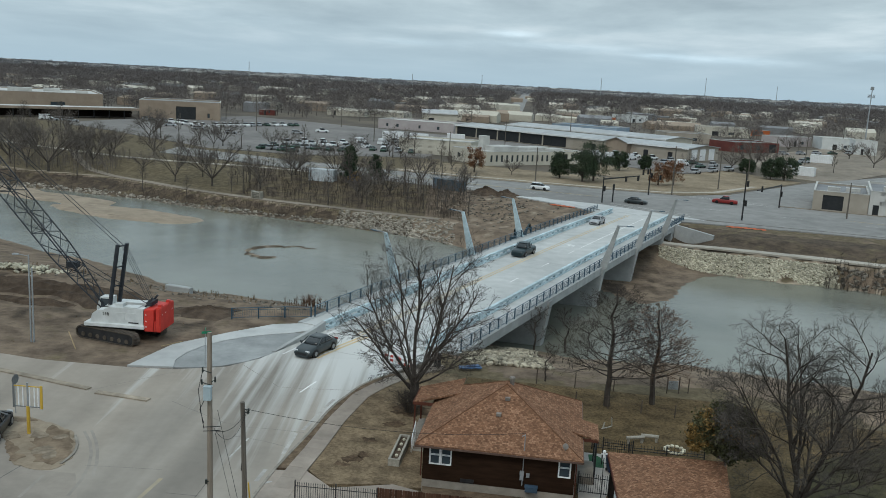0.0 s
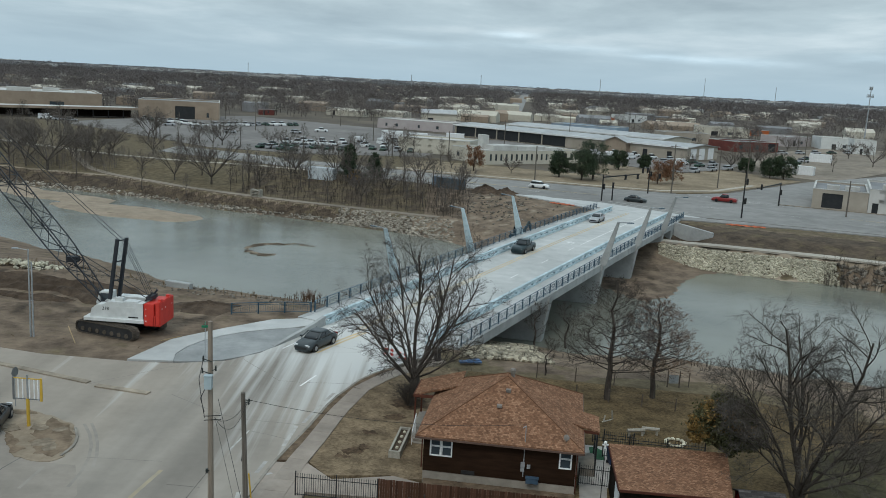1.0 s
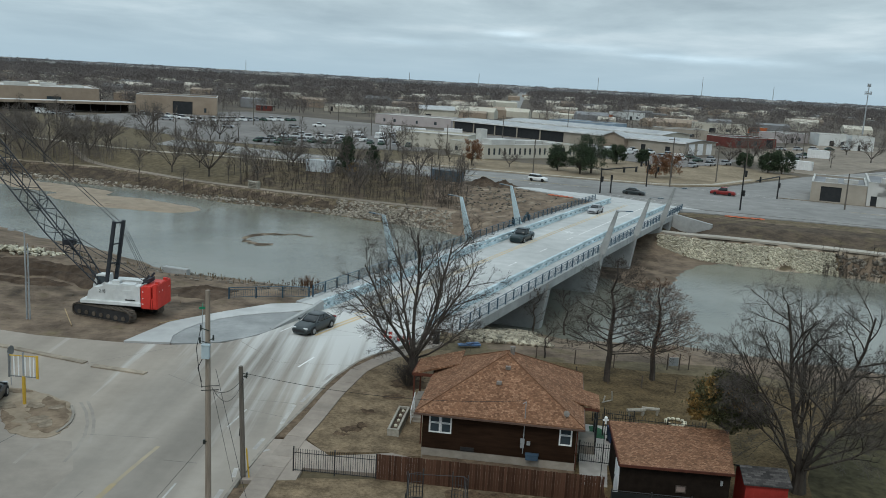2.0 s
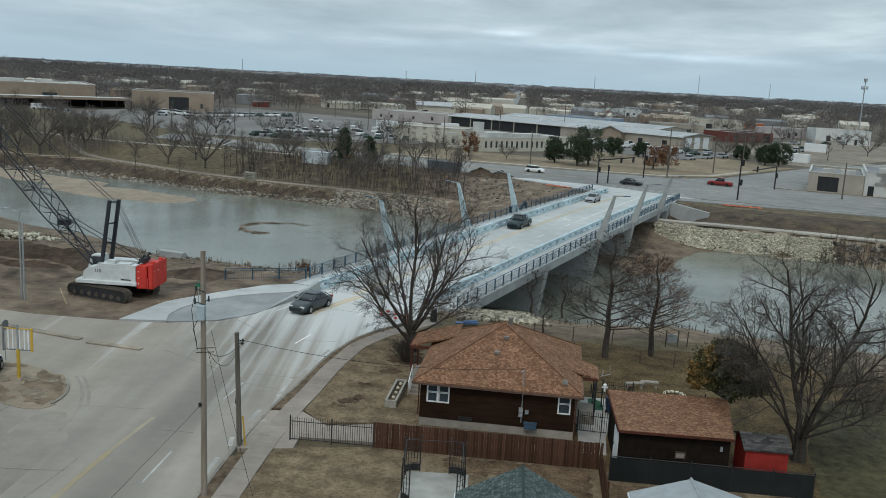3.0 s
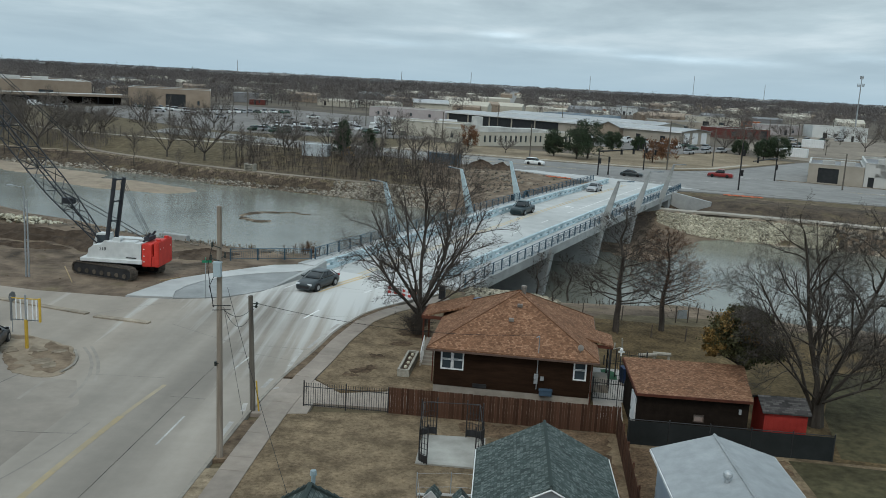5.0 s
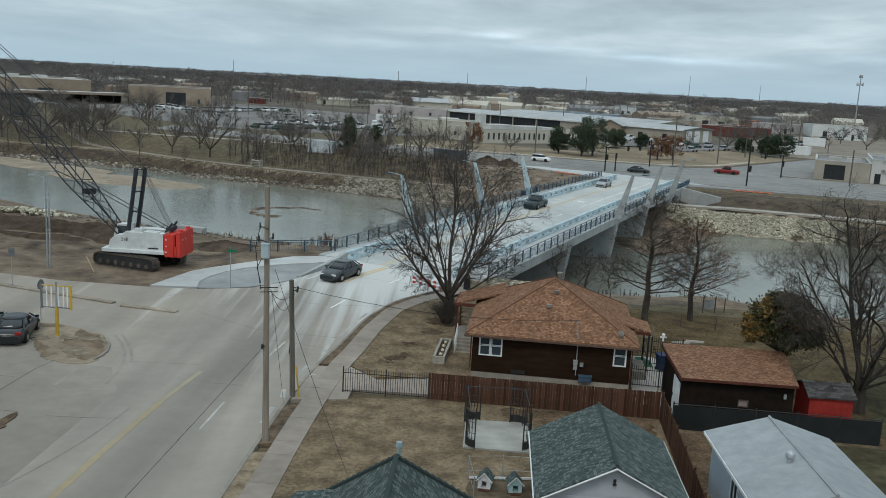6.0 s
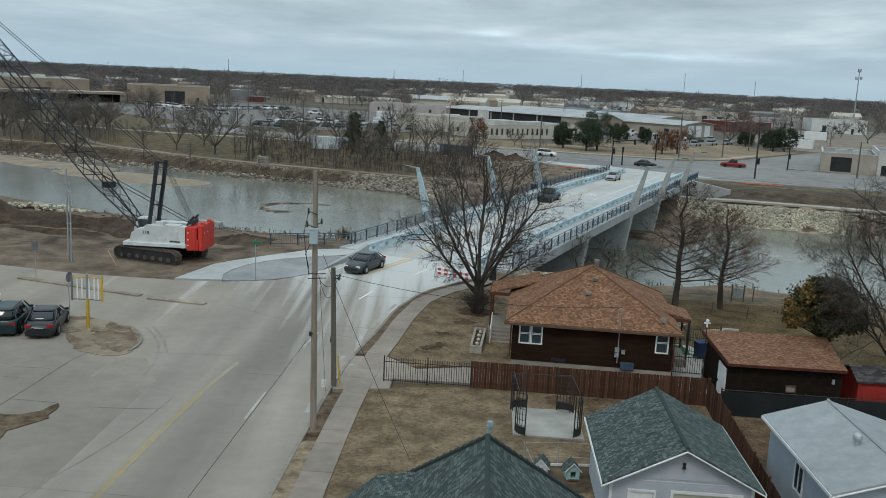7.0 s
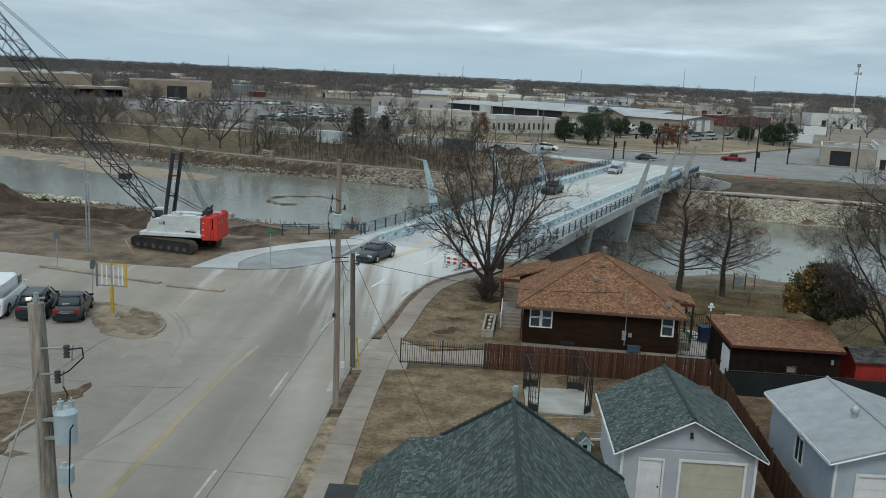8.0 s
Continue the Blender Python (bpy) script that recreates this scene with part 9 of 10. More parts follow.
# near-black fills doorways, and paints the shade of the warehouse's loading front
DOORS_AND_SHADE = mat("dark_doors_and_shade", (0.016, 0.018, 0.020), (0.030, 0.032, 0.034), 1, 0.7, 0)


def flat_building(label, at, turn, W, D, H, wall, roof, windows=(), doors=(), side=(), category="building", units=()):
    """Walls with a parapet round a sunk flat roof; windows (x0, x1, z0, z1) on the front, side on the end wall x = 0."""
    b = thing("commercial_building", label, category, at, turn)
    bm = bmesh.new()
    shell(bm, W, D, -0.2, H, 0.3, openings=tuple(windows) + tuple(doors))
    part("wall", bm, wall, b)
    bm = bmesh.new(); block(bm, (W - 0.5, D - 0.5, 0.3), (W / 2, D / 2, H - 0.55)); part("roof", bm, roof, b)
    for i, (sx, sy, cx, cy) in enumerate(((W + 0.1, 0.42, W / 2, 0.15), (W + 0.1, 0.42, W / 2, D - 0.15), (0.42, D - 0.9, 0.15, D / 2), (0.42, D - 0.9, W - 0.15, D / 2))):
        bm = bmesh.new(); block(bm, (sx, sy, 0.16), (cx, cy, H + 0.06)); part("coping", bm, FLATROOF, b)
    for x0, x1, z0, z1 in windows:
        w = part("window", framed(x0, x1, z0, z1, 0.12, 0.08, 0.1), DARK, b)
        bm = bmesh.new(); block(bm, (x1 - x0 - 0.1, 0.05, z1 - z0 - 0.1), ((x0 + x1) / 2, 0.16, (z0 + z1) / 2)); part("pane", bm, GLASS, w)
    for x0, x1, z0, z1 in doors:
        bm = bmesh.new(); block(bm, (x1 - x0, 0.12, z1 - z0), ((x0 + x1) / 2, 0.26, (z0 + z1) / 2)); part("door", bm, DOORS_AND_SHADE, b)
    for y0, y1, z0, z1 in side:
        bm = bmesh.new(); block(bm, (0.08, y1 - y0, z1 - z0), (-0.015, (y0 + y1) / 2, (z0 + z1) / 2)); part("window", bm, GLASS, b)
    for x, y, sx, sy, sz in units:
        bm = bmesh.new(); block(bm, (sx, sy, sz), (x, y, H - 0.4 + sz / 2)); part("roof_unit", bm, FLATROOF, b)
    return b


def pitched_building(label, at, turn, W, D, eave, ridge, wall, roof, doors=(), ends=(), category="warehouse", name="warehouse"):
    b = thing(name, label, category, at, turn)
    bm = shell(bmesh.new(), W, D, -0.2, eave, 0.3, openings=tuple(doors))
    part("wall", bm, wall, b)
    for x in (0.0, W - 0.3):
        bm = bmesh.new()
        q = [bm.verts.new((x + k, y, z)) for k in (0, 0.3) for y, z in ((0, eave), (D, eave), (D / 2, ridge - 0.15))]
        bm.faces.new(q[:3]); bm.faces.new(q[3:][::-1])
        for i in range(3):
            bm.faces.new((q[i], q[(i + 1) % 3], q[3 + (i + 1) % 3], q[3 + i]))
        part("gable", bm, wall, b)
    o = 0.6
    roof_faces("roof", [((-o, -o, eave - 0.1), (W + o, -o, eave - 0.1), (W + o, D / 2, ridge), (-o, D / 2, ridge)), ((W + o, D + o, eave - 0.1), (-o, D + o, eave - 0.1), (-o, D / 2, ridge), (W + o, D / 2, ridge))], roof, b, 0.2)
    bm = bmesh.new(); block(bm, (W + 2 * o, 0.1, 0.55), (W / 2, -o - 0.06, eave - 0.2)); part("fascia", bm, WHITE_TRIM, b)
    for x0, x1, z0, z1 in doors:
        bm = bmesh.new(); block(bm, (x1 - x0, 0.12, z1 - z0), ((x0 + x1) / 2, 0.22, (z0 + z1) / 2)); part("door", bm, DOORS_AND_SHADE, b)
    for y0, y1, z0, z1 in ends:
        bm = bmesh.new(); block(bm, (0.1, y1 - y0, z1 - z0), (W + 0.03, (y0 + y1) / 2, (z0 + z1) / 2)); part("end_door", bm, WHITE_TRIM, b)
    return b


flat_building("large tan hall with a wide dark vehicle doorway", (-127.5, 397, 0), 13.6, 34.5, 26, 7.8, TANW, GREYROOF, windows=[(29, 30, 1, 3)], doors=[(15.5, 24.0, 0, 5.6)])
flat_building("long tan low building with a cluttered white roof", (-232, 372, 0), 27, 92, 52, 8.6, TANW, FLATROOF, windows=[(70, 76, 2.5, 4.5)], units=[(20, 16, 8, 5, 1.6), (40, 22, 6, 6, 1.2), (58, 12, 10, 5, 1.8), (72, 26, 7, 6, 1.5), (84, 12, 5, 4, 1.2), (30, 36, 9, 5, 1.6)])
cn = thing("vehicle_canopy", "long open carport canopy with a pale roof", "canopy", (-184, 341, 0), 37)
bm = bmesh.new(); block(bm, (76, 12, 0.6), (38, 6, 4.1)); part("roof", bm, FLATROOF, cn)
bm = bmesh.new(); block(bm, (76, 0.2, 1.0), (38, -0.1, 4.0)); part("fascia", bm, TANW, cn)
bm = bmesh.new(); block(bm, (76, 0.3, 4), (38, 11.8, 2)); part("back_wall", bm, DARK_WALL, cn)
for x in np.arange(1, 76, 6.2):
    bm = bmesh.new(); block(bm, (0.3, 0.3, 4), (float(x), 0.6, 2)); part("post", bm, DARK, cn)
office_w = [(x, x + 0.75, 1.0, 2.9) for x in np.arange(1.5, 23.5, 1.95)] + [(33.4, 34.2, 1.0, 2.9), (35.0, 35.8, 1.0, 2.9)]
flat_building("cream office building with narrow dark windows and a white roof", (20.8, 259.7, 0), 35.6, 37, 17, 3.9, CREAMW, FLATROOF, windows=[tuple(map(float, w)) for w in office_w], doors=[(26.2, 31.8, 0, 3.1)], side=[(y, y + 1.2, z, z + 1.2) for y in (4, 7, 13) for z in (1.2,)], category="office", units=[(12, 9, 9, 6, 1.4), (24, 10, 12, 5, 1.0), (8, 12, 2.4, 2.4, 4.2), (31, 6, 5, 4, 0.8)])
flat_building("cream office wing with small dark windows", (-6.5, 291, 0), -16, 24, 14, 4.6, CREAMW, FLATROOF, windows=[(float(x), float(x) + 1.3, z, z + 1.2) for x in (3, 6.5, 10, 14.5, 18) for z in (0.9, 2.7)], category="office")
# the five wide near-black door panels are painted-in shade under the eave
pitched_building("long low warehouse with a white roof and shaded loading front", (11.8, 394.4, 0), -43.8, 113, 22, 4.6, 5.5, BEIGEW, METALROOF, doors=[(1.0, 12, 0, 3.9), (12.6, 24, 0, 3.9), (24.6, 36, 0, 3.9), (36.6, 48, 0, 3.9), (48.6, 60, 0, 3.9), (72, 74, 0, 2.6), (84, 86, 0, 2.6), (95, 97, 0, 2.6), (105, 107, 0, 2.6)], ends=[(2.5, 6.5, 0, 4), (8.5, 12.5, 0, 4), (15, 19, 0, 4)])
pitched_building("small gabled entry porch of the warehouse", (74.5, 330.5, 0), 46.2, 5, 9, 4.6, 6.3, TANW, METALROOF, name="warehouse_porch", category="porch")
pitched_building("second pale warehouse behind the long one", (36, 424, 0), -43.8, 84, 22, 4.6, 5.6, CREAMW, METALROOF)
flat_building("low pinkish grey building with small dark windows", (-24, 419, 0), -19, 37, 18, 4.2, PINKW, FLATROOF, windows=[(4, 5, 1, 2.4), (9, 10.2, 1, 2.4), (20, 21, 1, 2.4), (29, 30.2, 1, 2.4)])
pitched_building("tall white block with a pale pitched roof", (-5.5, 480, 0), 4, 18, 14, 5.8, 7.4, CREAMW, METALROOF, doors=[(3, 6, 0, 3)])
flat_building("beige corner building with a wide dark garage door", (90.6, 197.2, 0), -23, 11.2, 22, 4.3, BEIGEW, GREYROOF, doors=[(2.0, 6.2, 0.3, 3.5)], units=[(4, 6, 2.6, 2, 1.0), (8, 9, 3, 2, 0.8)])
flat_building("white corner building with a dark entrance and small window", (100.9, 192.6, 0), -23, 20, 26, 5.2, mat("white_block_wall", (0.46, 0.45, 0.42), (0.56, 0.55, 0.52), 0.3, 0.85, 0.05), GREYROOF, windows=[(2.0, 3.0, 3.2, 4.4), (8, 9, 3.2, 4.4)], doors=[(0.8, 5.6, 0, 2.3)], units=[(4, 8, 2.5, 2, 1.0)])
flat_building("dark red brick building behind the truck yard", (129.7, 381, 0), 25, 24.6, 16, 4.2, REDBRICK, GREYROOF, windows=[(3, 5, 1, 3), (12, 14, 1, 3)], doors=[(19, 23, 0, 3.6)])
for lab, x, y, t, W, D, H, wl, rf in (("white shop building with a flat roof", 134.3, 650, 30, 20, 16, 5, WHITEW, FLATROOF), ("orange roadside building", 108.4, 597.5, 12, 9.5, 9, 4.5, ORANGEW, GREYROOF), ("white shed with a pale roof", 190.2, 440.3, -8, 17, 18, 5.5, WHITEW, FLATROOF), ("pale blue-grey shed", 174.5, 444.4, 38, 22, 14, 4.6, PINKW, METALROOF),
                                ("white storage hall", 193.5, 411.6, -12, 9.5, 12, 6.4, WHITEW, FLATROOF), ("orange and red roadside building", 186, 545, 13, 17, 10, 3.2, ORANGEW, GREYROOF), ("faded blue hall roof", 60, 452, -30, 34, 18, 5, BLUEW, BLUEW), ("grey workshop", 112, 430, 6, 22, 16, 4.5, BEIGEW, GREYROOF), 
                                ("small white house", -62, 520, 10, 12, 9, 4, CREAMW, GREYROOF), ("red brick house", -92, 478, 5, 8, 7, 2.7, REDBRICK, GREYROOF), ("white roadside shop", 150, 520, -12, 30, 18, 5, CREAMW, FLATROOF), ("white hall", 300, 520, -24, 38, 22, 6, WHITEW, FLATROOF)):
    flat_building(lab + " among bare trees", (x, y, 0), t, W, D, H, wl, rf, doors=[(W * 0.3, W * 0.42, 0, 2.6)], windows=[(W * 0.6, W * 0.7, 1, 2.4)])

# small houses of the quarter beyond, too many to count
def far_houses():
    rng_ = np.random.default_rng(17)
    made = []
    for m_, n_ in ((CREAMW, 210), (GREYROOF, 110), (TANW, 90)):
        v, f = [], []
        for _ in range(n_):
            y = rng_.uniform(500, 1900)
            x = 10 + rng_.uniform(-0.58, 0.62) * y
            W, D, H, R = rng_.uniform(8, 26), rng_.uniform(7, 14), rng_.uniform(3, 5), rng_.uniform(0.3, 2.4)
            a = rng_.uniform(-0.4, 0.2)
            c, s = math.cos(a), math.sin(a)
            b = len(v)
            for px, py, pz in ((0, 0, 0), (W, 0, 0), (W, D, 0), (0, D, 0), (0, 0, H), (W, 0, H), (W, D, H), (0, D, H), (0, D / 2, H + R), (W, D / 2, H + R)):
                v.append((x + px * c - py * s, y + px * s + py * c, pz))
            f += [(b, b + 1, b + 5, b + 4), (b + 1, b + 2, b + 6, b + 9, b + 5), (b + 2, b + 3, b + 7, b + 6), (b + 3, b, b + 4, b + 8, b + 7), (b + 4, b + 5, b + 9, b + 8), (b + 6, b + 7, b + 8, b + 9)]
        tagged(new("far_houses", soup("far_houses", v, f, m_)), "distant small houses and sheds among bare trees", "houses", kind="stuff")
    v, f = [], []
    for _ in range(150):
        y = rng_.uniform(2300, 4300)
        x = 10 + rng_.uniform(-0.56, 0.6) * y
        W, D, H = rng_.uniform(30, 160), rng_.uniform(20, 60), rng_.uniform(4, 8)
        b = len(v)
        v += [(x, y, 0), (x + W, y, 0), (x + W, y + D, 0), (x, y + D, 0), (x, y, H), (x + W, y, H), (x + W, y + D, H), (x, y + D, H)]
        f += [(b, b + 1, b + 5, b + 4), (b + 1, b + 2, b + 6, b + 5), (b + 2, b + 3, b + 7, b + 6), (b + 3, b, b + 4, b + 7), (b + 4, b + 5, b + 6, b + 7)]
    tagged(new("far_halls", soup("far_halls", v, f, FLATROOF)), "pale halls far off towards the horizon", "buildings", kind="stuff")


far_houses()

# ---- woods ----
def woods(name, label, xs, ys, tall, wide, per, seed, material, size):
    """Leafless crowns as loose sprays of thin twig blades, with a stem each."""
    rng_ = np.random.default_rng(seed)
    n = len(xs)
    h = tall * rng_.uniform(0.5, 1.0, n) * (1 + 0.35 * rough(xs, ys, 60.0, 2.0)) * np.where(rng_.uniform(size=n) < 0.10, 1.3, 1.0)
    w = wide * rng_.uniform(0.6, 1.1, n) * np.sqrt(h / tall)
    u = rng_.normal(0, 1, (n, per, 3)); u /= np.linalg.norm(u, axis=2, keepdims=True)
    u *= rng_.uniform(0.35, 1.0, (n, per, 1)) ** 0.5
    c = np.stack([u[..., 0] * w[:, None] * 0.5, u[..., 1] * w[:, None] * 0.5, h[:, None] * (0.60 + 0.38 * u[..., 2])], -1)
    d = c - np.stack([np.zeros_like(h), np.zeros_like(h), h * 0.25], -1)[:, None]
    d /= np.linalg.norm(d, axis=2, keepdims=True)
    d = d * 0.5 + rng_.normal(0, 0.75, d.shape); d /= np.linalg.norm(d, axis=2, keepdims=True)
    s = np.cross(d, rng_.normal(0, 1, d.shape)); s /= np.linalg.norm(s, axis=2, keepdims=True)
    ln, wd = size
    L = ln * rng_.uniform(0.6, 1.4, (n, per, 1)) * (h / 10)[:, None, None]
    c = c + np.stack([xs, ys, height(xs, ys)], -1)[:, None]
    tri = np.stack([c - d * L * 0.5 - s * wd, c - d * L * 0.5 + s * wd, c + d * L * 0.5], 2)
    stem = np.stack([np.stack([xs - 0.18, ys, height(xs, ys) - 0.3], -1), np.stack([xs + 0.18, ys, height(xs, ys) - 0.3], -1), np.stack([xs, ys, h * 0.75], -1)], 1)
    v = np.concatenate([tri.reshape(-1, 3), stem.reshape(-1, 3)])
    f = np.arange(len(v)).reshape(-1, 3)
    me = bpy.data.meshes.new(name)
    me.vertices.add(len(v)); me.vertices.foreach_set("co", v.astype(np.float32).ravel())
    me.loops.add(len(v)); me.loops.foreach_set("vertex_index", f.ravel().astype(np.int32))
    me.polygons.add(len(f)); me.polygons.foreach_set("loop_start", (np.arange(len(f)) * 3).astype(np.int32)); me.polygons.foreach_set("loop_total", np.full(len(f), 3, np.int32))
    me.update(calc_edges=True)
    me.materials.append(material)
    return tagged(new(name, me), label, "woods", kind="stuff")


# Distance haze put into the base colours: lightened near, paler and bluish far.
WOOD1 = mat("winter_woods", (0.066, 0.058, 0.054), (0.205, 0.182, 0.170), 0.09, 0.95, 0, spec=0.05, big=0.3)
HAZED_WOOD = mat("hazed_winter_woods", (0.145, 0.145, 0.152), (0.215, 0.214, 0.222), 0.004, 0.95, 0, spec=0.05, big=0.3)
rng = np.random.default_rng(90)


def scatter(count, y0, y1, keep):
    y = np.sqrt(rng.uniform(y0 * y0, y1 * y1, count))
    x = 10 + rng.uniform(-0.60, 0.64, count) * y
    k = keep(x, y)
    return x[k], y[k]


def open_ground(x, y):
    """Where trees may stand: off the yards, streets and halls."""
    yard = (x > -140) & (x < 125) & (y < 470 - 0.1 * np.abs(x)) & (y > 240)
    left = (x < -100) & (x > -250) & (y < 440)
    right = (x >= 110) & (y < 430 + 0.35 * (x - 110)) & (rng.uniform(size=len(x)) < 0.93)
    street = np.abs(x - (56 + (y - 700) * 0.0864)) < 16
    shops = (x > 0) & (x < 0.35 * y) & (y < 640) & (rng.uniform(size=len(x)) < 0.5)
    shops |= (x > 30) & (y < 950) & (rng.uniform(size=len(x)) < 0.55)
    return ~(yard | left | right | street | shops)


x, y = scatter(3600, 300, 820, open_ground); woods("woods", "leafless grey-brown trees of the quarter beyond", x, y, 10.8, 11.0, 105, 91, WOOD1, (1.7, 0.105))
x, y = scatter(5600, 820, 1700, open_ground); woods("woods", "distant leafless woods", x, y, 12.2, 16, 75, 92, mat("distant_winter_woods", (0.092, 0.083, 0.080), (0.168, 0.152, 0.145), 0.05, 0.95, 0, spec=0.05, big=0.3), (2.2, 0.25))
x, y = scatter(6500, 1700, 4400, lambda x, y: rng.uniform(size=len(x)) < 0.9); woods("woods", "leafless woods on the horizon", x, y, 9.0, 34, 24, 93, HAZED_WOOD, (5.5, 1.0))

# ---- trees of the far bank and the junction ----
SPEC_MID = [(8, 32, 0.50, 0.05, 0.08), (6, 36, 0.52, 0.05, 0.12), (4, 38, 0.62, 0.04, 0.15), (0, 0, 0, 0.02, 0.2)]


GREYBARK = mat("pale_grey_bark", (0.066, 0.057, 0.050), (0.130, 0.113, 0.100), 2.0, 0.95, 0.3, 9, spec=0.1)


def mid_tree(seed, stems, tall, spread, bole=1.4):
    g = Grow(seed, 0.022, True)
    g.tube([np.array([0, 0, -0.3]), np.array([0, 0, bole])], [0.22, 0.15], False)
    for k in range(stems):
        a = 2 * math.pi * (k + g.rng.uniform(-0.3, 0.3)) / stems
        s = spread * g.rng.uniform(0.5, 1.3)
        g.limb(np.array([0, 0, bole - 0.1]), np.array([math.cos(a) * s, math.sin(a) * s, 1.0]), tall * g.rng.uniform(0.65, 0.95), 0.105, 0, SPEC_MID)
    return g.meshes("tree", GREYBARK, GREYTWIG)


def slim_tree(seed, tall, reach, count, crown0):
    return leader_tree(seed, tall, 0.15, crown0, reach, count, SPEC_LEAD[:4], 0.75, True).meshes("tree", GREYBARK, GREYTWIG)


MID = [mid_tree(101, 7, 7.4, 0.95), mid_tree(102, 6, 7.8, 0.75), mid_tree(103, 7, 6.6, 1.15), slim_tree(104, 9.0, 3.0, 24, 0.3), slim_tree(105, 10.0, 2.2, 22, 0.4), slim_tree(106, 8.0, 3.6, 26, 0.25)]
spots = [(-84.5, 211, 1.6, 0), (-79, 238, 0.85, 2), (-68, 237, 0.95, 2), (-60, 240, 0.75, 0), (-42.3, 198.6, 1.25, 0), (-51.9, 203, 1.0, 1), (-47, 208, 0.9, 2), (-37, 211, 0.75, 3), (-25.7, 204.6, 0.9, 1), (-14, 181.5, 0.85, 3), (-7.3, 184, 0.8, 1), (4.2, 202.5, 0.95, 0), (7.9, 249, 0.85, 3),
         (-20, 196, 0.8, 3), (-31, 196, 0.85, 1), (-4, 196, 0.8, 1), (2, 186, 0.7, 3), (10, 181, 0.65, 3), (-92, 216, 1.2, 1), (-99, 222, 1.3, 2), (-76, 207, 0.8, 3), (-90, 206, 0.8, 3), (-104, 232, 1.1, 0), (-112, 236, 1.2, 1), (-26, 212, 0.9, 2), (-16, 208, 1.1, 0), (-11, 203, 1.05, 2), (-33, 203, 0.7, 3), (26.9, 238, 0.6, 2), (11, 243, 0.6, 1),
         (-120, 246, 1.1, 1), (-130, 243, 1.0, 3), (101, 290, 1.0, 2), (192, 300, 0.9, 2), (-57, 196, 0.7, 3), (-63, 214, 0.6, 2), (0, 208, 0.9, 3), (-45, 188.5, 0.55, 3), (13, 190, 0.7, 1), (-2, 191, 0.7, 2), (-9, 190, 0.7, 0), (68, 300, 0.55, 2), (86, 283, 0.6, 1), (115, 300, 0.8, 0), (152, 262, 0.7, 1), (167, 334, 1.1, 0), (176, 376, 1.0, 2), (106, 284.5, 1.15, 1), (138, 300, 0.7, 3), (150, 330, 0.8, 4), (185, 352, 0.9, 1), (128, 356, 0.8, 0), (160, 402, 1.0, 2), (112, 372, 0.9, 5), (205, 395, 1.0, 0), (142, 425, 1.1, 1), (98, 398, 0.9, 3), (122, 455, 1.1, 2), (86, 455, 1.0, 0), (165, 470, 1.2, 1), (60, 470, 1.0, 4), (215, 445, 1.1, 2)]
rng = np.random.default_rng(77)
for _ in range(34):
    x = float(rng.uniform(-40, 16)); lo, hi = float(along(FAR_PATH, x)) + 4, float(along(FAR_TOP, x)) + 2
    spots.append((x, float(rng.uniform(lo, hi)), float(rng.uniform(0.4, 0.85)), int(rng.integers(3, 6))))
for _ in range(13):
    x = float(rng.uniform(-112, -72)); lo, hi = float(along(FAR_PATH, x)) + 4, float(along(FAR_TOP, x))
    spots.append((x, float(rng.uniform(lo, hi)), float(rng.uniform(0.6, 1.1)), int(rng.integers(0, 6))))
for _ in range(22):
    x = float(rng.uniform(-150, 10)); spots.append((x, 262 + 0.55 * abs(x + 30) + float(rng.uniform(-14, 6)), float(rng.uniform(0.7, 1.1)), int(rng.integers(0, 6))))
for x, y, s, k in spots:
    plant("bare_tree", "leafless grey tree on the far river bank" if y < 226 else "leafless grey tree beside the yards", None, (x, y, float(height(x, y))), (x * 37) % 360, s, made=MID[k], group="leafless trees across the river")


def thicket(name, label, count, area, tall, seed, material):
    """Close thin stems, each with a few side twigs."""
    rng_ = np.random.default_rng(seed)
    v, f = [], []
    for _ in range(count):
        x, y = area(rng_)
        z = float(height(x, y))
        h = tall * rng_.uniform(0.4, 1.3)
        for k in range(9):
            t = 0 if k == 0 else rng_.uniform(0.2, 0.85)
            a = rng_.uniform(0, 6.28)
            lean = 0.12 if k == 0 else 0.8
            p = np.array([x, y, z + h * t]); L = h if k == 0 else h * rng_.uniform(0.25, 0.5)
            d = np.array([math.cos(a) * lean, math.sin(a) * lean, 1.0]); d /= np.linalg.norm(d)
            w = 0.03 if k == 0 else 0.02
            b = len(v)
            q = p + d * L
            v += [(p[0] - w, p[1], p[2]), (p[0] + w, p[1], p[2]), (p[0], p[1] + w, p[2]), tuple(q)]
            f += [(b, b + 1, b + 3), (b + 1, b + 2, b + 3), (b + 2, b, b + 3)]
    return tagged(new(name, soup(name, v, f, material)), label, "thicket", kind="stuff")


def strip_area(x0, x1, lo, hi):
    def pick(r):
        x = r.uniform(x0, x1)
        a, b = float(along(FAR_PATH, x)) + 3, float(along(FAR_TOP, x))
        return x, a + (b - a) * r.uniform(lo, hi)
    return pick


thicket("thicket", "brown leafless brush on the far bank", 1400, strip_area(-34, 14, 0.0, 1.1), 1.7, 201, mat("brown_brush", (0.050, 0.041, 0.034), (0.108, 0.090, 0.076), 0.3, 0.95, 0, spec=0.05, island=0.25))
thicket("thicket", "brown leafless brush at the river bend", 520, strip_area(-100, -70, 0.0, 0.9), 3.2, 202, GREYTWIG)
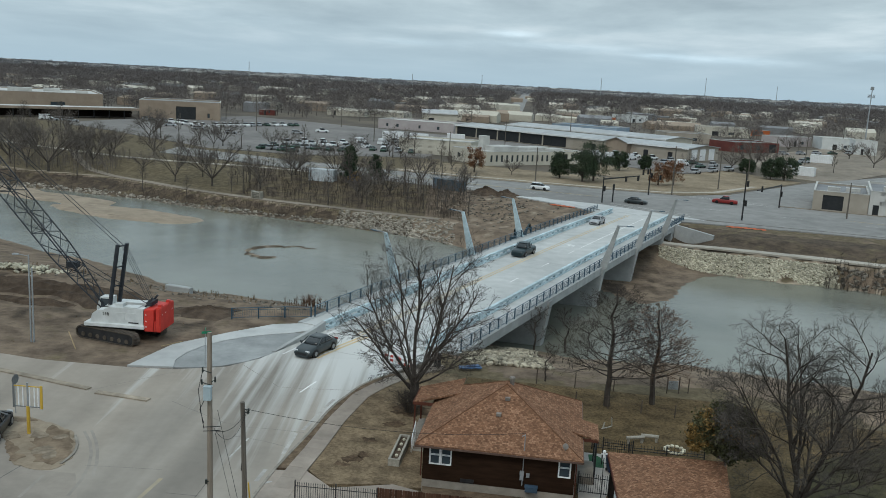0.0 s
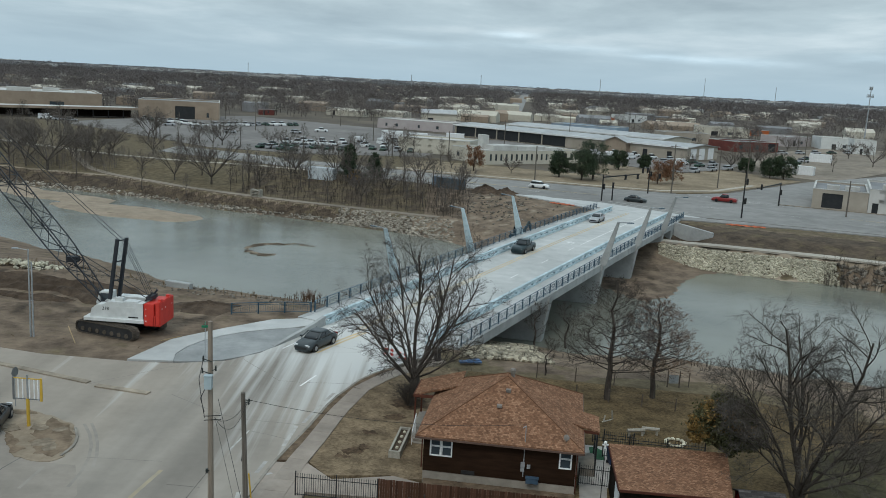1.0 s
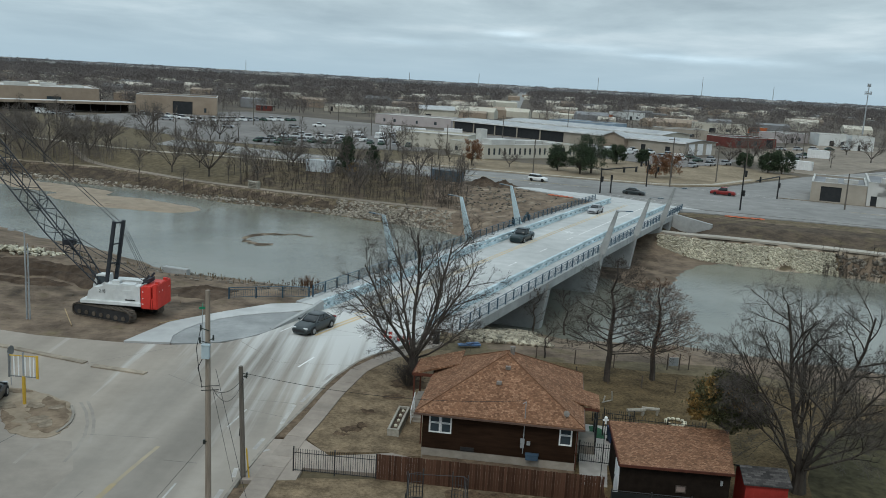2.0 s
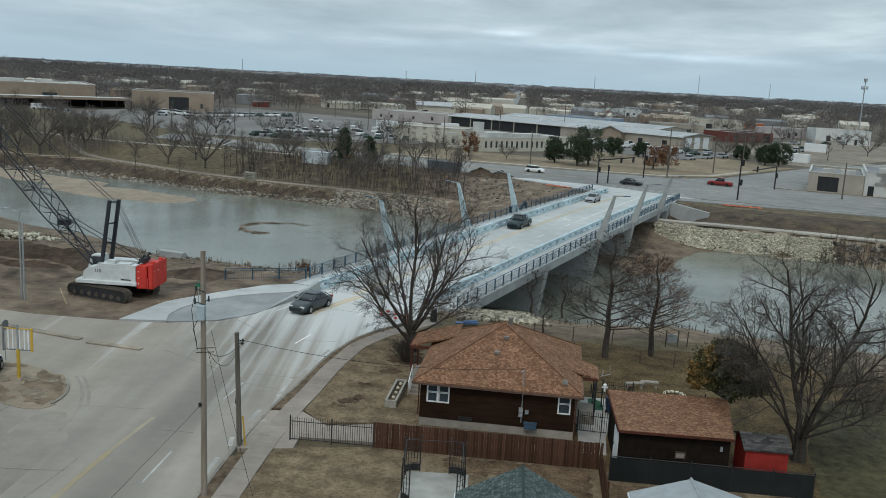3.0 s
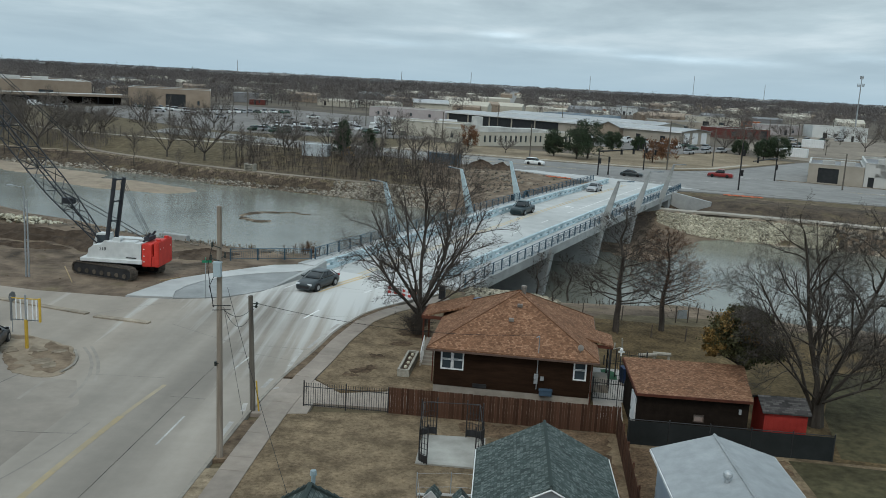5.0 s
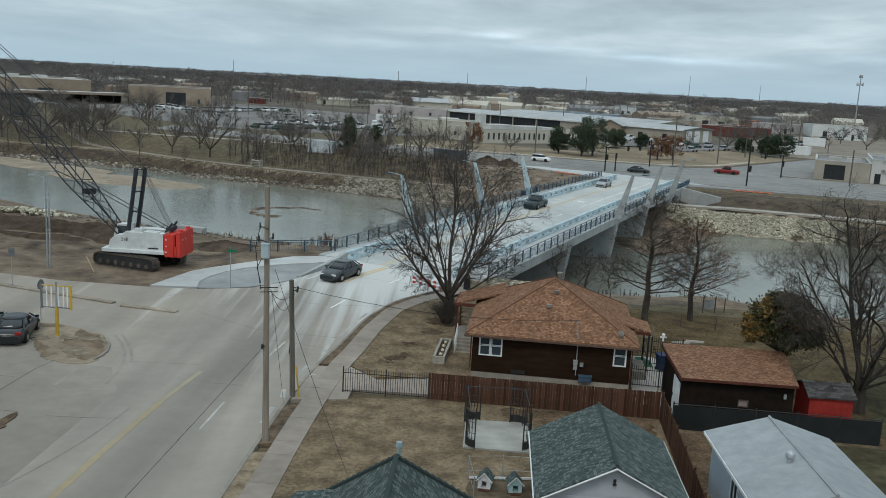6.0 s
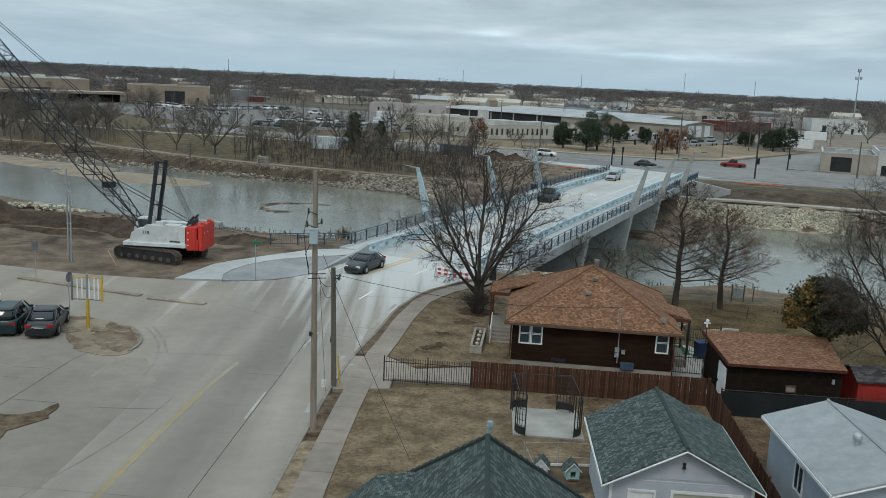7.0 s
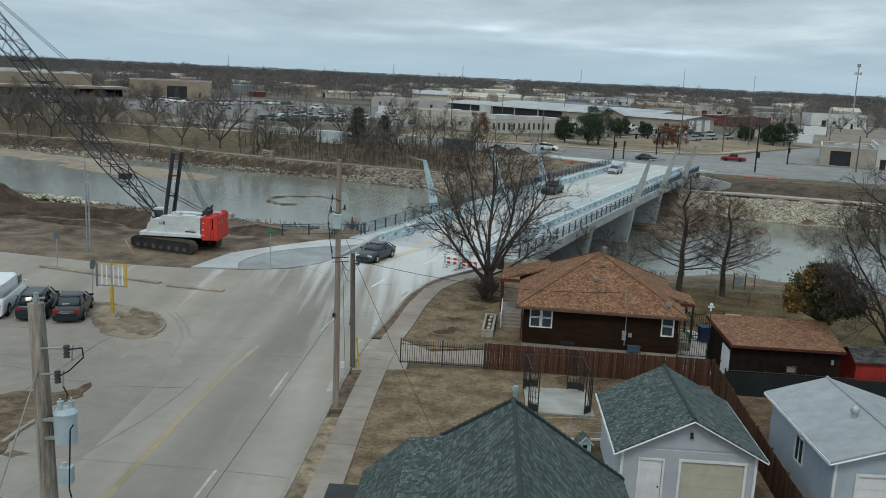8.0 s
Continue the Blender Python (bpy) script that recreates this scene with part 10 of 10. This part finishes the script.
thicket("thicket", "sparse weeds on the near bank", 170, lambda r: ((xx := r.uniform(-48, -4)), float(along(NEAR_TOP, xx)) + r.uniform(0, 7)), 0.5, 203, mat("dry_weeds", (0.12, 0.085, 0.05), (0.20, 0.15, 0.09), 1, 0.95, 0))
thicket("thicket", "dry weeds on the stone slope", 3400, lambda r: ((xx := r.uniform(-100, -10)), float(along(FAR_EDGE, xx)) * (1 - (tt := r.uniform(0.18, 0.95))) + float(along(FAR_PATH, xx)) * tt), 0.3, 204, mat("rust_weeds", (0.046, 0.035, 0.026), (0.095, 0.072, 0.054), 1, 0.95, 0))
thicket("thicket", "clump of dry brown brush by the railing", 60, lambda r: (-3.9 + r.normal(0, 0.9), 94.8 + r.normal(0, 0.5)), 1.2, 207, RUSTTWIG)
thicket("thicket", "leafless brush at the end of the stone wall", 500, lambda r: ((xx := r.uniform(70, 120)), float(along(FAR_PATH, xx)) + r.uniform(-5, -0.5)), 2.4, 205, TWIG)
thicket("thicket", "brush and weeds on the river bank below the trees", 90, lambda r: ((xx := r.uniform(18, 44)), float(along(NEAR_TOP, xx)) + r.uniform(2, 14)), 0.6, 206, TWIG)

for x, y, h, r_, sh in ((39.3, 235.1, 6.8, 2.7, "round"), (44.4, 229.5, 7.4, 3.6, "round"), (47.8, 233, 9.6, 4.6, "round"), (60.5, 266.2, 6.0, 2.5, "round"), (69.6, 274, 4.2, 2.0, "round"), (104.8, 264.7, 6.0, 3.0, "round"), (108.2, 263.0, 6.8, 3.4, "round"), (-12.5, 206, 8.0, 2.6, "cone"), (-6.5, 204, 6.4, 2.2, "cone"), (103, 281, 4.4, 2.4, "round")):
    leafy_tree("evergreen_tree", "dense dark green evergreen tree", (x, y, float(height(x, y))), h, r_, int(x * 7 + 900), PINE, 0.16, 56, 120, 0.17, sh, "evergreens by the junction")
for x, y, h, r_ in ((64.2, 231.0, 5.8, 2.7), (68.6, 233.0, 6.2, 2.9), (16.9, 238.4, 7.0, 2.6)):
    leafy_tree("russet_tree", "tree holding dry russet leaves", (x, y, float(height(x, y))), h, r_, int(x * 3), RUSSET, 0.2, 44, 60, 0.16, "round", "russet trees by the junction")

# ---- lane lines of the avenue ----
AVE = [(-40, 241), (-10, 222), (15, 211), (42, 200.5), (62, 190.5), (98, 175), (170, 141), (290, 82)]
for d_, m_, n_ in ((-0.25, YELLOW_LINE, "yellow"), (0.25, YELLOW_LINE, "yellow")):
    line_strip([(x, y + d_) for x, y in AVE[:4]], 0.09, m_, "worn yellow centre line of the avenue", 0.03)
    line_strip([(x, y + d_) for x, y in AVE[5:]], 0.09, m_, "worn yellow centre line of the avenue", 0.03)
for d_ in (-5.2, 5.2):
    for (x0, y0), (x1, y1) in list(zip(AVE[:-1], AVE[1:]))[:3] + list(zip(AVE[:-1], AVE[1:]))[5:]:
        n_ = int(math.hypot(x1 - x0, y1 - y0) / 12)
        for k in range(n_):
            t0, t1 = k / n_, k / n_ + 3.0 / math.hypot(x1 - x0, y1 - y0)
            line_strip([(x0 + (x1 - x0) * t, y0 + (y1 - y0) * t + d_) for t in (t0, t1)], 0.08, FRESH_WHITE, "white lane dash of the avenue", 0.03)

# ---- junction furniture ----
SIGNAL = mat("black_signal_case", (0.012, 0.012, 0.012), (0.022, 0.022, 0.022), 2, 0.6, 0)


def signal_head(bm_parent, at):
    bm = bmesh.new(); block(bm, (0.4, 0.3, 1.15), at); part("signal_head", bm, SIGNAL, bm_parent)


def mast(label, at, tall, arm, heads, turn):
    m_ = thing("traffic_signal", label, "traffic signal", at, turn)
    bm = bmesh.new(); bar(bm, (0, 0, -0.2), (0, 0, tall), 0.16, 8, 0.12); part("pole", bm, SIGNAL, m_)
    if arm:
        bm = bmesh.new(); bar(bm, (0, 0, arm[1]), (arm[0], 0, arm[1] + 0.3), 0.16, 6, 0.11); part("arm", bm, SIGNAL, m_)
    for x, z in heads:
        signal_head(m_, (x, -0.15, z))


mast("black traffic signal mast with a long arm", (43.1, 189.6, 0), 5.4, (12.5, 5.0), [(7.5, 4.8), (11.8, 4.8), (0.3, 3.0)], 42)
mast("black traffic signal mast by the avenue", (56.8, 207.8, 0), 6.2, None, [(0.35, 4.6), (-0.5, 5.4), (-1.6, 5.2), (2.4, 4.2)], 0)
mast("tall black signal and lamp mast", (67.9, 173.9, 0), 9.2, None, [(0.35, 7.2), (0.35, 3.4)], 0)
mast("black traffic signal mast with an arm over the street", (83.4, 197.1, 0), 5.2, (-20, 5.0), [(-17, 5.4), (0.4, 3.0)], 57)
mast("slim black signal post", (45.6, 191.2, 0), 3.6, None, [(0, 3.3)], 0)


def plain_pole(label, at, tall, r, arms=0, material=GREYPOLE):
    p = thing("utility_pole", label, "utility pole", at, group="poles across the river")
    bm = bmesh.new(); bar(bm, (0, 0, -0.3), (0, 0, tall), r, 7, r * 0.7); part("pole", bm, material, p)
    for k in range(arms):
        bm = bmesh.new(); block(bm, (2.4, 0.12, 0.12), (0, 0, tall - 0.5 - 0.9 * k)); part("cross_arm", bm, material, p)


for x, y, h in ((62.9, 210.5, 11.5), (32.0, 224.6, 8.5), (79.1, 228.9, 9.5), (118.9, 301.6, 11), (92.9, 184.5, 7.5), (-18, 330, 12), (-66, 352, 12), (140, 330, 11), (96, 258, 10), (10, 262, 9), (-40, 410, 12), (-95, 420, 12), (30, 330, 10), (160, 390, 12), (60, 380, 12), (200, 440, 12), (95, 420, 12), (230, 520, 14), (20, 470, 13), (120, 560, 15), (-30, 520, 14), (180, 600, 16), (280, 600, 15)):
    plain_pole("wooden utility pole beyond the river", (x, y, 0), h, 0.17, 1 if h > 9 else 0)
tw = thing("cell_tower", "tall grey lattice-topped mobile phone mast", "mast", (228, 478, 0))
bm = bmesh.new(); bar(bm, (0, 0, 0), (0, 0, 31), 0.42, 10, 0.2); part("pole", bm, GALV, tw)
for z, rad, wide in ((26.4, 1.15, 2.1), (30.4, 0.55, 0.9)):
    for a in range(0, 360, 120):
        bm = bmesh.new(); block(bm, (wide, 0.22, 0.3), (rad * math.cos(radians(a)), rad * math.sin(radians(a)), z), a + 90); part("platform", bm, GALV, tw)
        for o in (-1, 0, 1):
            bm = bmesh.new(); block(bm, (0.26, 0.16, 1.7), (rad * 1.15 * math.cos(radians(a)) - o * wide * 0.42 * math.sin(radians(a)), rad * 1.15 * math.sin(radians(a)) + o * wide * 0.42 * math.cos(radians(a)), z + 0.3), a + 90); part("antenna", bm, GALV, tw)
for x, y, h in ((-420, 1900, 36), (330, 2000, 42), (640, 2300, 60), (-60, 1500, 28), (820, 2300, 48), (60, 1700, 34)):
    t_ = thing("radio_mast", "thin distant mast above the trees", "mast", (x, y, 0)); bm = bmesh.new(); bar(bm, (0, 0, 0), (0, 0, h), 0.9, 6, 0.5); part("pole", bm, GALV, t_)

# orange netting, site plant and containers
for x, y, t, w in ((33.8, 180.6, -30, 5.5), (65.5, 163.6, -16, 7.0)):
    o_ = thing("orange_netting", "crumpled orange safety netting on the ground", "netting", (x, y, float(height(x, y))), t)
    bm = bmesh.new()
    n = 14
    vs = [[bm.verts.new((w * (i / n - 0.5), 0.5 * (j / 3 - 0.5) * 2 + 0.2 * math.sin(i * 1.7 + j), 0.10 + 0.07 * math.sin(i * 2.3 + j * 1.4) + 0.03 * j)) for j in range(4)] for i in range(n + 1)]
    for i in range(n):
        for j in range(3):
            bm.faces.new((vs[i][j], vs[i + 1][j], vs[i + 1][j + 1], vs[i][j + 1]))
    part("net", bm, ORANGE, o_)
dg = thing("digger", "dark teal tracked digger beside the bridge", "digger", (23.0, 151.5, float(height(23, 151.5)) + 0.05), 60)
for s in (-1, 1):
    bm = bmesh.new(); o = track_outline(3.4, 0.8); fr = [bm.verts.new((a, s * 0.95 - 0.25, b)) for a, b in o]; bk = [bm.verts.new((a, s * 0.95 + 0.25, b)) for a, b in o]
    bm.faces.new(fr); bm.faces.new(bk[::-1])
    for i in range(len(o)):
        bm.faces.new((fr[i], bk[i], bk[(i + 1) % len(o)], fr[(i + 1) % len(o)]))
    part("track", bm, TRACK, dg)
bm = bmesh.new(); block(bm, (2.8, 2.2, 1.0), (-0.3, 0, 1.4)); bmesh.ops.bevel(bm, geom=bm.edges[:], offset=0.12, segments=2, affect="EDGES"); part("body", bm, P_TEAL, dg)
bm = bmesh.new(); block(bm, (1.2, 1.0, 1.3), (0.5, 0.55, 2.4)); part("cab", bm, CARGLASS, dg)
bm = bmesh.new(); bar(bm, (0.9, -0.2, 1.8), (3.4, -0.2, 3.6), 0, flat=(0.3, 0.4)); bar(bm, (3.4, -0.2, 3.6), (4.6, -0.2, 1.4), 0, flat=(0.25, 0.32)); part("arm", bm, P_TEAL, dg)
bm = bmesh.new(); block(bm, (0.8, 1.0, 0.8), (4.6, -0.2, 1.0)); part("bucket", bm, TRACK, dg)


def container(label, at, turn, size, material):
    c_ = thing("container", label, "container", at, turn)
    bm = bmesh.new()
    xs = np.linspace(-size[0] / 2, size[0] / 2, 4 * max(int(size[0] / 0.6), 1) + 1)
    wave = [0.05 if (i // 2) % 2 else 0.0 for i in range(len(xs))]
    slab(bm, [(float(x), -size[1] / 2 - w_) for x, w_ in zip(xs, wave)] + [(float(x), size[1] / 2 + w_) for x, w_ in zip(xs[::-1], wave[::-1])], 0.0, size[2])
    part("box", bm, material, c_)
    bm = bmesh.new(); block(bm, (0.06, size[1] - 0.3, size[2] - 0.3), (size[0] / 2 + 0.03, 0, size[2] / 2)); part("door", bm, material, c_)


container("faded pale blue-white steel container on the bank", (-18.6, 205.5, float(height(-18.6, 205.5)) - 0.1), -15, (6.0, 2.5, 2.7), mat("faded_white_blue", (0.42, 0.47, 0.50), (0.56, 0.60, 0.62), 0.8, 0.7, 0.1))
container("dark blue-grey site container", (11.0, 198.0, float(height(11, 198)) - 0.1), -26, (6.0, 2.4, 2.4), mat("dark_blue_grey", (0.055, 0.072, 0.085), (0.085, 0.105, 0.12), 0.8, 0.7, 0.1))
container("small blue site toilet", (7.6, 200.2, float(height(7.6, 200.2)) - 0.1), -20, (1.2, 1.2, 2.4), mat("dull_blue_plastic", (0.12, 0.17, 0.22), (0.17, 0.22, 0.27), 0.8, 0.7, 0.1))
container("orange and yellow site cabin among the brush", (-11.5, 207, float(height(-11.5, 207)) - 0.1), -15, (2.6, 2.0, 2.2), mat("dull_yellow", (0.30, 0.18, 0.05), (0.40, 0.25, 0.08), 0.8, 0.7, 0.1))
for x, y, t, sz in ((122, 284, -35, (6.5, 2.4, 2.7)), (152, 345, -30, (8, 2.5, 3.0)), (-2, 338, 10, (7, 2.5, 3.2)), (-12, 343, 5, (8, 2.5, 3.2)), (12, 352, 0, (7, 2.5, 3.0)), (84, 420, 0, (10, 3, 3.4))):
    container("white box trailer parked in a yard", (x, y, 0.02), t, sz, P_WHITE)
pal = thing("pallet_stack", "stack of pale wooden pallets on the bank track", "pallets", (-29.2, 184.6, float(height(-29.2, 184.6))), -24)
for k in range(5):
    bm = bmesh.new(); block(bm, (2.4, 1.1, 0.12), (0, 0, 0.1 + 0.32 * k)); block(bm, (0.2, 1.1, 0.2), (-1, 0, 0.24 + 0.32 * k)); block(bm, (0.2, 1.1, 0.2), (1, 0, 0.24 + 0.32 * k)); part("pallet", bm, WOODGREY, pal)
bx = thing("barrier_post", "black and white drum at the bridge end", "barrel", (10.4, 73.1, 0.13)); bm = bmesh.new(); bar(bm, (0, 0, 0), (0, 0, 1.1), 0.3, 12, 0.26); part("drum", bm, DARK, bx)
tp = thing("tarpaulin", "blue folded tarpaulin by the bridge end", "tarpaulin", (13.2, 73.2, 0.05), 10); bm = bmesh.new(); block(bm, (1.9, 0.55, 0.12), (0, 0, 0.1)); block(bm, (1.1, 0.4, 0.1), (0.3, 0.1, 0.2), 12); part("sheet", bm, mat("blue_tarp", (0.05, 0.10, 0.20), (0.08, 0.15, 0.27), 3, 0.5, 0.3), tp)
for x, y, t in ((6.4, 73.1, -30), (7.6, 72.1, -38)):
    bd = thing("road_barricade", "red and white striped low road barricade", "barricade", (x, y, 0.01), t)
    for z in (0.45, 0.8):
        for k in range(6):
            bm = bmesh.new(); block(bm, (0.3, 0.04, 0.2), (-0.75 + 0.3 * k, 0, z)); part("stripe", bm, CRANE_RED if k % 2 else WHITE_TRIM, bd)
    for s in (-0.8, 0.8):
        bm = bmesh.new(); bar(bm, (s, -0.25, 0), (s, 0, 0.95), 0.03, 5); bar(bm, (s, 0.25, 0), (s, 0, 0.95), 0.03, 5); part("leg", bm, GALV, bd)
bd = thing("box_sign", "white panel sign leaning by the bridge end", "sign", (10.4, 75.6, 0.1), 40); bm = bmesh.new(); block(bm, (0.8, 0.06, 1.1), (0, 0, 0.6)); part("panel", bm, WHITE_TRIM, bd)

# ---- parked and passing vehicles across the river ----
WHITECAR = vehicle("pickup", P_WHITE, "white work pickup parked in the yard", (-42, 364, 0.02), 10, "pickup truck", "parked vehicles in the yards", True)
DARKCAR = vehicle("sedan", P_GREEN, "dark green car parked in the yard", (-47, 274, 0.02), 60, "car", "parked vehicles in the yards", True)
SILVERCAR = vehicle("suv", P_SILVER, "silver car parked in the yard", (-49, 346, 0.02), 10, "car", "parked vehicles in the yards", True)
VANCAR = vehicle("van", P_WHITE, "white van parked in the yard", (66, 312, 0.02), 40, "van", "parked vehicles in the yards", True)
rows = [((-120, 383), (-99, 368), 9, WHITECAR, 120), ((-97, 364), (-88, 357), 4, WHITECAR, 20), ((-85, 364), (-73.5, 378), 8, WHITECAR, 130), ((-72, 383), (-58, 396), 8, WHITECAR, 130), ((-47, 276), (-37, 268), 5, DARKCAR, 60), ((-46, 285), (-24, 280), 9, DARKCAR, 70), ((-44, 297), (-24, 296), 8, WHITECAR, 70), ((-40, 306), (-20, 308), 6, WHITECAR, 75),
        ((-15, 290), (-2, 287), 6, DARKCAR, 80), ((-18, 300), (0, 299), 6, WHITECAR, 80), ((-22, 318), (2, 318), 6, VANCAR, 60), ((-10, 330), (10, 326), 5, WHITECAR, 60), ((62, 318), (92, 292), 9, VANCAR, 46), ((70, 326), (98, 300), 8, WHITECAR, 46), ((120, 300), (150, 352), 7, WHITECAR, 10), ((150, 380), (190, 410), 7, SILVERCAR, 20), ((84, 270), (98, 285), 4, SILVERCAR, 50), ((30, 440), (60, 460), 6, SILVERCAR, 10), ((-100, 352), (-70, 330), 4, SILVERCAR, 10), ((-148, 352), (-136, 346), 3, VANCAR, 30), ((195, 330), (230, 375), 6, WHITECAR, 50)]
for a, b, n, src, t in rows:
    n = max(3, int(n * 0.8))
    for k in range(n):
        u = k / max(n - 1, 1)
        x, y = a[0] + (b[0] - a[0]) * u + random.uniform(-0.5, 0.5), a[1] + (b[1] - a[1]) * u + random.uniform(-0.5, 0.5)
        copy_thing(random.choice((src, src, src, SILVERCAR, DARKCAR)), pose(x, y, 0.02, 0, 0, t + random.uniform(-6, 6)))
vehicle("suv", P_WHITE, "white car driving along the avenue", (31.5, 206.5, 0.025), -24, simple=True)
vehicle("sedan", P_GREY, "dark car waiting at the junction", (50.5, 190.5, 0.025), -22, simple=True)
vehicle("pickup", P_RED, "dark red pickup on the avenue", (72, 199, 0.025), 155, "pickup truck", simple=True)
